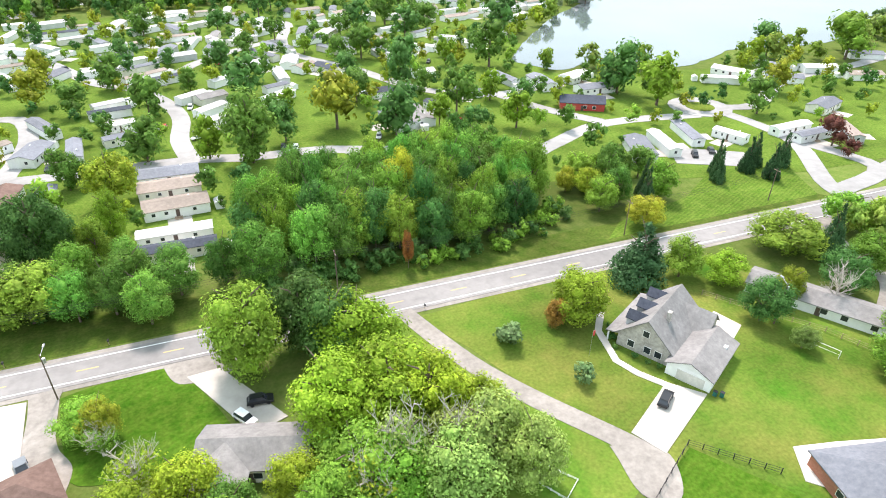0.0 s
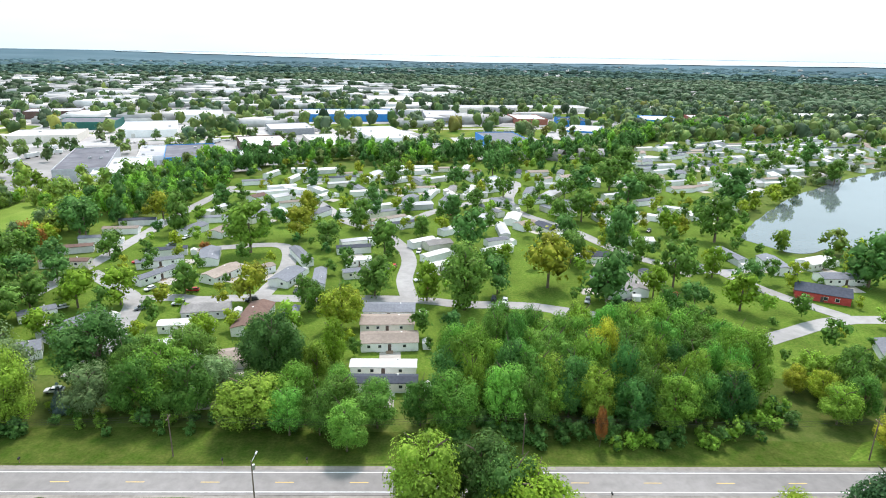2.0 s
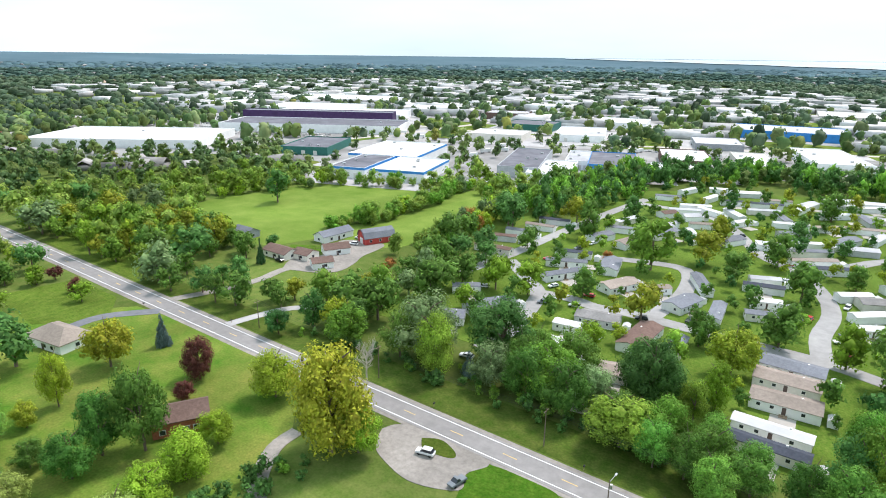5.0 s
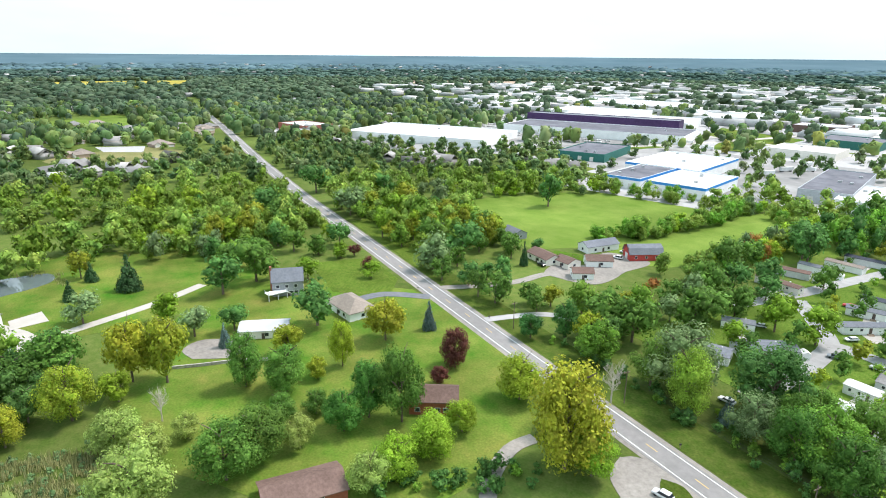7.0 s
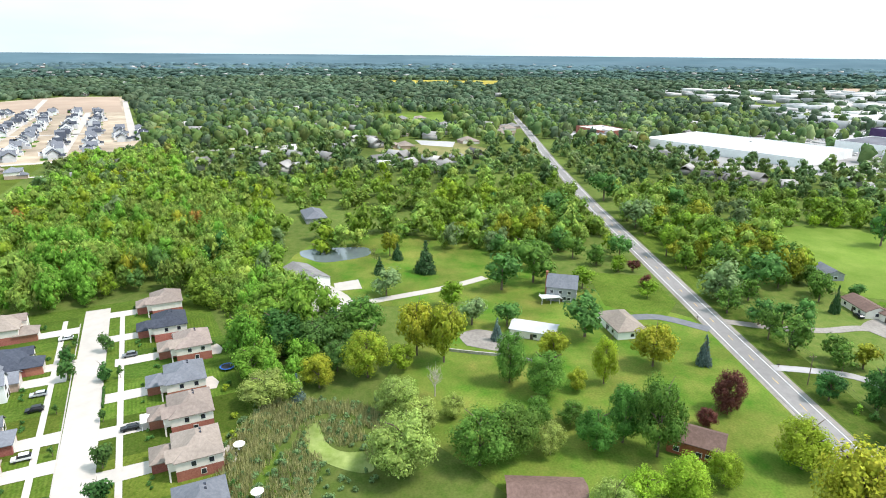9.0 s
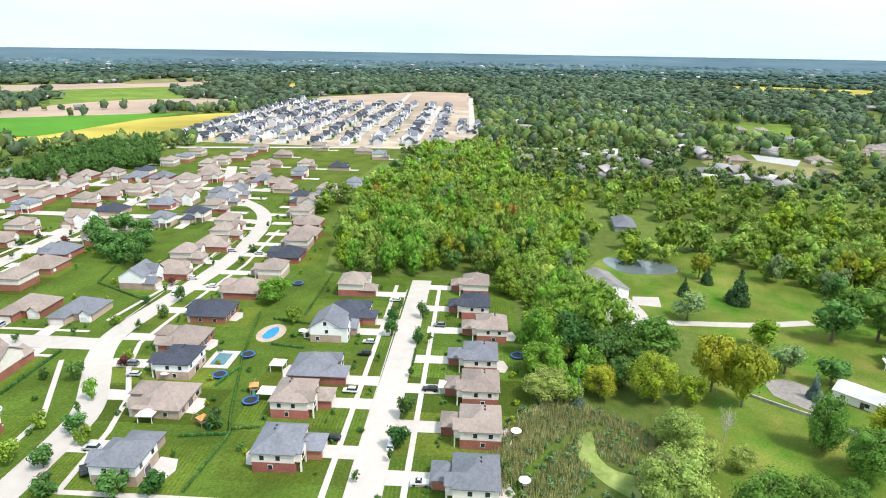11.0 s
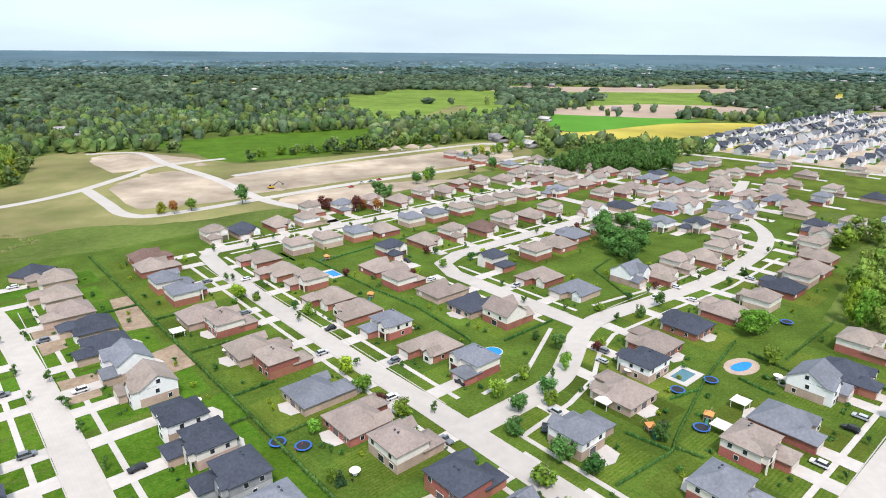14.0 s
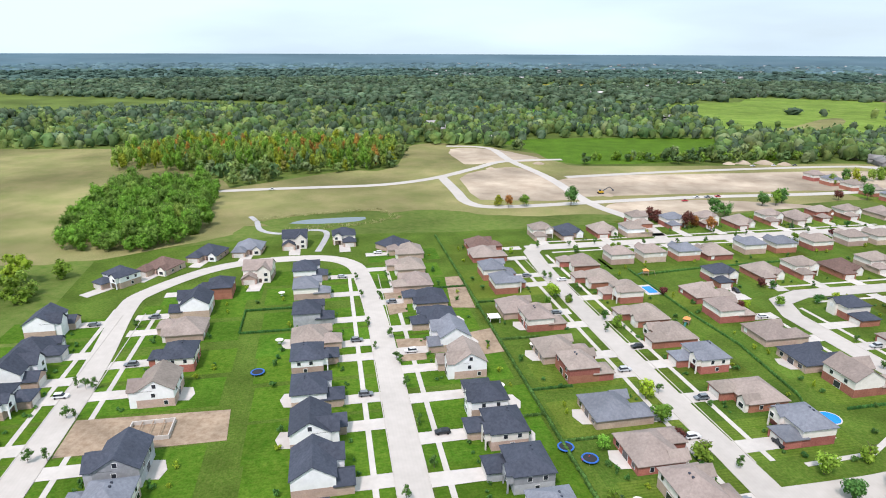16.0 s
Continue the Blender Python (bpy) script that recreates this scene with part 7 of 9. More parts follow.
# ---- home park ----
def park_home_kit(w, d, fine=True):
    """A long low home on a skirting, with windows on all sides; far ones are plainer."""
    kit = Kit()
    kit.add("wall", Shape().box(-w / 2, -d / 2, 0.5 if fine else -0.1, w / 2, d / 2, 3.0).peak(-w / 2, -d / 2, w / 2, d / 2, 3.0, 0.28, "x"), "wall")
    if fine:
        kit.add("skirting", Shape().box(-w / 2 + 0.05, -d / 2 + 0.05, -0.2, w / 2 - 0.05, d / 2 - 0.05, 0.5), "trim")
    kit.add("roof", Shape().gable(-w / 2, -d / 2, w / 2, d / 2, 3.05, 0.28, "x", 0.25, 0.15), "roof")
    if not fine:
        return kit
    kit.add("door", Shape().box(-0.5, -d / 2 - 0.06, 0.5, 0.5, -d / 2 + 0.02, 2.6), "door")
    kit.add("step", Shape().box(-1.0, -d / 2 - 1.3, -0.1, 1.0, -d / 2, 0.25).box(-1.0, -d / 2 - 0.7, 0.25, 1.0, -d / 2, 0.48), "wood")
    for x in (-w * 0.36, -w * 0.17, w * 0.26):
        window_into(kit, x, -d / 2, 1.5, 0.9, 0.85, "s")
    for side, x in (("w", -w / 2), ("e", w / 2)):
        window_into(kit, x, -d * 0.2 if d > 6 else 0, 1.5, 0.9, 0.9, side)
    kit.add("roof_vent", Shape().box(w * 0.2, d * 0.16, 3.0, w * 0.2 + 0.5, d * 0.16 + 0.5, 3.9), "trim")
    return kit


SINGLE, DOUBLE = park_home_kit(18, 4.6), park_home_kit(17, 8)
FAR_SINGLE, FAR_DOUBLE = park_home_kit(18, 4.6, False), park_home_kit(16, 7.5, False)
PARK_ROOF = ("roof_white", "roof_grey", "roof_slate", "roof_tan", "roof_white", "roof_grey", "roof_tan", "roof_slate", "roof_white", "roof_char")
PARK_WALL = ("white_siding", "siding", "white_siding", "white_siding", "pale_siding")
home_count = [0]
d_pad = {True: 4.0, False: 2.3}


def park_home(x, y, turn, double=False, roof="", wall="", long=0.0):
    i = home_count[0]
    home_count[0] += 1
    rr = random.Random(i + 50)
    roof, wall = roof or rr.choice(PARK_ROOF), wall or rr.choice(PARK_WALL)
    near = y < 250
    m = at(x, y, turn)
    stretch = long / (17 if double else 18) if long else 1.0
    if near or i % 3 == 0:
        pad = Shape().box(-3, -d_pad[bool(double)] - 7, -0.05, 3.2, -d_pad[bool(double)] - 0.2, 0.1)
        lay("parking_pad", pad, M["drive"], "pale concrete parking pad beside a home", "parking pad", "structure").matrix_world = m
    kit = (DOUBLE if near else FAR_DOUBLE) if double else (SINGLE if near else FAR_SINGLE)
    kit.put("park_home", m @ Matrix.Diagonal((stretch, 1, 1, 1)), {"roof": M[roof], "wall": M[wall]}, ("wide " if double else "long narrow ") + M[wall].name + " park home, " + M[roof].name, "mobile home", "park homes")
    return m


SHED = Kit()
SHED.add("wall", Shape().box(-1.5, -1.2, -0.1, 1.5, 1.2, 2.0).peak(-1.5, -1.2, 1.5, 1.2, 2.0, 0.5, "x"), "white_siding")
SHED.add("roof", Shape().gable(-1.5, -1.2, 1.5, 1.2, 2.05, 0.5, "x", 0.15, 0.1), "roof_white")
SHED.add("door", Shape().box(-0.6, -1.26, 0.0, 0.6, -1.18, 1.8), "trim")
PLACED = []


def park_row(*homes):
    """Homes along a lane: x, y, length, turn, 1 for a double width, roof."""
    for x, y, long, turn, wide, roof in homes:
        m = park_home(x, y, turn, bool(wide), "roof_" + roof, "white_siding" if roof == "white" else "", long)
        i = home_count[0]
        PLACED.append(Vector((x, y)))
        if i % 2:
            p = m @ Vector((long / 2 + 2.6, 2.2 - 4 * (i % 2), 0))
            SHED.put("garden_shed", at(p.x, p.y, turn + 90 * (i % 2)), {}, "small white garden shed beside a home", "shed")


park_row((-14.5, 193, 17, 0, 1, "slate"), (-14.5, 183, 17, 2, 1, "tan"), (-13, 170, 17, 4, 1, "tan"), (-13.5, 153.5, 18, 0, 0, "white"), (-13, 145, 18, 0, 0, "char"))
park_row((-117.7, 161.1, 11, 29, 1, "slate"), (-112, 178.6, 19, 57, 1, "slate"), (-129.2, 188.2, 11, 38, 0, "slate"), (-155, 258.2, 14, 20, 0, "brown"), (-148.5, 239.1, 19, 3, 0, "brown"), (-153, 272.6, 15, 12, 0, "slate"), (-149.5, 288, 16, 8, 0, "tan"), (-148.8, 303.7, 17, 12, 0, "char"), (-116.3, 290.2, 15, 71, 1, "slate"), (-113.6, 310.5, 15, 16, 0, "slate"), (-101.2, 288, 15, 76, 1, "tan"), (-114.9, 255.6, 17, 17, 0, "char"), (-111.6, 241.3, 18, 25, 0, "slate"), (-106, 226.1, 19, 61, 0, "slate"), (-94.1, 248.9, 17, -76, 1, "slate"), (-82.1, 227.9, 16, 65, 1, "tan"))
park_row((-68.4, 232.7, 11, 46, 0, "tan"), (-55.8, 224.5, 15, 74, 1, "slate"), (-55.9, 250.7, 20, -62, 0, "slate"), (-75.3, 191.8, 15, 11, 1, "stone"), (-58.1, 185.7, 21, 88, 1, "brown"), (-79.2, 179.7, 13, 6, 0, "white"), (-75.2, 165.5, 11, 6, 0, "white"), (-70.7, 155.9, 11, 46, 0, "white"), (-57, 157.9, 11, 19, 1, "tan"), (-57.4, 143.7, 11, 9, 0, "brown"), (-43.3, 222.9, 18, -84, 0, "slate"), (-46.5, 186.8, 13, -85, 0, "slate"), (-35, 261.7, 15, 13, 0, "char"), (-31.1, 244.4, 11, 20, 0, "white"), (-26.6, 231.5, 18, 19, 0, "slate"), (-36.3, 271.5, 12, 24, 0, "grey"))
park_row((2.3, 269.1, 13, 26, 1, "stone"), (1.3, 253.2, 14, 41, 0, "white"), (2, 238.8, 11, 34, 0, "white"), (-5.1, 272.8, 13, 37, 0, "white"), (11.6, 296.4, 21, 42, 0, "white"), (29.7, 275.1, 11, 24, 0, "slate"), (28.7, 261.8, 16, 35, 0, "white"), (34.7, 293.8, 21, -88, 0, "grey"), (-38.1, 358.8, 17, 35, 0, "slate"), (-30.4, 340.7, 21, 27, 0, "white"), (-26.5, 327, 19, 31, 0, "slate"), (-23.7, 311.8, 21, 35, 0, "tan"), (-15.7, 303.5, 16, 27, 0, "char"), (-24.7, 418.6, 21, 40, 0, "white"), (-8.8, 415.5, 21, -69, 0, "slate"), (4.2, 424.8, 17, 39, 0, "grey"))
park_row((25.7, 433.4, 21, -71, 0, "slate"), (-24.2, 383.3, 17, 37, 0, "tan"), (-15, 356.6, 21, 70, 1, "slate"), (-1.4, 375.2, 21, 77, 0, "grey"), (11.6, 385.7, 21, 78, 0, "stone"), (23.8, 387.1, 21, 79, 0, "grey"), (37.4, 393.5, 11, 38, 1, "grey"), (41.7, 351.3, 21, -54, 0, "slate"), (32.8, 335.1, 20, -61, 0, "slate"), (62, 382.2, 21, 75, 1, "slate"), (78.1, 426.2, 13, 35, 0, "tan"), (73.4, 376.6, 21, 59, 1, "grey"), (87.8, 397.6, 14, 50, 1, "white"), (85.1, 354, 17, -20, 0, "slate"), (67, 338.2, 15, -61, 0, "slate"), (58.2, 298.9, 16, -62, 1, "char"))
park_row((47.7, 304.3, 12, 37, 1, "tan"), (92.1, 317.3, 21, -83, 1, "grey"), (103.4, 317.3, 11, -40, 1, "white"), (-85.3, 382.2, 18, -31, 0, "white"), (-104.5, 360.7, 11, 58, 1, "brown"), (-91.4, 361.4, 11, 44, 1, "grey"), (-92.6, 316.4, 19, 69, 1, "slate"), (-79.8, 322.6, 18, -62, 0, "grey"), (-61.6, 324.5, 15, 63, 1, "slate"), (-65.2, 366.2, 12, 60, 0, "white"), (-72.7, 384.5, 21, -53, 0, "grey"), (-48.6, 391.9, 21, -63, 0, "slate"), (66.5, 217.6, 18, -84, 1, "slate"), (75.6, 220.1, 19, -89, 1, "stone"), (87, 228.8, 11, -68, 0, "char"), (71.1, 254, 11, 1, 1, "char"))
park_row((98.8, 277.6, 11, -1, 1, "white"), (131.4, 256.4, 18, -81, 0, "slate"), (144.7, 244.6, 18, 86, 1, "slate"), (164.1, 247.9, 15, 23, 1, "white"), (162.8, 228.8, 18, 1, 1, "slate"), (117.4, 325.9, 12, -38, 0, "white"), (239.1, 421.5, 18, 14, 0, "white"), (136.7, 162.1, 17, 67, 1, "slate"), (148.1, 163.7, 19, 76, 0, "white"), (163, 169, 20, 73, 0, "slate"), (176.6, 161.7, 12, -71, 0, "white"), (243, 230.1, 19, -63, 1, "white"), (271.5, 235, 15, -75, 0, "slate"), (139, 341.6, 12, -34, 0, "grey"), (107.2, 242.6, 11, -37, 0, "slate"), (194.6, 419, 21, 15, 0, "white"))
park_row((164.7, 399.8, 18, 16, 1, "tan"), (239.9, 470.2, 21, 32, 0, "white"), (176.4, 465.8, 21, 27, 0, "grey"), (191.6, 527.9, 21, 6, 0, "white"), (225.9, 509.1, 21, 6, 0, "slate"), (95.5, 362.1, 14, -25, 0, "slate"), (10.9, 375.7, 17, -76, 0, "white"), (300, 550.7, 21, 21, 0, "white"), (315.6, 511.4, 21, 14, 0, "grey"), (74.1, 340.4, 16, -57, 0, "slate"))
patch("car_park", [(36, 205), (60, 196), (72, 186), (64, 178), (44, 190)], 0.125, M["lane"], "grey paved turning place between homes")
park_row((204, 160, 18, 5, 0, "white"), (206, 152, 18, 5, 0, "slate"), (222, 150, 18, 60, 0, "tan"), (228, 222, 18, 150, 0, "white"), (258, 214, 17, 145, 1, "slate"), (290, 222, 17, 160, 1, "white"), (240, 176, 17, 20, 1, "slate"), (300, 205, 17, 160, 1, "tan"), (340, 235, 17, 150, 1, "slate"))
lanes_flat = [Vector(q) for line in LANES for q in smooth(line, 5)]
placed = list(PLACED)
# smaller homes that fill the back of the park
for y in range(300, 476, 15):
    for k in range(20):
        q = Vector((-150 + 17.6 * k + (y % 3) * 4 + r.uniform(-3, 3), y + r.uniform(-3, 3)))
        if not inside(q.x, q.y, [(-128, 330), (-125, 430), (-110, 455), (120, 490), (150, 330), (140, 290), (60, 300)]):
            continue
        if min((q - p).length for p in lanes_flat) < 7.5 or min((q - p).length for p in placed) < 13 or r.random() < 0.12:
            continue
        if any(math.hypot(q.x - a, q.y - b) < c + 4 for a, b, c in TREE_AT):
            continue
        placed.append(q)
        park_home(q.x, q.y, r.choice((12, 25, 75, 80, 30, 18)), r.random() < 0.35)
SHORE = [(150, 335), (172, 332), (228, 398), (308, 468), (380, 515), (470, 572), (540, 640), (420, 700), (250, 640), (130, 520)]
for y in range(335, 700, 17):
    for k in range(26):
        q = Vector((120 + 17.0 * k + (y % 2) * 8 + r.uniform(-3, 3), y + r.uniform(-3, 3)))
        if inside(q.x, q.y, SHORE) and min((q - p).length for p in placed) > 14 and r.random() < 0.62:
            placed.append(q)
            park_home(q.x, q.y, r.choice((14, 20, 105, 75, 30)), r.random() < 0.4)
park_trees = {"leaf_deep": [], "leaf": [], "leaf_dark": [], "leaf_fresh": [], "leaf_yellow": []}
for k in range(1500):
    x, y = r.uniform(-158, 300), r.uniform(160, 495)
    q = Vector((x, y))
    if min((q - p).length for p in lanes_flat) > 5.0 and min((q - p).length for p in placed) > (7.5 if y < 240 else 6.5) and inside(x, y, NO_WOODS[2]) and not inside(x, y, [(150, 290), (158, 278), (228, 249), (330, 262), (172, 325)]) and all(math.hypot(x - a, y - b) > 0.8 * c + 2 for a, b, c in TREE_AT):
        placed.append(q)
        rad = r.uniform(2.0, 5.6)
        park_trees[r.choice(("leaf_deep", "leaf", "leaf_dark", "leaf_fresh", "leaf_deep", "leaf_deep", "leaf_yellow"))].append((x, y, -0.3 + rad * 0.35, rad, rad * r.uniform(1.7, 2.2)))
for k in range(900):
    q = Vector((r.uniform(120, 540), r.uniform(335, 700)))
    if inside(q.x, q.y, SHORE) and min((q - p).length for p in placed) > 7:
        placed.append(q)
        rad = r.uniform(2.6, 5.6)
        park_trees[r.choice(("leaf_deep", "leaf", "leaf_dark", "leaf_deep"))].append((q.x, q.y, 0.5, rad, rad * r.uniform(1.7, 2.2)))
for leaf, spots in park_trees.items():
    mass("park_trees", spots, LIGHT, M[leaf], WORDS[leaf].replace("tree", "trees") + " among the park homes", "trees", len(leaf))



# ---- houses and sheds in the country gardens ----
def cottage(x, y, turn, w, d, h, slope, wall, roof, label, hip=False, chimney="", door="door", name="house", category="house", wins=3):
    kit = Kit()
    body = Shape().box(-w / 2, -d / 2, -0.3, w / 2, d / 2, h)
    long_way = "x" if w >= d else "y"
    kit.add("wall", body if hip else body.peak(-w / 2, -d / 2, w / 2, d / 2, h, slope, long_way), wall)
    kit.add("roof", Shape().hip(-w / 2, -d / 2, w / 2, d / 2, h + 0.05, slope) if hip else Shape().gable(-w / 2, -d / 2, w / 2, d / 2, h + 0.05, slope, long_way), roof)
    kit.add("door", Shape().box(-0.55, -d / 2 - 0.08, 0, 0.55, -d / 2 + 0.02, 2.1), door)
    for i in range(wins):
        a = -w / 2 + w * (i + 0.6) / (wins + 0.4)
        window_into(kit, a if abs(a) > 1.3 else a + 1.6, -d / 2, 1.0, 1.3, 1.2, "s")
        if h > 4.5:
            window_into(kit, a, -d / 2, 3.6, 1.2, 1.2, "s")
    window_into(kit, -w / 2, 0, 1.0, 1.3, 1.2, "w")
    window_into(kit, w / 2, 0, 1.0, 1.3, 1.2, "e")
    if chimney:
        kit.add("chimney", Shape().box(-w / 2 - 0.9, -0.8, -0.3, -w / 2 - 0.02, 0.8, h + slope * min(w, d) / 2 + 1.2), chimney)
    return kit.put(name, at(x, y, turn), {}, label, category)


# stone house with three dormers and a side garage
stone = Kit()
stone.add("wall", Shape().box(-8, -1.5, -0.3, 8, 9.5, 3.2).peak(-8, -1.5, 8, 9.5, 3.2, 0.9, "x"), "stone")
stone.add("roof", Shape().gable(-8, -1.5, 8, 9.5, 3.25, 0.9, "x", 0.5, 0.25), "roof_stone")
stone.add("cross_wall", Shape().box(2.0, -4.5, -0.3, 8.6, 5, 3.2).peak(2.0, -4.5, 8.6, 5, 3.2, 0.95, "y"), "stone")
stone.add("cross_roof", Shape().gable(2.0, -4.5, 8.6, 5, 3.3, 0.95, "y", 0.4, 0.25), "roof_stone")
stone.add("porch_roof", Shape().add([(-8.4, 9.4, 3.3), (8.4, 9.4, 3.3), (8.4, 12, 2.7), (-8.4, 12, 2.7), (-8.4, 9.4, 3.05), (8.4, 9.4, 3.05), (8.4, 12, 2.45), (-8.4, 12, 2.45)], [(0, 3, 2, 1), (4, 5, 6, 7), (3, 7, 6, 2), (0, 4, 7, 3), (1, 2, 6, 5)]), "roof_stone")
for a in (-7.8, -2.6, 2.6, 7.8):
    stone.add("porch_post", Shape().box(a - 0.15, 11.4, -0.2, a + 0.15, 11.7, 2.5), "trim")
for a in (-5, 0, 5):
    dormer = stone.add("dormer", Shape().box(a - 1.2, 6.0, 4.2, a + 1.2, 9.0, 6.0).peak(a - 1.2, 4.6, a + 1.2, 9.0, 6.0, 1.0, "y"), "grey_siding")
    stone.add("dormer_roof", Shape().gable(a - 1.2, 4.8, a + 1.2, 9.0, 6.05, 1.0, "y", 0.25, 0.15), "roof_char", dormer)
stone.add("garage_wall", Shape().box(-10, -10, -0.3, 4, -1.5, 2.8).peak(-10, -10, 4, -1.5, 2.8, 0.45, "x"), "white_siding")
stone.add("garage_roof", Shape().gable(-10, -10, 4, -1.5, 2.85, 0.45, "x", 0.45, 0.2), "roof_stone")
stone.add("garage_door", Shape().box(-10.12, -8.8, 0, -9.95, -3.6, 2.3), "garage")
for a in (1.0, 3.2, 6.6):
    window_into(stone, -8, a, 1.0 if a < 6 else 1.0, 1.3, 1.4, "w")
window_into(stone, -8, 4.0, 4.6, 1.2, 1.3, "w")
for a, b in ((0.5, -8.6), (2.0, -7.8)):
    stone.add("roof_light", Shape().box(a - 0.5, b - 0.5, 3.35, a + 0.5, b + 0.5, 3.75), "trim")
stone.add("chimney", Shape().box(-3.4, 1.6, 5.5, -2.4, 2.4, 8.8), "stone")
stone.put("house", at(80, 74, 29), {}, "grey fieldstone house with grey shingle roof", "house")
lay("garden_path", ribbon([(71.5, 88.5), (67.3, 83.2), (65.3, 74), (67, 69.5), (70.8, 64)], 1.5, 0.17), M["paving"], "pale concrete path round the house", "path", "structure")
patch("patio", [(90, 78), (95, 80), (97, 74), (92, 71)], 0.16, M["paving"], "pale concrete patio behind the house")
for x, y, r0 in ((68.5, 80, 1.1), (67.3, 77.5, 0.9), (69.2, 73.5, 0.9), (70.6, 71.2, 0.8), (71.8, 69.3, 0.8), (70, 83, 1.2)):
    shrub(x, y, r0, "leaf_dark")
patch("patio", [(80.3, 45.4), (88, 43.6), (97, 41), (96, 37), (79, 37), (76.5, 39.5)], 0.16, M["paving"], "pale concrete apron round the brick house")
cottage(85.6, 33.2, -13, 16, 14, 3.0, 0.5, "brick", "roof_slate", "red brick house with slate grey hip roof", True)
cottage(-3, 74.5, -18, 17, 9, 3.0, 0.42, "siding", "roof_stone", "cream-sided house, weathered grey roof", False)
cottage(-9, 70, 72, 10, 8, 3.0, 0.42, "siding", "roof_stone", "low rear wing under weathered grey roof", False)
cottage(-37, 76.5, 20, 12, 9, 3.0, 0.55, "tan_brick", "roof_brown", "low house with brown shingle roof", True)
cottage(118.5, 73, -58.7, 30, 8, 2.6, 0.3, "white_siding", "roof_stone", "long low white shed, grey shingle roof", False, name="shed", category="shed", wins=5)
cottage(-114, 26, 87, 17.5, 10, 2.6, 0.38, "log", "roof_brown", "long brown pole barn in the garden", False, name="barn", category="barn", wins=2)
cottage(-133, 68, 60, 13, 9, 4.0, 0.5, "log", "roof_brown", "red timber house with brown roof", False)
cottage(-236, 54, 75, 12, 9, 6.0, 0.9, "grey_siding", "roof_slate", "tall grey house with brick chimney", False, "brick")
cottage(-206, 70, 10, 18, 11, 3.2, 0.5, "white_siding", "roof_tan", "white bungalow with taupe roof", True)
cottage(-201, 37, 70, 16, 9, 3.0, 0.3, "siding", "roof_grey", "low pale house beside a stone terrace", False)
cottage(-254, -56, 38, 22, 13, 4.2, 0.35, "white_siding", "roof_stone", "white metal shed with grey roof", False, name="shed", category="shed", door="garage")
cottage(-326, 46, 30, 20, 14, 3.2, 0.55, "tan_brick", "roof_tan", "tan brick house among tall trees", True)
cottage(-369, 54, 20, 16, 10, 3.2, 0.5, "brick", "roof_brown", "low brick house with brown roof", False)
cottage(-402, 76, 20, 12, 9, 3.2, 0.5, "white_siding", "roof_slate", "small white house beside a round pool", False)
cottage(-362, -72, 20, 22, 12, 3.2, 0.5, "grey_siding", "roof_slate", "grey house half hidden by woods", True)
cottage(-288, 150, 10, 13, 9, 3.2, 0.6, "siding", "roof_slate", "small house behind garden trees", False)
cottage(-262, 182, 0, 12, 8, 3.0, 0.5, "grey_siding", "roof_slate", "grey shed behind a garden fence", False)
cottage(-222, 172, 0, 15, 9, 3.0, 0.4, "siding", "roof_brown", "brown-roofed bungalow beside the gravel yard", False)
cottage(-211, 177, 5, 9, 8, 2.8, 0.4, "siding", "roof_brown", "brown-roofed garage beside the gravel yard", False, name="garage", category="garage", wins=1)
cottage(-224, 207, 86, 19, 8, 3.2, 0.5, "white_siding", "roof_slate", "long white shed with red ends", False, name="shed", category="shed", wins=2)
cottage(-206, 191, 60, 12, 8, 3.0, 0.45, "white_siding", "roof_brown", "white shed with brown roof", False, name="shed", category="shed", wins=1)
cottage(-196, 173, 60, 9, 7, 3.0, 0.45, "white_siding", "roof_brown", "white garage with brown roof", False, name="garage", category="garage", wins=1)
barn = Kit()
barn.add("wall", Shape().box(-8, -4.8, -0.3, 8, 4.8, 3.4).add([(s * 8, y, z) for s in (-1, 1) for y, z in ((-4.8, 3.4), (4.8, 3.4), (3.2, 5.8), (0, 7.0), (-3.2, 5.8))], [(4, 3, 2, 1, 0), (5, 6, 7, 8, 9)]), "red_siding")
barn.add("roof", Shape().add([(x, y, z) for x in (-8.4, 8.4) for y, z in ((-5.2, 3.2), (-3.3, 5.95), (0, 7.2), (3.3, 5.95), (5.2, 3.2), (-4.9, 3.0), (0, 6.9), (4.9, 3.0))], [(0, 1, 9, 8), (1, 2, 10, 9), (2, 3, 11, 10), (3, 4, 12, 11), (5, 13, 14, 6), (6, 14, 15, 7), (0, 8, 13, 5), (4, 7, 15, 12)]), "roof_slate")
barn.add("barn_door", Shape().box(-8.12, -1.6, 0, -7.95, 1.6, 2.9), "trim")
for a in (-5, 0, 5):
    window_into(barn, a, -4.8, 1.2, 1.0, 1.2, "s")
barn.put("barn", at(-204, 217, 66), {}, "red gambrel barn with white trim", "barn")
cottage(145, 212, -28, 18, 9, 3.2, 0.45, "red_siding", "roof_char", "red clubhouse with dark roof", False)
patch("terrace", [(-192, 12), (-188, 24), (-196, 31), (-205, 18), (-200, 10)], 0.14, M["gravel"], "pale stone garden terrace", wobble=0.5)
lay("garden_wall", ribbon([(-188, 6), (-186, 14), (-184, 24), (-180, 34)], 0.5, 0.1, 0, 0.9), M["stone"], "low rough stone garden wall", "garden wall", "structure")

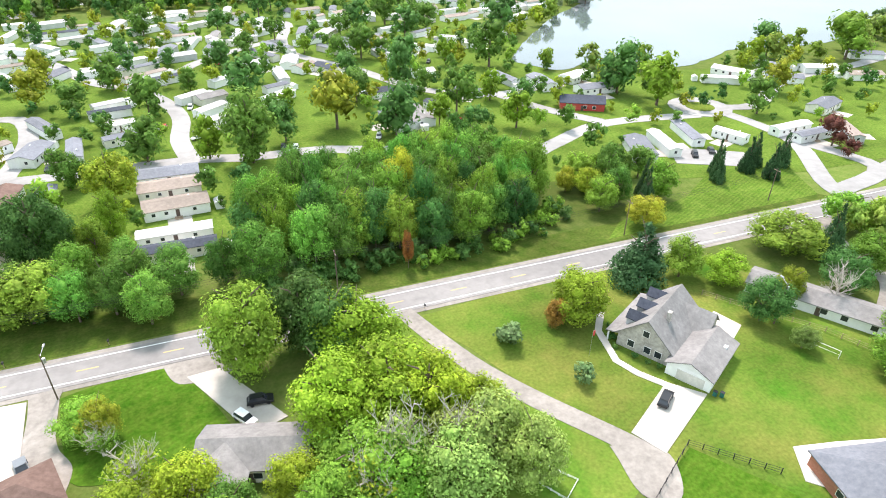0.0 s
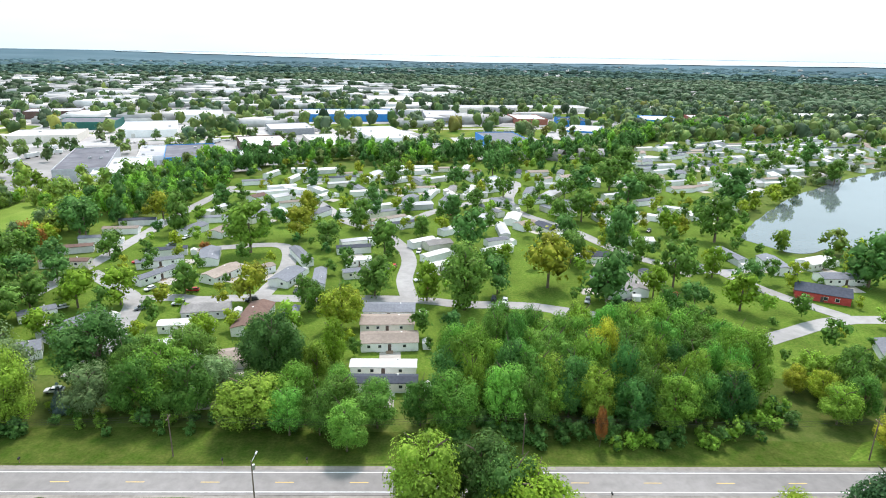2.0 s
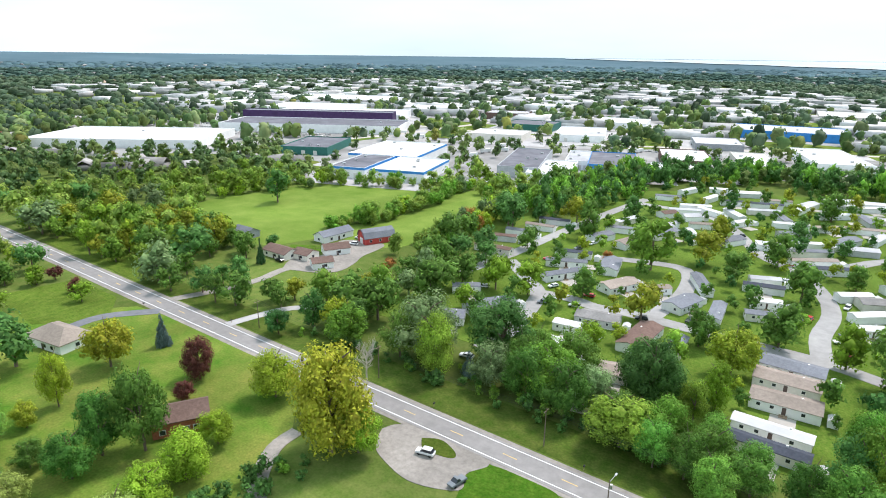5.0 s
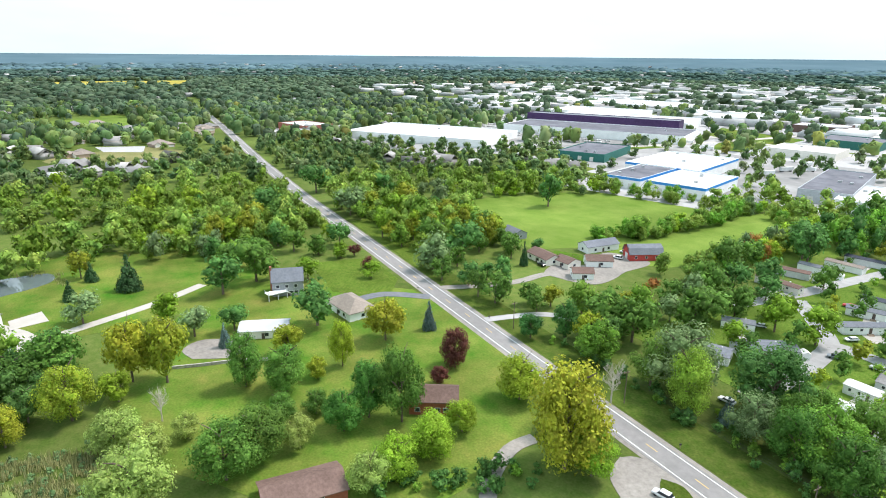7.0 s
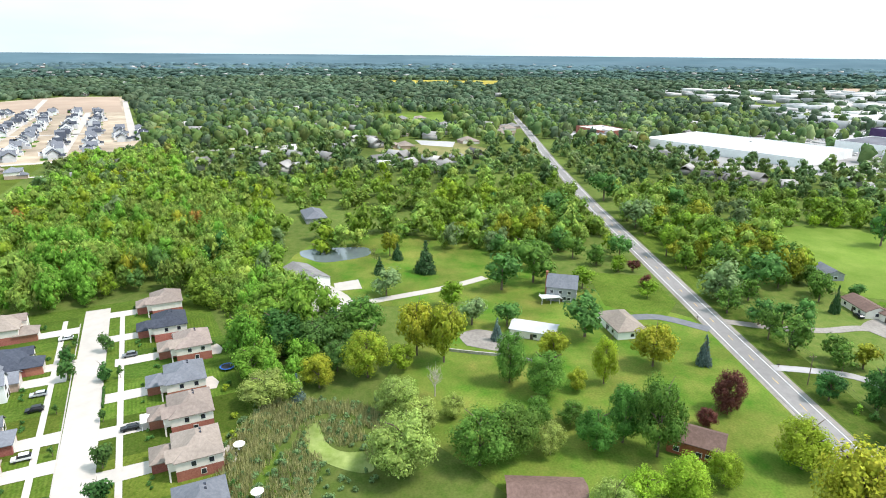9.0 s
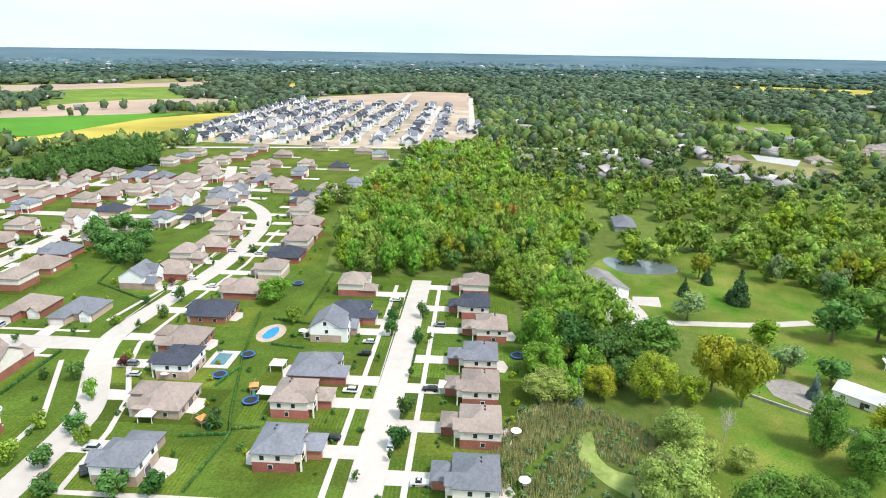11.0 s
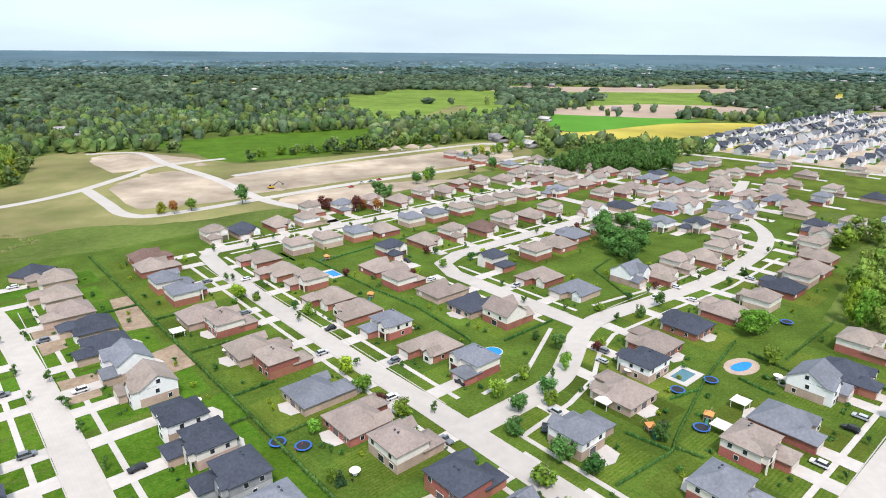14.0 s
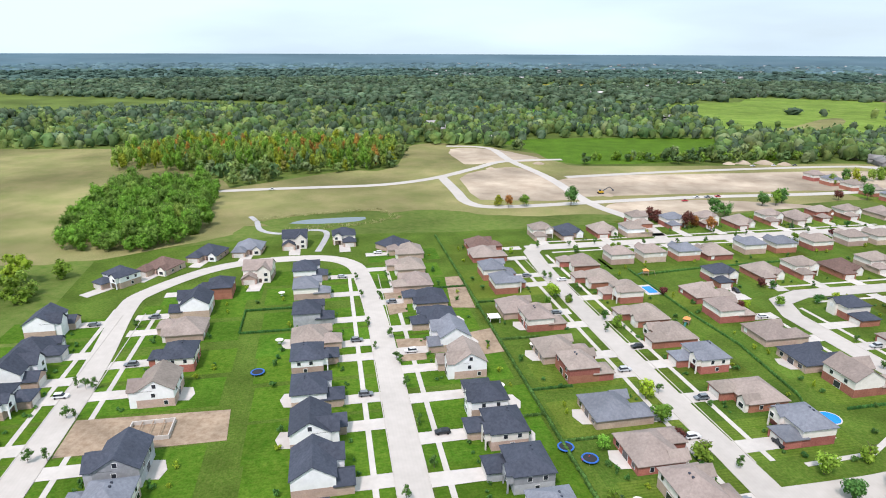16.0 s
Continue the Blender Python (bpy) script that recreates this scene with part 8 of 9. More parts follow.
# deck of the tall grey house
deck = Kit()
deck.add("platform", Shape().box(-4, -2, 2.6, 4, 2, 2.8), "trim")
for a in (-3.8, 0, 3.8):
    deck.add("post", Shape().box(a - 0.1, -1.9, -0.2, a + 0.1, -1.7, 3.8), "trim")
deck.add("railing", Shape().box(-4, -2, 3.65, 4, -1.9, 3.75).box(-4, -2, 3.2, 4, -1.94, 3.25).box(-4, -2, 3.65, -3.9, 2, 3.75).box(3.9, -2, 3.65, 4, 2, 3.75), "trim")
deck.add("stair", Shape().box(4, -1, 2.0, 4.8, 0.4, 2.2).box(4.8, -1, 1.4, 5.6, 0.4, 1.6).box(5.6, -1, 0.8, 6.4, 0.4, 1.0).box(6.4, -1, 0.2, 7.2, 0.4, 0.4), "trim")
deck.put("deck", at(-231, 48, 100), {}, "white wooden deck on posts beside a house", "deck")


# ---- vehicles ----
def car_kit(tall, pickup=False):
    kit = Kit()
    s = Shape()
    profile = [(-2.3, 0.45), (-2.3, 0.85), (-1.25, 1.0), (2.2, 1.0), (2.3, 0.8), (2.3, 0.45)]
    n = len(profile)
    s.add([(x, y, z) for y in (-0.9, 0.9) for x, z in profile], [tuple(range(n)), tuple(range(2 * n - 1, n - 1, -1))] + [(i, n + i, n + (i + 1) % n, (i + 1) % n) for i in range(n)])
    kit.add("body", s, "paint")
    end = 0.5 if pickup else 2.1
    cabin = [(-1.2, 0.98, 0.84), (-0.5, tall - 0.08, 0.70), (end - 0.5, tall - 0.08, 0.70), (end, 0.98, 0.84)]
    kit.add("cabin_glass", Shape().add([(x, -w, z) for x, z, w in cabin] + [(x, w, z) for x, z, w in cabin], [(0, 1, 2, 3), (7, 6, 5, 4), (0, 4, 5, 1), (1, 5, 6, 2), (2, 6, 7, 3)]), "glass", None, "dark tinted windows")
    kit.add("roof", Shape().box(-0.55, -0.72, tall - 0.08, end - 0.42, 0.72, tall), "paint")
    for x in (-1.4, 1.4):
        for y in (-0.86, 0.86):
            kit.add("wheel", Shape().tube((x, y - 0.1, 0.34), (x, y + 0.1, 0.34), 0.34, 0.34, 10), "rubber")
    return kit


CARS = [car_kit(1.45), car_kit(1.75), car_kit(1.8, True)]
PAINTS = ("car_white", "car_black", "car_grey", "car_silver", "car_black", "car_white", "car_silver", "car_grey")


def car(x, y, turn, kind=0, paint="", z=0.2, where="parked on a driveway"):
    words = ("saloon car", "estate car", "pickup truck")[kind]
    paint = paint or PAINTS[int(abs(x * 3 + y)) % 8]
    CARS[kind].put("car", at(x, y, turn, z), {"paint": M[paint]}, paint[4:] + " " + words + " " + where, "car")


car(67, 61.5, 215, 1, "car_black")
car(-1, 87, 175, 1, "car_black", where="parked under trees")
car(-4, 83.5, 125, 1, "car_white")
car(-37.5, 85, 110, 2, "car_grey", where="parked on gravel")
car(-77, 96, 15, 1, "car_white", where="parked on gravel")
car(-65, 92, 80, 2, "car_grey", where="parked on concrete")
car(153, 153, 60, 1, "car_black", where="parked before the homes")
car(161, 154, 60, 0, "car_black", where="parked before the homes")
car(-97, 142, 10, 0, "car_white", where="parked under trees")
car(-106, 183, 30, 1, "car_red", where="parked beside a home")
car(-213, 214, 10, 2, "car_white", where="parked in the yard")
car(-208, 205, 20, 1, "car_white", where="parked in the yard")
car(-216, 166, 0, 0, "car_black", where="parked on gravel")
for u, v, turn, kind, paint in ((-164, -107, 115, 0, "car_silver"), (-118, -94, 60, 0, "car_black"), (-117, -128, 115, 2, "car_black"), (-93, -108, 115, 2, "car_grey"), (-231, -126, 30, 1, "car_white"), (-94, -78, 115, 0, "car_black"), (-160, -37, 115, 1, "car_white"), (-136, -37, 115, 0, "car_black"), (-193, -37, 115, 0, "car_silver"), (-184, -37, 115, 1, "car_black"), (-232, -33, 115, 0, "car_white"), (-163, -13, 115, 0, "car_black"), (-209, -13, 115, 1, "car_grey"), (-134, -21, 25, 0, "car_white"), (-120, -12, 115, 2, "car_white")):
    x, y = S(u, v)
    car(x, y, turn + 0, kind, paint)
for m, g, front, street, i in CAR_SPOTS:
    p = m @ Vector((g + (1.4 if i % 2 else -1.3), (front - street) / 2 + 0.5, 0))
    if (i * 7) % 5 < 2 and p.length < 330 and not (-262 < p.x * math.cos(TURN) + p.y * math.sin(TURN) < -112 and -p.x * math.sin(TURN) + p.y * math.cos(TURN) > -60):
        car(p.x, p.y, math.degrees(m.to_euler().z) + 90, i % 2, "", 0.2)
for k, (x, y, turn) in enumerate([(-104, 214, 65), (-99, 196, 30), (-88, 213, 10), (-64, 204, 20), (-5, 226, 30), (-4, 233, 30), (-2, 214, 120), (22, 206, 80), (26, 205, 80), (-112, 262, 60), (-122, 244, 20), (60, 262, 20), (64, 258, 20), (48, 246, 40), (90, 212, 60), (70, 205, 20), (-116, 280, 80), (4, 262, 20), (10, 330, 60), (-60, 342, 10), (-30, 280, 30), (30, 340, 20), (80, 340, 10), (110, 300, 60), (120, 246, 40), (104, 250, 30)]):
    car(x, y, turn, k % 2, ("car_white", "car_grey", "car_red", "car_black")[k % 4], 0.15, "parked beside a park home")


# ---- garden things on the estate ----
tramp = Kit()
ring16 = [(math.cos(i * math.pi / 8), math.sin(i * math.pi / 8)) for i in range(16)]
tramp.add("mat", Shape().prism([(1.75 * a, 1.75 * b) for a, b in ring16], 0.82, 0.86), "rubber")
rim = Shape()
rim.add([(q * a, q * b, z) for q, z in ((1.7, 0.92), (2.15, 0.92), (2.15, 0.80), (1.7, 0.80)) for a, b in ring16], [(16 * k + i, 16 * k + (i + 1) % 16, 16 * ((k + 1) % 4) + (i + 1) % 16, 16 * ((k + 1) % 4) + i) for k in range(4) for i in range(16)])
tramp.add("padding", rim, "blue_plastic", None, "blue padded rim")
for i in range(0, 16, 4):
    a, b = ring16[i]
    tramp.add("leg", Shape().tube((2 * a, 2 * b, 0), (2 * a, 2 * b, 0.82), 0.04, 0.04, 6), "metal")
for u, v in ((-166, -80), (-152, -65), (-180, -76), (-187, 15), (-57.5, -137), (30, -195), (-247, -78), (-62, -131)):
    x, y = S(u, v)
    tramp.put("trampoline", at(x, y, 0, 0.05, 1.1, 1.1, 1), {}, "round trampoline with blue rim on grass", "trampoline")


def pool(u, v, ring, paved, water, label):
    x, y = S(u, v)
    spin = Matrix.Rotation(TURN, 2)
    place = lambda pts: [Vector((x, y)) + spin @ Vector(q) for q in pts]
    root = tagged(new("swimming_pool"), label, "swimming pool")
    part("surround", Shape().prism(place(paved), -0.1, 0.18), M["tan_brick"] if "kidney" in label else M["paving"], root, "pale paved surround")
    part("water", Shape().prism(place(ring), -0.1, 0.22), M[water], root, "clear pool water")


oval = [(math.cos(i * 0.393), math.sin(i * 0.393)) for i in range(16)]
pool(-198, -74, [(5.0 * a + 0.8 * b * b, 2.3 * b - 0.6 * a) for a, b in oval], [(7.6 * a, 5.0 * b - 0.4 * a) for a, b in oval], "pool", "kidney-shaped blue swimming pool with paving")
pool(-177, -84, [(-4, -2.4), (4, -2.4), (4, 2.4), (-4, 2.4)], [(-6, -4), (6, -4), (6, 4.4), (-6, 4.4)], "pool_teal", "rectangular teal swimming pool with paving")
pool(-140, -243, [(-2.2, -4), (2.2, -4), (2.2, 4), (-2.2, 4)], [(-4, -6), (4, -6), (4, 6), (-4, 6)], "pool", "rectangular blue swimming pool with paving")
pool(-141, -137, [(3.2 * a, 3.2 * b) for a, b in oval], [(3.6 * a, 3.6 * b) for a, b in oval], "pool", "round blue garden pool")


def hedge(points, w, h, leaf="leaf_dark", label="clipped dark green hedge between gardens"):
    """A long clipped hedge made of leafy tufts."""
    spots = []
    rr = random.Random(int(points[0][0] * 3 + points[0][1]))
    for (ax, ay), (bx, by) in zip(points, points[1:]):
        n = max(2, int(math.hypot(bx - ax, by - ay) / (w * 0.42)))
        for i in range(n):
            t = (i + 0.5) / n
            spots.append((ax + (bx - ax) * t + rr.uniform(-0.15, 0.15) * w, ay + (by - ay) * t + rr.uniform(-0.15, 0.15) * w, -0.2, w * rr.uniform(0.5, 0.62), h * rr.uniform(0.95, 1.15)))
    ob = mass("hedge", spots, TUFTS, M[leaf], label, "hedge", 3)
    ob["kind"] = "stuff"


hedge(U((-57.5, -345), (-57.5, -62)), 1.05, 1.4)
for line in (U((-57, -262), (-36, -262)), U((-57, -154), (-48, -154)), U((-70, -140), (-58, -140)), U((-73, -205), (-58, -205)), U((-72, -242), (-58, -242)), U((-72, -168), (-58, -168)), U((-143, -270), (-143, -215), (-145, -185), (-141, -150), (-136, -138)), U((-150, -262), (-186, -266), (-240, -268)), U((-113, -67), (-136, -65), (-144, -68), (-181, -78), (-215, -84)), U((-136, -66), (-134, -78)), U((-189, -71), (-187, -59)), U((-210, -77), (-206, -60)), U((-172, -76), (-160, -79)), U((-160, -58), (-158, -70)), U((-140, -58), (-138, -66)), U((-262, -66), (-215, -66)), U((-222, -133), (-240, -165), (-262, -170)), U((-150, -140), (-178, -140)), U((40, -250), (20, -250), (18, -228), (40, -228), (40, -250)), U((-190, -20), (-178, -20))):
    hedge(line, 0.7, 1.2)
mass("thicket", [(x, y, -0.3, 1.4 + 1.2 * abs(math.sin(3 * x)), 2.4 + 2.4 * abs(math.sin(5 * y))) for x, y in band(U((-262, 21), (-200, 22), (-158, 22)), 2.2, 2.6, 67)], LIGHT, M["leaf"], "green thicket along the garden ends", "bushes", 67)
for k, (u, v, r0, leaf) in enumerate([(-93, -243, 2.2, "leaf_fresh"), (-107, -208, 1.8, "leaf"), (-92, -157, 2.0, "leaf_fresh"), (-90, -144, 2.3, "leaf"), (-92, -126, 2.5, "leaf"), (-133, -106, 2.2, "leaf_dark"), (-119, -105, 2.2, "leaf_dark"), (-110, -98, 2.4, "leaf_dark"), (-111, -82, 2.5, "leaf_dark"), (-112, -73, 2.2, "leaf_dark"), (-100, -79, 2.6, "leaf"), (-94, -66, 2.2, "leaf"), (-94, -58, 2.2, "leaf"), (-135, -117, 1.8, "leaf"), (-120, -115, 2.0, "leaf")]):
    x, y = S(u, v)
    tree(x, y, r0 * 1.25, leaf, h=6.2, kind="tall" if k % 2 else "round", where="on the street verge", mid=True, name="street_tree")
for k, (u, v, r0, leaf) in enumerate([(-160, -123, 2.0, "leaf_dark"), (-207, -119, 1.6, "leaf_dark"), (-223, -120, 1.6, "leaf_dark"), (-227, -82, 5.2, "leaf"), (-213, -31, 2.0, "leaf_dark"), (-200, -30, 2.0, "leaf_dark"), (-216, -20, 1.7, "leaf_dark"), (-195, -20, 1.8, "leaf_dark"), (-148, -19, 2.0, "leaf_dark"), (-134, -19, 2.2, "leaf_dark"), (-139, -70, 2.2, "leaf_dark"), (-207, -68, 2.2, "leaf"), (-150, -112, 1.6, "leaf"), (-129, -101, 1.8, "leaf"), (-72, -60, 2.0, "leaf")]):
    x, y = S(u, v)
    tree(x, y, r0 * 1.2, leaf, h=6.6 if r0 < 4 else 10, kind="tall" if k % 3 else "round", where="on the street verge", mid=r0 < 4, name="street_tree")
for k in range(46):
    u, v = rng.uniform(-330, -60), rng.choice((-303, -322, -216, -236, -133, -114))
    x, y = S(u, v + rng.uniform(-2.5, 2.5))
    tree(x, y, rng.uniform(1.2, 2.1), rng.choice(("leaf", "leaf_dark", "leaf_fresh", "leaf_red", "needles")), h=4.2, where="on the street verge", mid=True, name="street_tree")
for u, v, r0 in ((-268, -170, 6), (-276, -180, 6.5), (-286, -190, 6), (-300, -178, 6.5), (-296, -200, 5.5), (-312, -195, 6.5), (-284, -168, 6), (-306, -206, 5), (-262, -160, 5)):
    x, y = S(u, v)
    tree(x, y, r0, "leaf_dark", h=13, where="in a clump between the gardens")
for x, y, r0, leaf in ((-75, -435, 5, "leaf_dark"), (-80, -428, 4.5, "leaf_dark"), (-112, -470, 4.6, "leaf_dark"), (-128, -483, 5, "leaf_dark"), (-122, -474, 4, "leaf"), (-171, -504, 3.2, "leaf_red"), (-192, -510, 4, "leaf_dark"), (-32, -408, 3.6, "leaf_red"), (-36, -404, 3.2, "leaf_red"), (-53, -393, 3.6, "leaf_red"), (-58, -398, 3.0, "leaf_rust"), (-66, -390, 3.0, "leaf_rust"), (20, -434, 4.6, "leaf_dark"), (52, -424, 3.6, "leaf"), (70, -420, 3.2, "leaf_yellow"), (62, -418, 2.8, "leaf_rust"), (-240, 240, 0, ""), (-309, 240, 7.5, "leaf_dark")):
    if r0:
        tree(x, y, r0, leaf, where="at the edge of open ground")
for u, v in ((36, -258), (-126, -90), (-110, -150), (-160, -140), (-170, -72), (-152, -76), (-196, -60), (-140, -30), (-176, 14), (-205, -30), (-90, -150), (-86, -122), (-120, -122), (24, -205), (-66, -128), (-68, -168), (-132, -118), (-148, -128), (-130, -148), (-150, -150)):
    x, y = S(u, v)
    shrub(x, y, 1.2, "leaf" if int(u) % 2 else "leaf_dark")
# bushes along the house fronts, young trees on the verges and behind the houses
bushes, verge_trees, saplings = [], [], []
for m, g, front, street, i in CAR_SPOTS:
    rr = random.Random(i * 31 + 7)
    if m.translation.length > 470:
        continue
    for k in range(6):
        p = m @ Vector((rr.uniform(-7.5, 7.5), front + rr.uniform(-1.4, 0.4), 0))
        if abs((m.inverted() @ p).x - g) > 3.4:
            bushes.append((p.x, p.y, 0.0, rr.uniform(0.6, 1.15), rr.uniform(0.9, 1.7)))
    for k in range(2):
        p = m @ Vector((rr.uniform(-8.5, 8.5), rr.uniform(8.5, 15), 0))
        if k == 0 or rr.random() < 0.3:
            (saplings if rr.random() < 0.5 else bushes).append((p.x, p.y, 0.0, rr.uniform(0.8, 1.7), rr.uniform(1.4, 3.6)))
    for x in (-8.6, 8.6):
        if rr.random() < 0.24 and abs(x - g) > 3.6:
            p = m @ Vector((x + rr.uniform(-1, 1), 1.4 - street, 0))
            verge_trees.append((p.x, p.y, 0.9, rr.uniform(1.3, 2.1), rr.uniform(2.8, 4.2)))
mass("bushes", bushes, CLUMPS, M["leaf_dark"], "small dark bushes along the house walls", "bushes", 91)
mass("young_trees", saplings, LIGHT, M["leaf_fresh"], "young bright green trees behind the houses", "trees", 92)
mass("young_trees", verge_trees, LIGHT, M["leaf_dark"], "small round trees along the street verges", "trees", 93)
stems = Shape()
for x, y, z, rad, h in verge_trees:
    stems.tube((x, y, -0.1), (x, y, 1.6), 0.09, 0.06, 5)
lay("young_trunks", stems, M["bark"], "thin trunks of the street trees", "trunks", "stuff")
# single trees too far off to pick apart
far_stems = Shape()
for leaf in sorted(FAR_TREES):
    mass("far_trees", FAR_TREES[leaf], MID, M[leaf], WORDS[leaf].replace("tree", "trees") + " standing far off", "trees", 94)
    for x, y, z, rad, h in FAR_TREES[leaf]:
        far_stems.tube((x, y, -0.2), (x, y, h * 0.5), 0.05 * rad, 0.03 * rad, 5)
lay("far_trunks", far_stems, M["bark"], "grey-brown trunks of far trees", "trunks", "stuff")
# raw lots and a foundation
patch("dirt_lot", U((80, -176), (36, -174), (35, -158), (80, -158)), 0.12, M["lot_dirt"], "raked bare soil of an empty lot")
patch("dirt_lot", U((-58, -276), (-50, -276), (-46, -239), (-56, -237)), 0.12, M["lot_dirt"], "bare soil behind new houses")
patch("dirt_lot", U((-57, -216), (-48, -214), (-48, -195), (-57, -196)), 0.12, M["lot_dirt"], "bare soil behind new houses")
patch("dirt_lot", U((-19, -213), (-31, -212), (-28, -195), (-19, -195)), 0.12, M["lot_dirt"], "bare soil in front of new houses")
patch("dirt_lot", U((-19, -266), (-29, -266), (-27, -238), (-19, -236)), 0.115, M["lot_dirt"], "bare soil in front of new houses")
fx, fy = S(57, -166)
found = Kit()
found.add("foundation_wall", Shape().box(-6, -4.5, -0.2, 6, -4.2, 1.4).box(-6, 4.2, -0.2, 6, 4.5, 1.4).box(-6, -4.2, -0.2, -5.7, 4.2, 1.4).box(5.7, -4.2, -0.2, 6, 4.2, 1.4), "paving")
for a in (-3, 0, 3):
    found.add("joist", Shape().box(a - 0.1, -4.2, 1.0, a + 0.1, 4.2, 1.25), "wood")
found.put("foundation", at(fx, fy, 25), {}, "pale concrete foundation with timber joists", "foundation")

# ---- roadside poles, fences and small things ----
POLE = Kit()
POLE.add("post", Shape().tube((0, 0, -0.3), (0, 0, 10.5), 0.16, 0.11, 8), "bark")
POLE.add("crossarm", Shape().box(-1.1, -0.06, 9.6, 1.1, 0.06, 9.8), "wood")
for a in (-0.9, 0.0, 0.9):
    POLE.add("insulator", Shape().tube((a, 0, 9.8), (a, 0, 10.0), 0.05, 0.03, 6), "metal")
LAMP = Kit()
LAMP.add("post", Shape().tube((0, 0, -0.3), (0, 0, 10.5), 0.15, 0.11, 8), "bark")
LAMP.add("arm", Shape().tube((0, 0, 10.0), (0.4, 1.9, 10.7), 0.05, 0.04, 6), "metal")
LAMP.add("lamp_head", Shape().box(0.25, 1.7, 10.62, 0.6, 2.5, 10.8), "metal")
LAMP.add("transformer", Shape().tube((0.35, 0, 8.6), (0.35, 0, 9.6), 0.28, 0.28, 10), "metal")
LAMP.put("street_lamp", at(-34.5, 100.5), {}, "wooden pole with street lamp and transformer", "street lamp")
LAMP.put("street_lamp", at(104, 72), {}, "wooden pole with lamp beside a fence", "street lamp")
POLES = [(-240, 116), (-165, 116), (-110, 116), (-56.5, 116), (20, 117), (97, 115.5), (150, 118)]
for x, y in POLES:
    POLE.put("utility_pole", at(x, y, 90), {}, "wooden utility pole beside the road", "utility pole")
for (ax, ay), (bx, by) in zip(POLES, POLES[1:]):
    for off in (-0.9, 0.0, 0.9):
        s = Shape()
        rings = [(ax + (bx - ax) * i / 8, ay + (by - ay) * i / 8 + off, 10.0 - 6.4 * (i / 8) * (1 - i / 8)) for i in range(9)]
        s.add([(x, y + b, z + c) for x, y, z in rings for b, c in ((0.022, 0), (0, 0.022), (-0.022, 0), (0, -0.022))], [(4 * i + k, 4 * i + (k + 1) % 4, 4 * i + 4 + (k + 1) % 4, 4 * i + 4 + k) for i in range(8) for k in range(4)])
        lay("power_line", s, M["rubber"], "black power line sagging between poles", "power line")
MAILBOX = Kit()
MAILBOX.add("post", Shape().box(-0.06, -0.06, -0.1, 0.06, 0.06, 1.0), "wood")
MAILBOX.add("box", Shape().box(-0.15, -0.3, 1.0, 0.15, 0.3, 1.35), "rubber")
for x, y in ((-27, 113.8), (-45, 113.5), (36, 103), (-88, 113.6), (-176, 112.8), (-214, 102)):
    MAILBOX.put("mailbox", at(x, y, 0), {}, "small dark mailbox on a post", "mailbox")


def fence(points, h, gap, role, label, rails=2):
    root = tagged(new("fence"), label, "fence")
    post = Shape().box(-0.07, -0.07, -0.2, 0.07, 0.07, h).mesh("post")
    for (ax, ay), (bx, by) in zip(points, points[1:]):
        n = max(1, round(math.hypot(bx - ax, by - ay) / gap))
        turn = math.degrees(math.atan2(by - ay, bx - ax))
        for i in range(n + 1):
            t = i / n
            part("post", post, M[role], root).matrix_local = at(ax + (bx - ax) * t, ay + (by - ay) * t, turn)
        for k in range(rails):
            z = h * (k + 0.8) / rails
            part("rail", Shape().box(0, -0.02, z - 0.025, math.hypot(bx - ax, by - ay), 0.02, z + 0.025), M[role], root).matrix_local = at(ax, ay, turn)


fence([(45, 41), (64, 52), (74, 42)], 1.4, 2.4, "rubber", "black metal garden fence", 3)
fence([(97, 86), (104, 76), (112, 66), (118, 52)], 1.4, 3.0, "wood", "weathered wooden garden fence", 3)
fence([(-244, 168), (-226, 180), (-214, 192)], 1.6, 2.5, "roof_brown", "brown wooden garden fence", 4)
fence([(36, 56), (39, 57.5), (43, 52.5), (39.5, 50), (36, 56)], 0.5, 1.5, "trim", "low white frame round a garden bed", 2)
goal = Kit()
goal.add("crossbar", Shape().tube((-2.4, 0, 2.0), (2.4, 0, 2.0), 0.06, 0.06, 6), "trim")
for a in (-2.4, 2.4):
    goal.add("upright", Shape().tube((a, 0, 0), (a, 0, 2.0), 0.06, 0.06, 6), "trim")
    goal.add("stay", Shape().tube((a, 0, 2.0), (a, 1.5, 0), 0.04, 0.04, 6), "trim")
goal.add("ground_bar", Shape().tube((-2.4, 1.5, 0.04), (2.4, 1.5, 0.04), 0.04, 0.04, 6), "trim")
goal.put("football_goal", at(106, 61, -65), {}, "white football goal on the lawn", "football goal")
flag = Kit()
flag.add("pole", Shape().tube((0, 0, -0.2), (0, 0, 6.5), 0.05, 0.035, 6), "metal")
flag.add("flag", Shape().box(0.02, -0.03, 5.2, 0.5, 0.03, 6.4), "red_plastic", None, "hanging faded flag")
flag.put("flagpole", at(61, 77), {}, "white flagpole with a limp flag on the lawn", "flagpole")
BIN = Kit()
BIN.add("bin", Shape().box(-0.3, -0.35, 0, 0.3, 0.35, 1.0), "green_siding")
BIN.add("lid", Shape().box(-0.33, -0.38, 1.0, 0.33, 0.38, 1.08), "rubber")
for x, y in ((76.5, 59.5), (77.5, 58.8)):
    BIN.put("wheelie_bin", at(x, y, 29, 0.15), {}, "dark green wheeled bin beside the driveway", "bin")
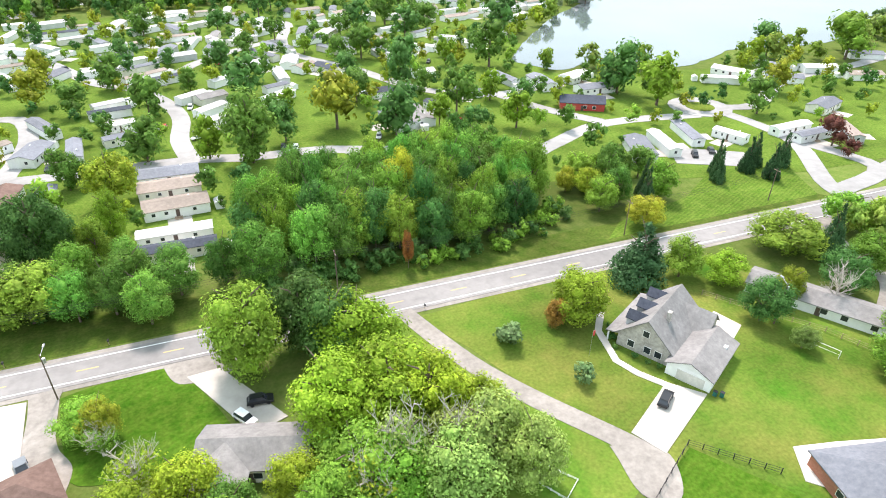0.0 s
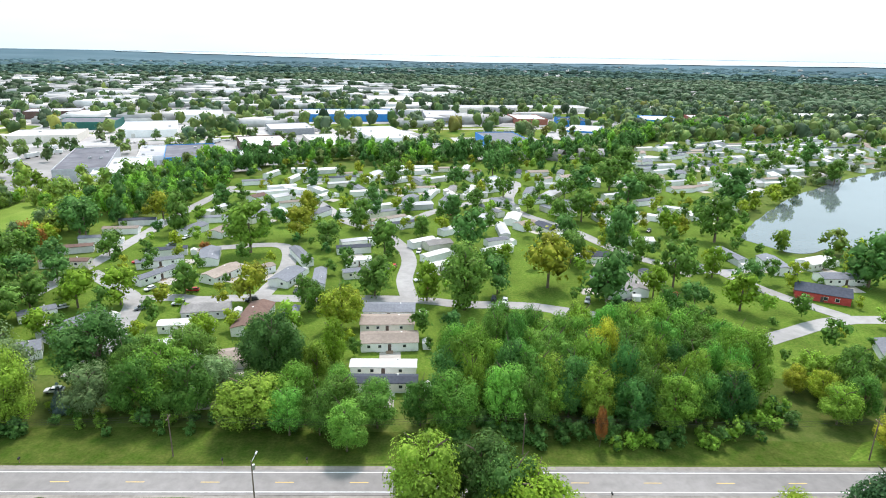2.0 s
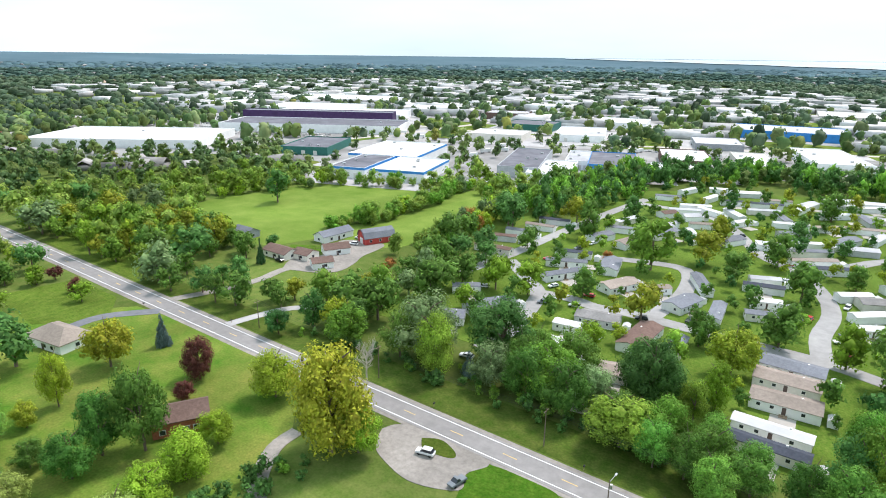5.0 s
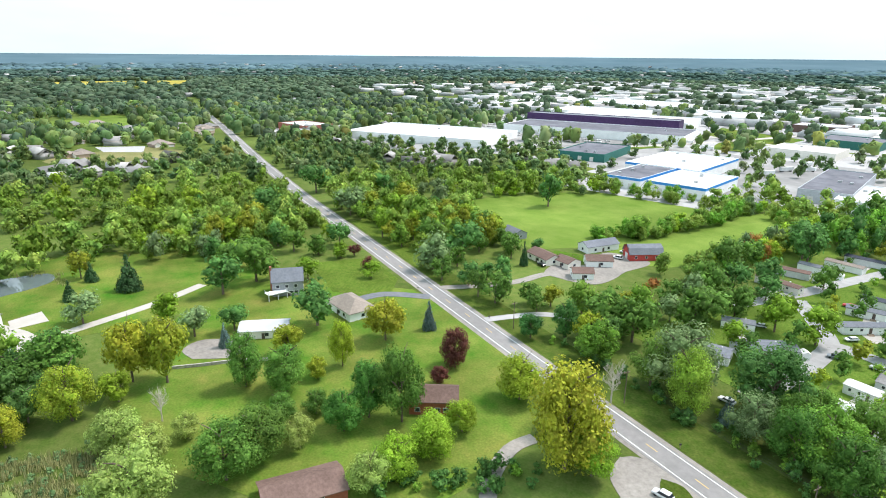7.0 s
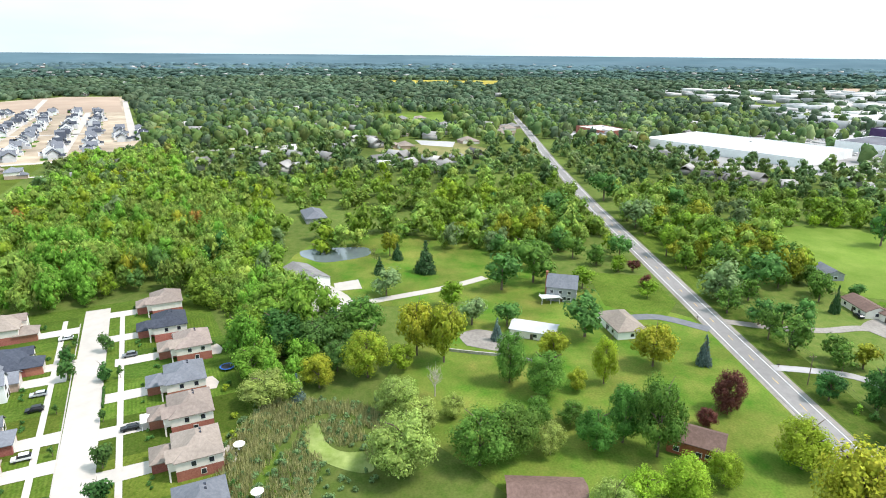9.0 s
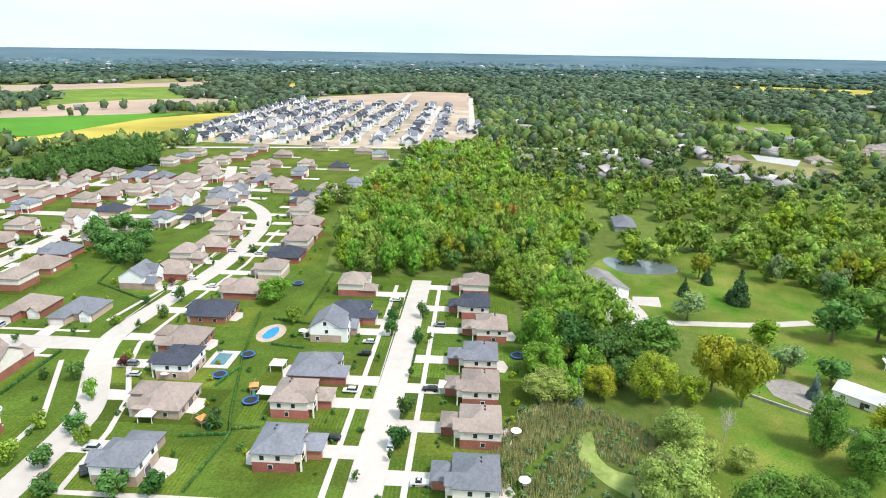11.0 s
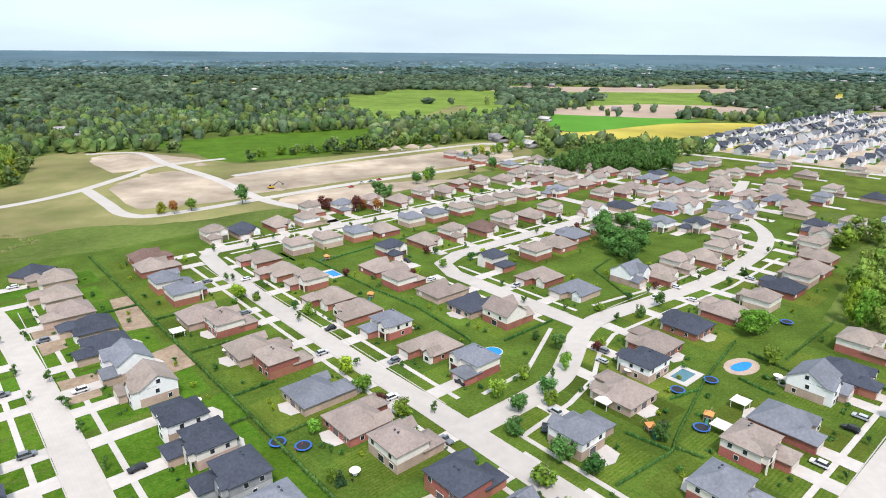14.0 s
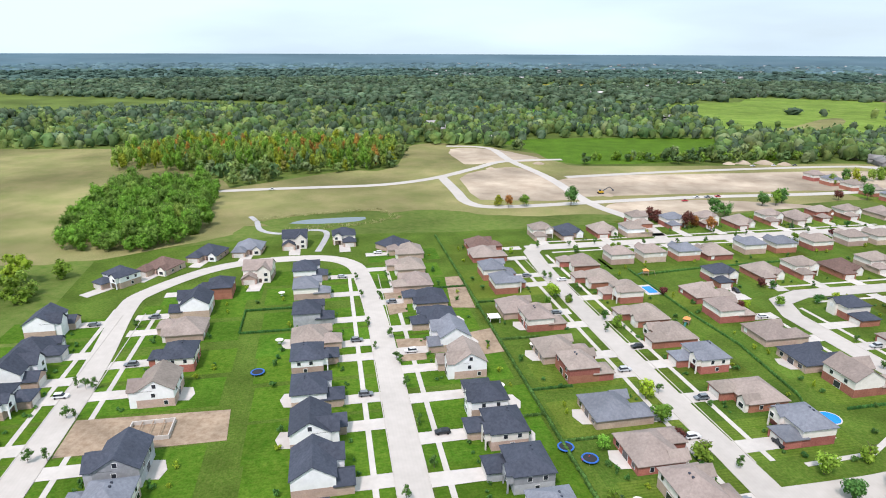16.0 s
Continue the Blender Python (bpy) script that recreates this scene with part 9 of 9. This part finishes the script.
# reeds round the marsh pond
MARSH = [(-132, -27), (-137, -17), (-146, -20), (-147, -33), (-134, -36), (-110, -40), (-105, -28)]
mass("marsh_bushes", [(x, y, -0.2, 1.1 + 0.5 * math.sin(7 * x), 1.9 + 0.6 * math.sin(5 * y)) for x, y in scatter([(-160, -50), (-155, -8), (-130, -6), (-104, -26), (-104, -52), (-140, -54)], 3.4, 66) if not inside(x, y, POND)], CLUMPS, M["leaf_silver"], "grey-green willow scrub in the marsh", "bushes", 66)
reed = [(x, y, -0.1, 1.0, 1.9) for x, y in scatter(MARSH, 1.25, 64) if not inside(x, y, POND)] + [(x, y, -0.1, 1.0, 2.6) for x, y in scatter([(-158, -46), (-152, -12), (-132, -8), (-128, -16), (-140, -14), (-149, -22), (-149, -34), (-132, -40), (-104, -44), (-106, -50), (-140, -52)], 1.25, 61)]
mass("reeds", reed, REEDS, M["reeds"], "dense brown-green reeds round the marsh", "reeds", 61)
mass("reeds", [(x, y, -0.2, 1.0, 2.0) for x, y in band([(-306, -66), (-309, -50), (-300, -30), (-284, -26)], 2.0, 2.2, 62)] + [(x, y, -0.2, 1.2, 1.8) for x, y in band([(215, -338), (190, -364), (148, -388), (128, -372), (146, -350), (184, -326)], 3.0, 2.6, 63)], REEDS, M["reeds"], "reeds along the pond banks", "reeds", 62)
# soil heaps, digger and trucks on the building site
for k, (x, y, r0, h) in enumerate([(-134, -655, 9, 3.5), (-154, -660, 11, 4), (-120, -648, 7, 2.6), (-5, -475, 6, 2.0), (60, -600, 7, 2.4), (100, -560, 6, 2), (-172, -658, 8, 3)]):
    heap = Shape()
    for j in range(4):
        q, z = r0 * (1 - j / 4), h * (1 - (1 - j / 4) ** 1.5)
        heap.v += [(x + q * (0.9 + 0.25 * noise.noise((i * 0.7, j, k))) * math.cos(i * 0.5236), y + q * 0.7 * (0.9 + 0.25 * noise.noise((i * 0.9, j, k + 5))) * math.sin(i * 0.5236), z - (0.2 if j == 0 else 0)) for i in range(12)]
    heap.v.append((x, y, h))
    heap.f = [(12 * j + i, 12 * j + (i + 1) % 12, 12 * j + 12 + (i + 1) % 12, 12 * j + 12 + i) for j in range(3) for i in range(12)] + [(36 + i, 36 + (i + 1) % 12, 48) for i in range(12)]
    lay("soil_heap", heap, M["dirt"], "pale heap of dug soil on the site", "soil heap")
digger = Kit()
digger.add("body", Shape().box(-1.6, -1.4, 1.0, 1.8, 1.4, 2.2), "yellow")
digger.add("cab", Shape().box(-1.4, -1.3, 2.2, 0.0, 0.0, 3.4), "glass")
for a in (-1.5, 1.1):
    digger.add("track", Shape().box(-2.2, a, 0, 2.2, a + 0.5, 1.0), "rubber")
digger.add("boom", Shape().tube((1.2, 0, 2.0), (6.5, 0, 5.2), 0.35, 0.25, 6), "roof_char")
digger.add("stick", Shape().tube((6.5, 0, 5.2), (9.5, 0, 3.2), 0.25, 0.2, 6), "roof_char")
digger.add("bucket", Shape().box(9.0, -0.7, 2.2, 10.0, 0.7, 3.2), "roof_char")
digger.put("excavator", at(0, -481, 200), {}, "tracked excavator with raised boom on soil", "excavator")
for k, (x, y, turn) in enumerate([(-70, -484, 25), (-78, -487, 25), (-86, -492, 25), (-140, -640, 20), (-160, -648, 20), (-180, -655, 20), (-60, -470, 20), (250, -425, 25)]):
    car(x, y, turn, 2, ("car_white", "car_grey", "car_red", "car_white")[k % 4], 0.2, "parked on the building site")
# trailers and parked cars at the works
TRAILER = Kit()
TRAILER.add("box", Shape().box(-6.5, -1.25, 1.1, 6.5, 1.25, 4.0), "trim")
for a in (-5.2, -4.0, 4.6):
    TRAILER.add("wheel", Shape().tube((a, -1.2, 0.5), (a, 1.2, 0.5), 0.5, 0.5, 10), "rubber")
for x, y, turn in ((-318, 470, 80), (-322, 500, 80), (-316, 520, 10), (-330, 540, 85), (-140, 610, 30), (-180, 700, 20), (-480, 560, 30), (-440, 545, 10), (-215, 600, 80), (-208, 600, 80)):
    TRAILER.put("truck_trailer", at(x, y, turn, 0.1), {}, "white box trailer parked in a works yard", "trailer")
lot_cars = []
for ax, ay, n, step, turn in ((-640, 420, 40, 3.4, 28), (-650, 432, 40, 3.4, 28), (-240, 610, 18, 3.2, 5), (-150, 700, 16, 3.2, 0), (-60, 760, 24, 3.2, 10), (60, 720, 20, 3.2, 10), (-210, 500, 12, 3.2, 90), (-310, 590, 14, 3.2, 0), (-720, 420, 50, 3.2, 28), (-730, 440, 50, 3.2, 28), (-815, 395, 50, 3.4, 43), (-835, 415, 50, 3.4, 43), (-855, 435, 50, 3.4, 43), (-880, 455, 50, 3.4, 43), (-905, 475, 50, 3.4, 43)):
    for i in range(n):
        if r.random() < 0.7:
            lot_cars.append((ax + i * step * math.cos(radians(turn)), ay + i * step * math.sin(radians(turn)), 0.1, 1.7, 1.5))
mass("parked_cars", lot_cars, [FLAT], M["shed_roofs"], "rows of small parked cars at the works", "cars", 81, radians(30))
for k, (x, y, turn) in enumerate([(-126, 196, 40), (-118, 268, 60), (-88, 200, 10), (-50, 213, 90), (-16, 240, 80), (-6, 262, 80), (24, 198, 10), (56, 206, 70), (44, 330, 60), (-30, 306, 50), (-70, 352, 60), (-132, 322, 85), (110, 252, 30), (150, 238, 60), (160, 196, 20)]):
    car(x, y, turn, k % 3 if k % 3 < 2 else 1, ("car_white", "car_grey", "car_silver", "car_black", "car_red")[k % 5], 0.15, "parked beside a park lane")
# big far lake along the skyline, sky glare given by its pale colour
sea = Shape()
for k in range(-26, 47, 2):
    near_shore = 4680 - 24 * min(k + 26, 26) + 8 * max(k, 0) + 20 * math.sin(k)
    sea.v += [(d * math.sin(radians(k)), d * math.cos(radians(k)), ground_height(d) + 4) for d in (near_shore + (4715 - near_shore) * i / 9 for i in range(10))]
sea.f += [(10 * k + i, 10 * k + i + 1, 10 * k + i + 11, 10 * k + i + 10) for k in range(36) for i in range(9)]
lay("far_lake", sea, M["far_water"], "broad lake on the skyline, sky and haze in its pale colour", "lake", "structure")

# play frames, shelters, tables
PLAY = Kit()
PLAY.add("frame", Shape().box(-1.2, -1.2, 1.2, 1.2, 1.2, 1.35).box(-1.2, -1.2, 0, -1.05, -1.05, 2.4).box(1.05, -1.2, 0, 1.2, -1.05, 2.4).box(-1.2, 1.05, 0, -1.05, 1.2, 2.4).box(1.05, 1.05, 0, 1.2, 1.2, 2.4), "wood")
PLAY.add("roof", Shape().hip(-1.2, -1.2, 1.2, 1.2, 2.4, 0.7, 0.2, 0.08), "orange")
PLAY.add("slide", Shape().add([(1.2, -0.4, 1.3), (1.2, 0.4, 1.3), (3.8, 0.4, 0.1), (3.8, -0.4, 0.1), (1.2, -0.4, 1.2), (1.2, 0.4, 1.2), (3.8, 0.4, 0.0), (3.8, -0.4, 0.0)], [(0, 1, 2, 3), (7, 6, 5, 4), (0, 3, 7, 4), (1, 5, 6, 2)]), "green_siding")
PLAY.add("swing_beam", Shape().tube((-1.2, 0, 2.2), (-4.2, 0, 2.2), 0.07, 0.07, 6).tube((-4.2, 0, 2.2), (-4.6, -1.0, 0), 0.06, 0.06, 6).tube((-4.2, 0, 2.2), (-4.6, 1.0, 0), 0.06, 0.06, 6), "wood")
for u, v, turn in ((-158, -66, 40), (-140, -74, 80), (-148, -262, 10), (-136, -206, 70)):
    x, y = S(u, v)
    PLAY.put("play_frame", at(x, y, turn, 0.05), {}, "wooden play frame with slide on grass", "play frame")
SHELTER = Kit()
SHELTER.add("roof", Shape().hip(-2.2, -2.2, 2.2, 2.2, 2.5, 0.35, 0.2, 0.12), "siding")
for a in (-2, 2):
    for b in (-2, 2):
        SHELTER.add("post", Shape().box(a - 0.08, b - 0.08, 0, a + 0.08, b + 0.08, 2.5), "trim")
for u, v in ((-155, -61), (-172, -63), (-141, -90), (-60, -222), (-163, -8)):
    x, y = S(u, v)
    SHELTER.put("garden_shelter", at(x, y, 25, 0.15), {}, "pale four-post garden shelter on a patio", "garden shelter")
PARASOL = Kit()
PARASOL.add("pole", Shape().tube((0, 0, 0), (0, 0, 2.4), 0.03, 0.03, 6), "metal")
PARASOL.add("canopy", Shape().add([(1.5 * a, 1.5 * b, 2.1) for a, b in oval] + [(0, 0, 2.6)] + [(1.45 * a, 1.45 * b, 2.0) for a, b in oval], [(i, (i + 1) % 16, 16) for i in range(16)] + [(17 + i, 17 + (i + 1) % 16, (i + 1) % 16, i) for i in range(16)]), "siding")
PARASOL.add("table", Shape().tube((0, 0, 0.68), (0, 0, 0.74), 0.6, 0.6, 12), "trim")
for k, (u, v) in enumerate(((-141, 12), (-121, 13), (-66, -112), (-163, -96), (-82, -60), (-68, -196), (-197, -62), (24, -216), (26, -264), (-48, -170))):
    x, y = S(u, v)
    PARASOL.put("garden_table", at(x, y, 40 * k, 0.16), {}, "round garden table under a pale parasol", "garden table")
CHAIR = Kit()
CHAIR.add("seat", Shape().box(-0.28, -0.28, 0.38, 0.28, 0.28, 0.45), "seat")
CHAIR.add("backrest", Shape().box(-0.28, 0.22, 0.45, 0.28, 0.3, 0.95), "seat")
for a in (-0.24, 0.24):
    CHAIR.add("side_leg", Shape().box(a - 0.03, -0.26, 0, a + 0.03, 0.28, 0.38), "metal")
for k, (u, v) in enumerate(((-142.5, 13), (-139.6, 11), (-122, 14.5), (-119.8, 12), (-67.5, -113), (-64.5, -111), (-69, -197), (-164, -97), (-83.5, -61), (-198.4, -63), (-60, -131), (-62, -132))):
    x, y = S(u, v)
    CHAIR.put("garden_chair", at(x, y, 70 * k, 0.16), {"seat": M["red_plastic" if k > 9 else "rubber"]}, ("red" if k > 9 else "dark") + " garden chair on a patio", "chair")
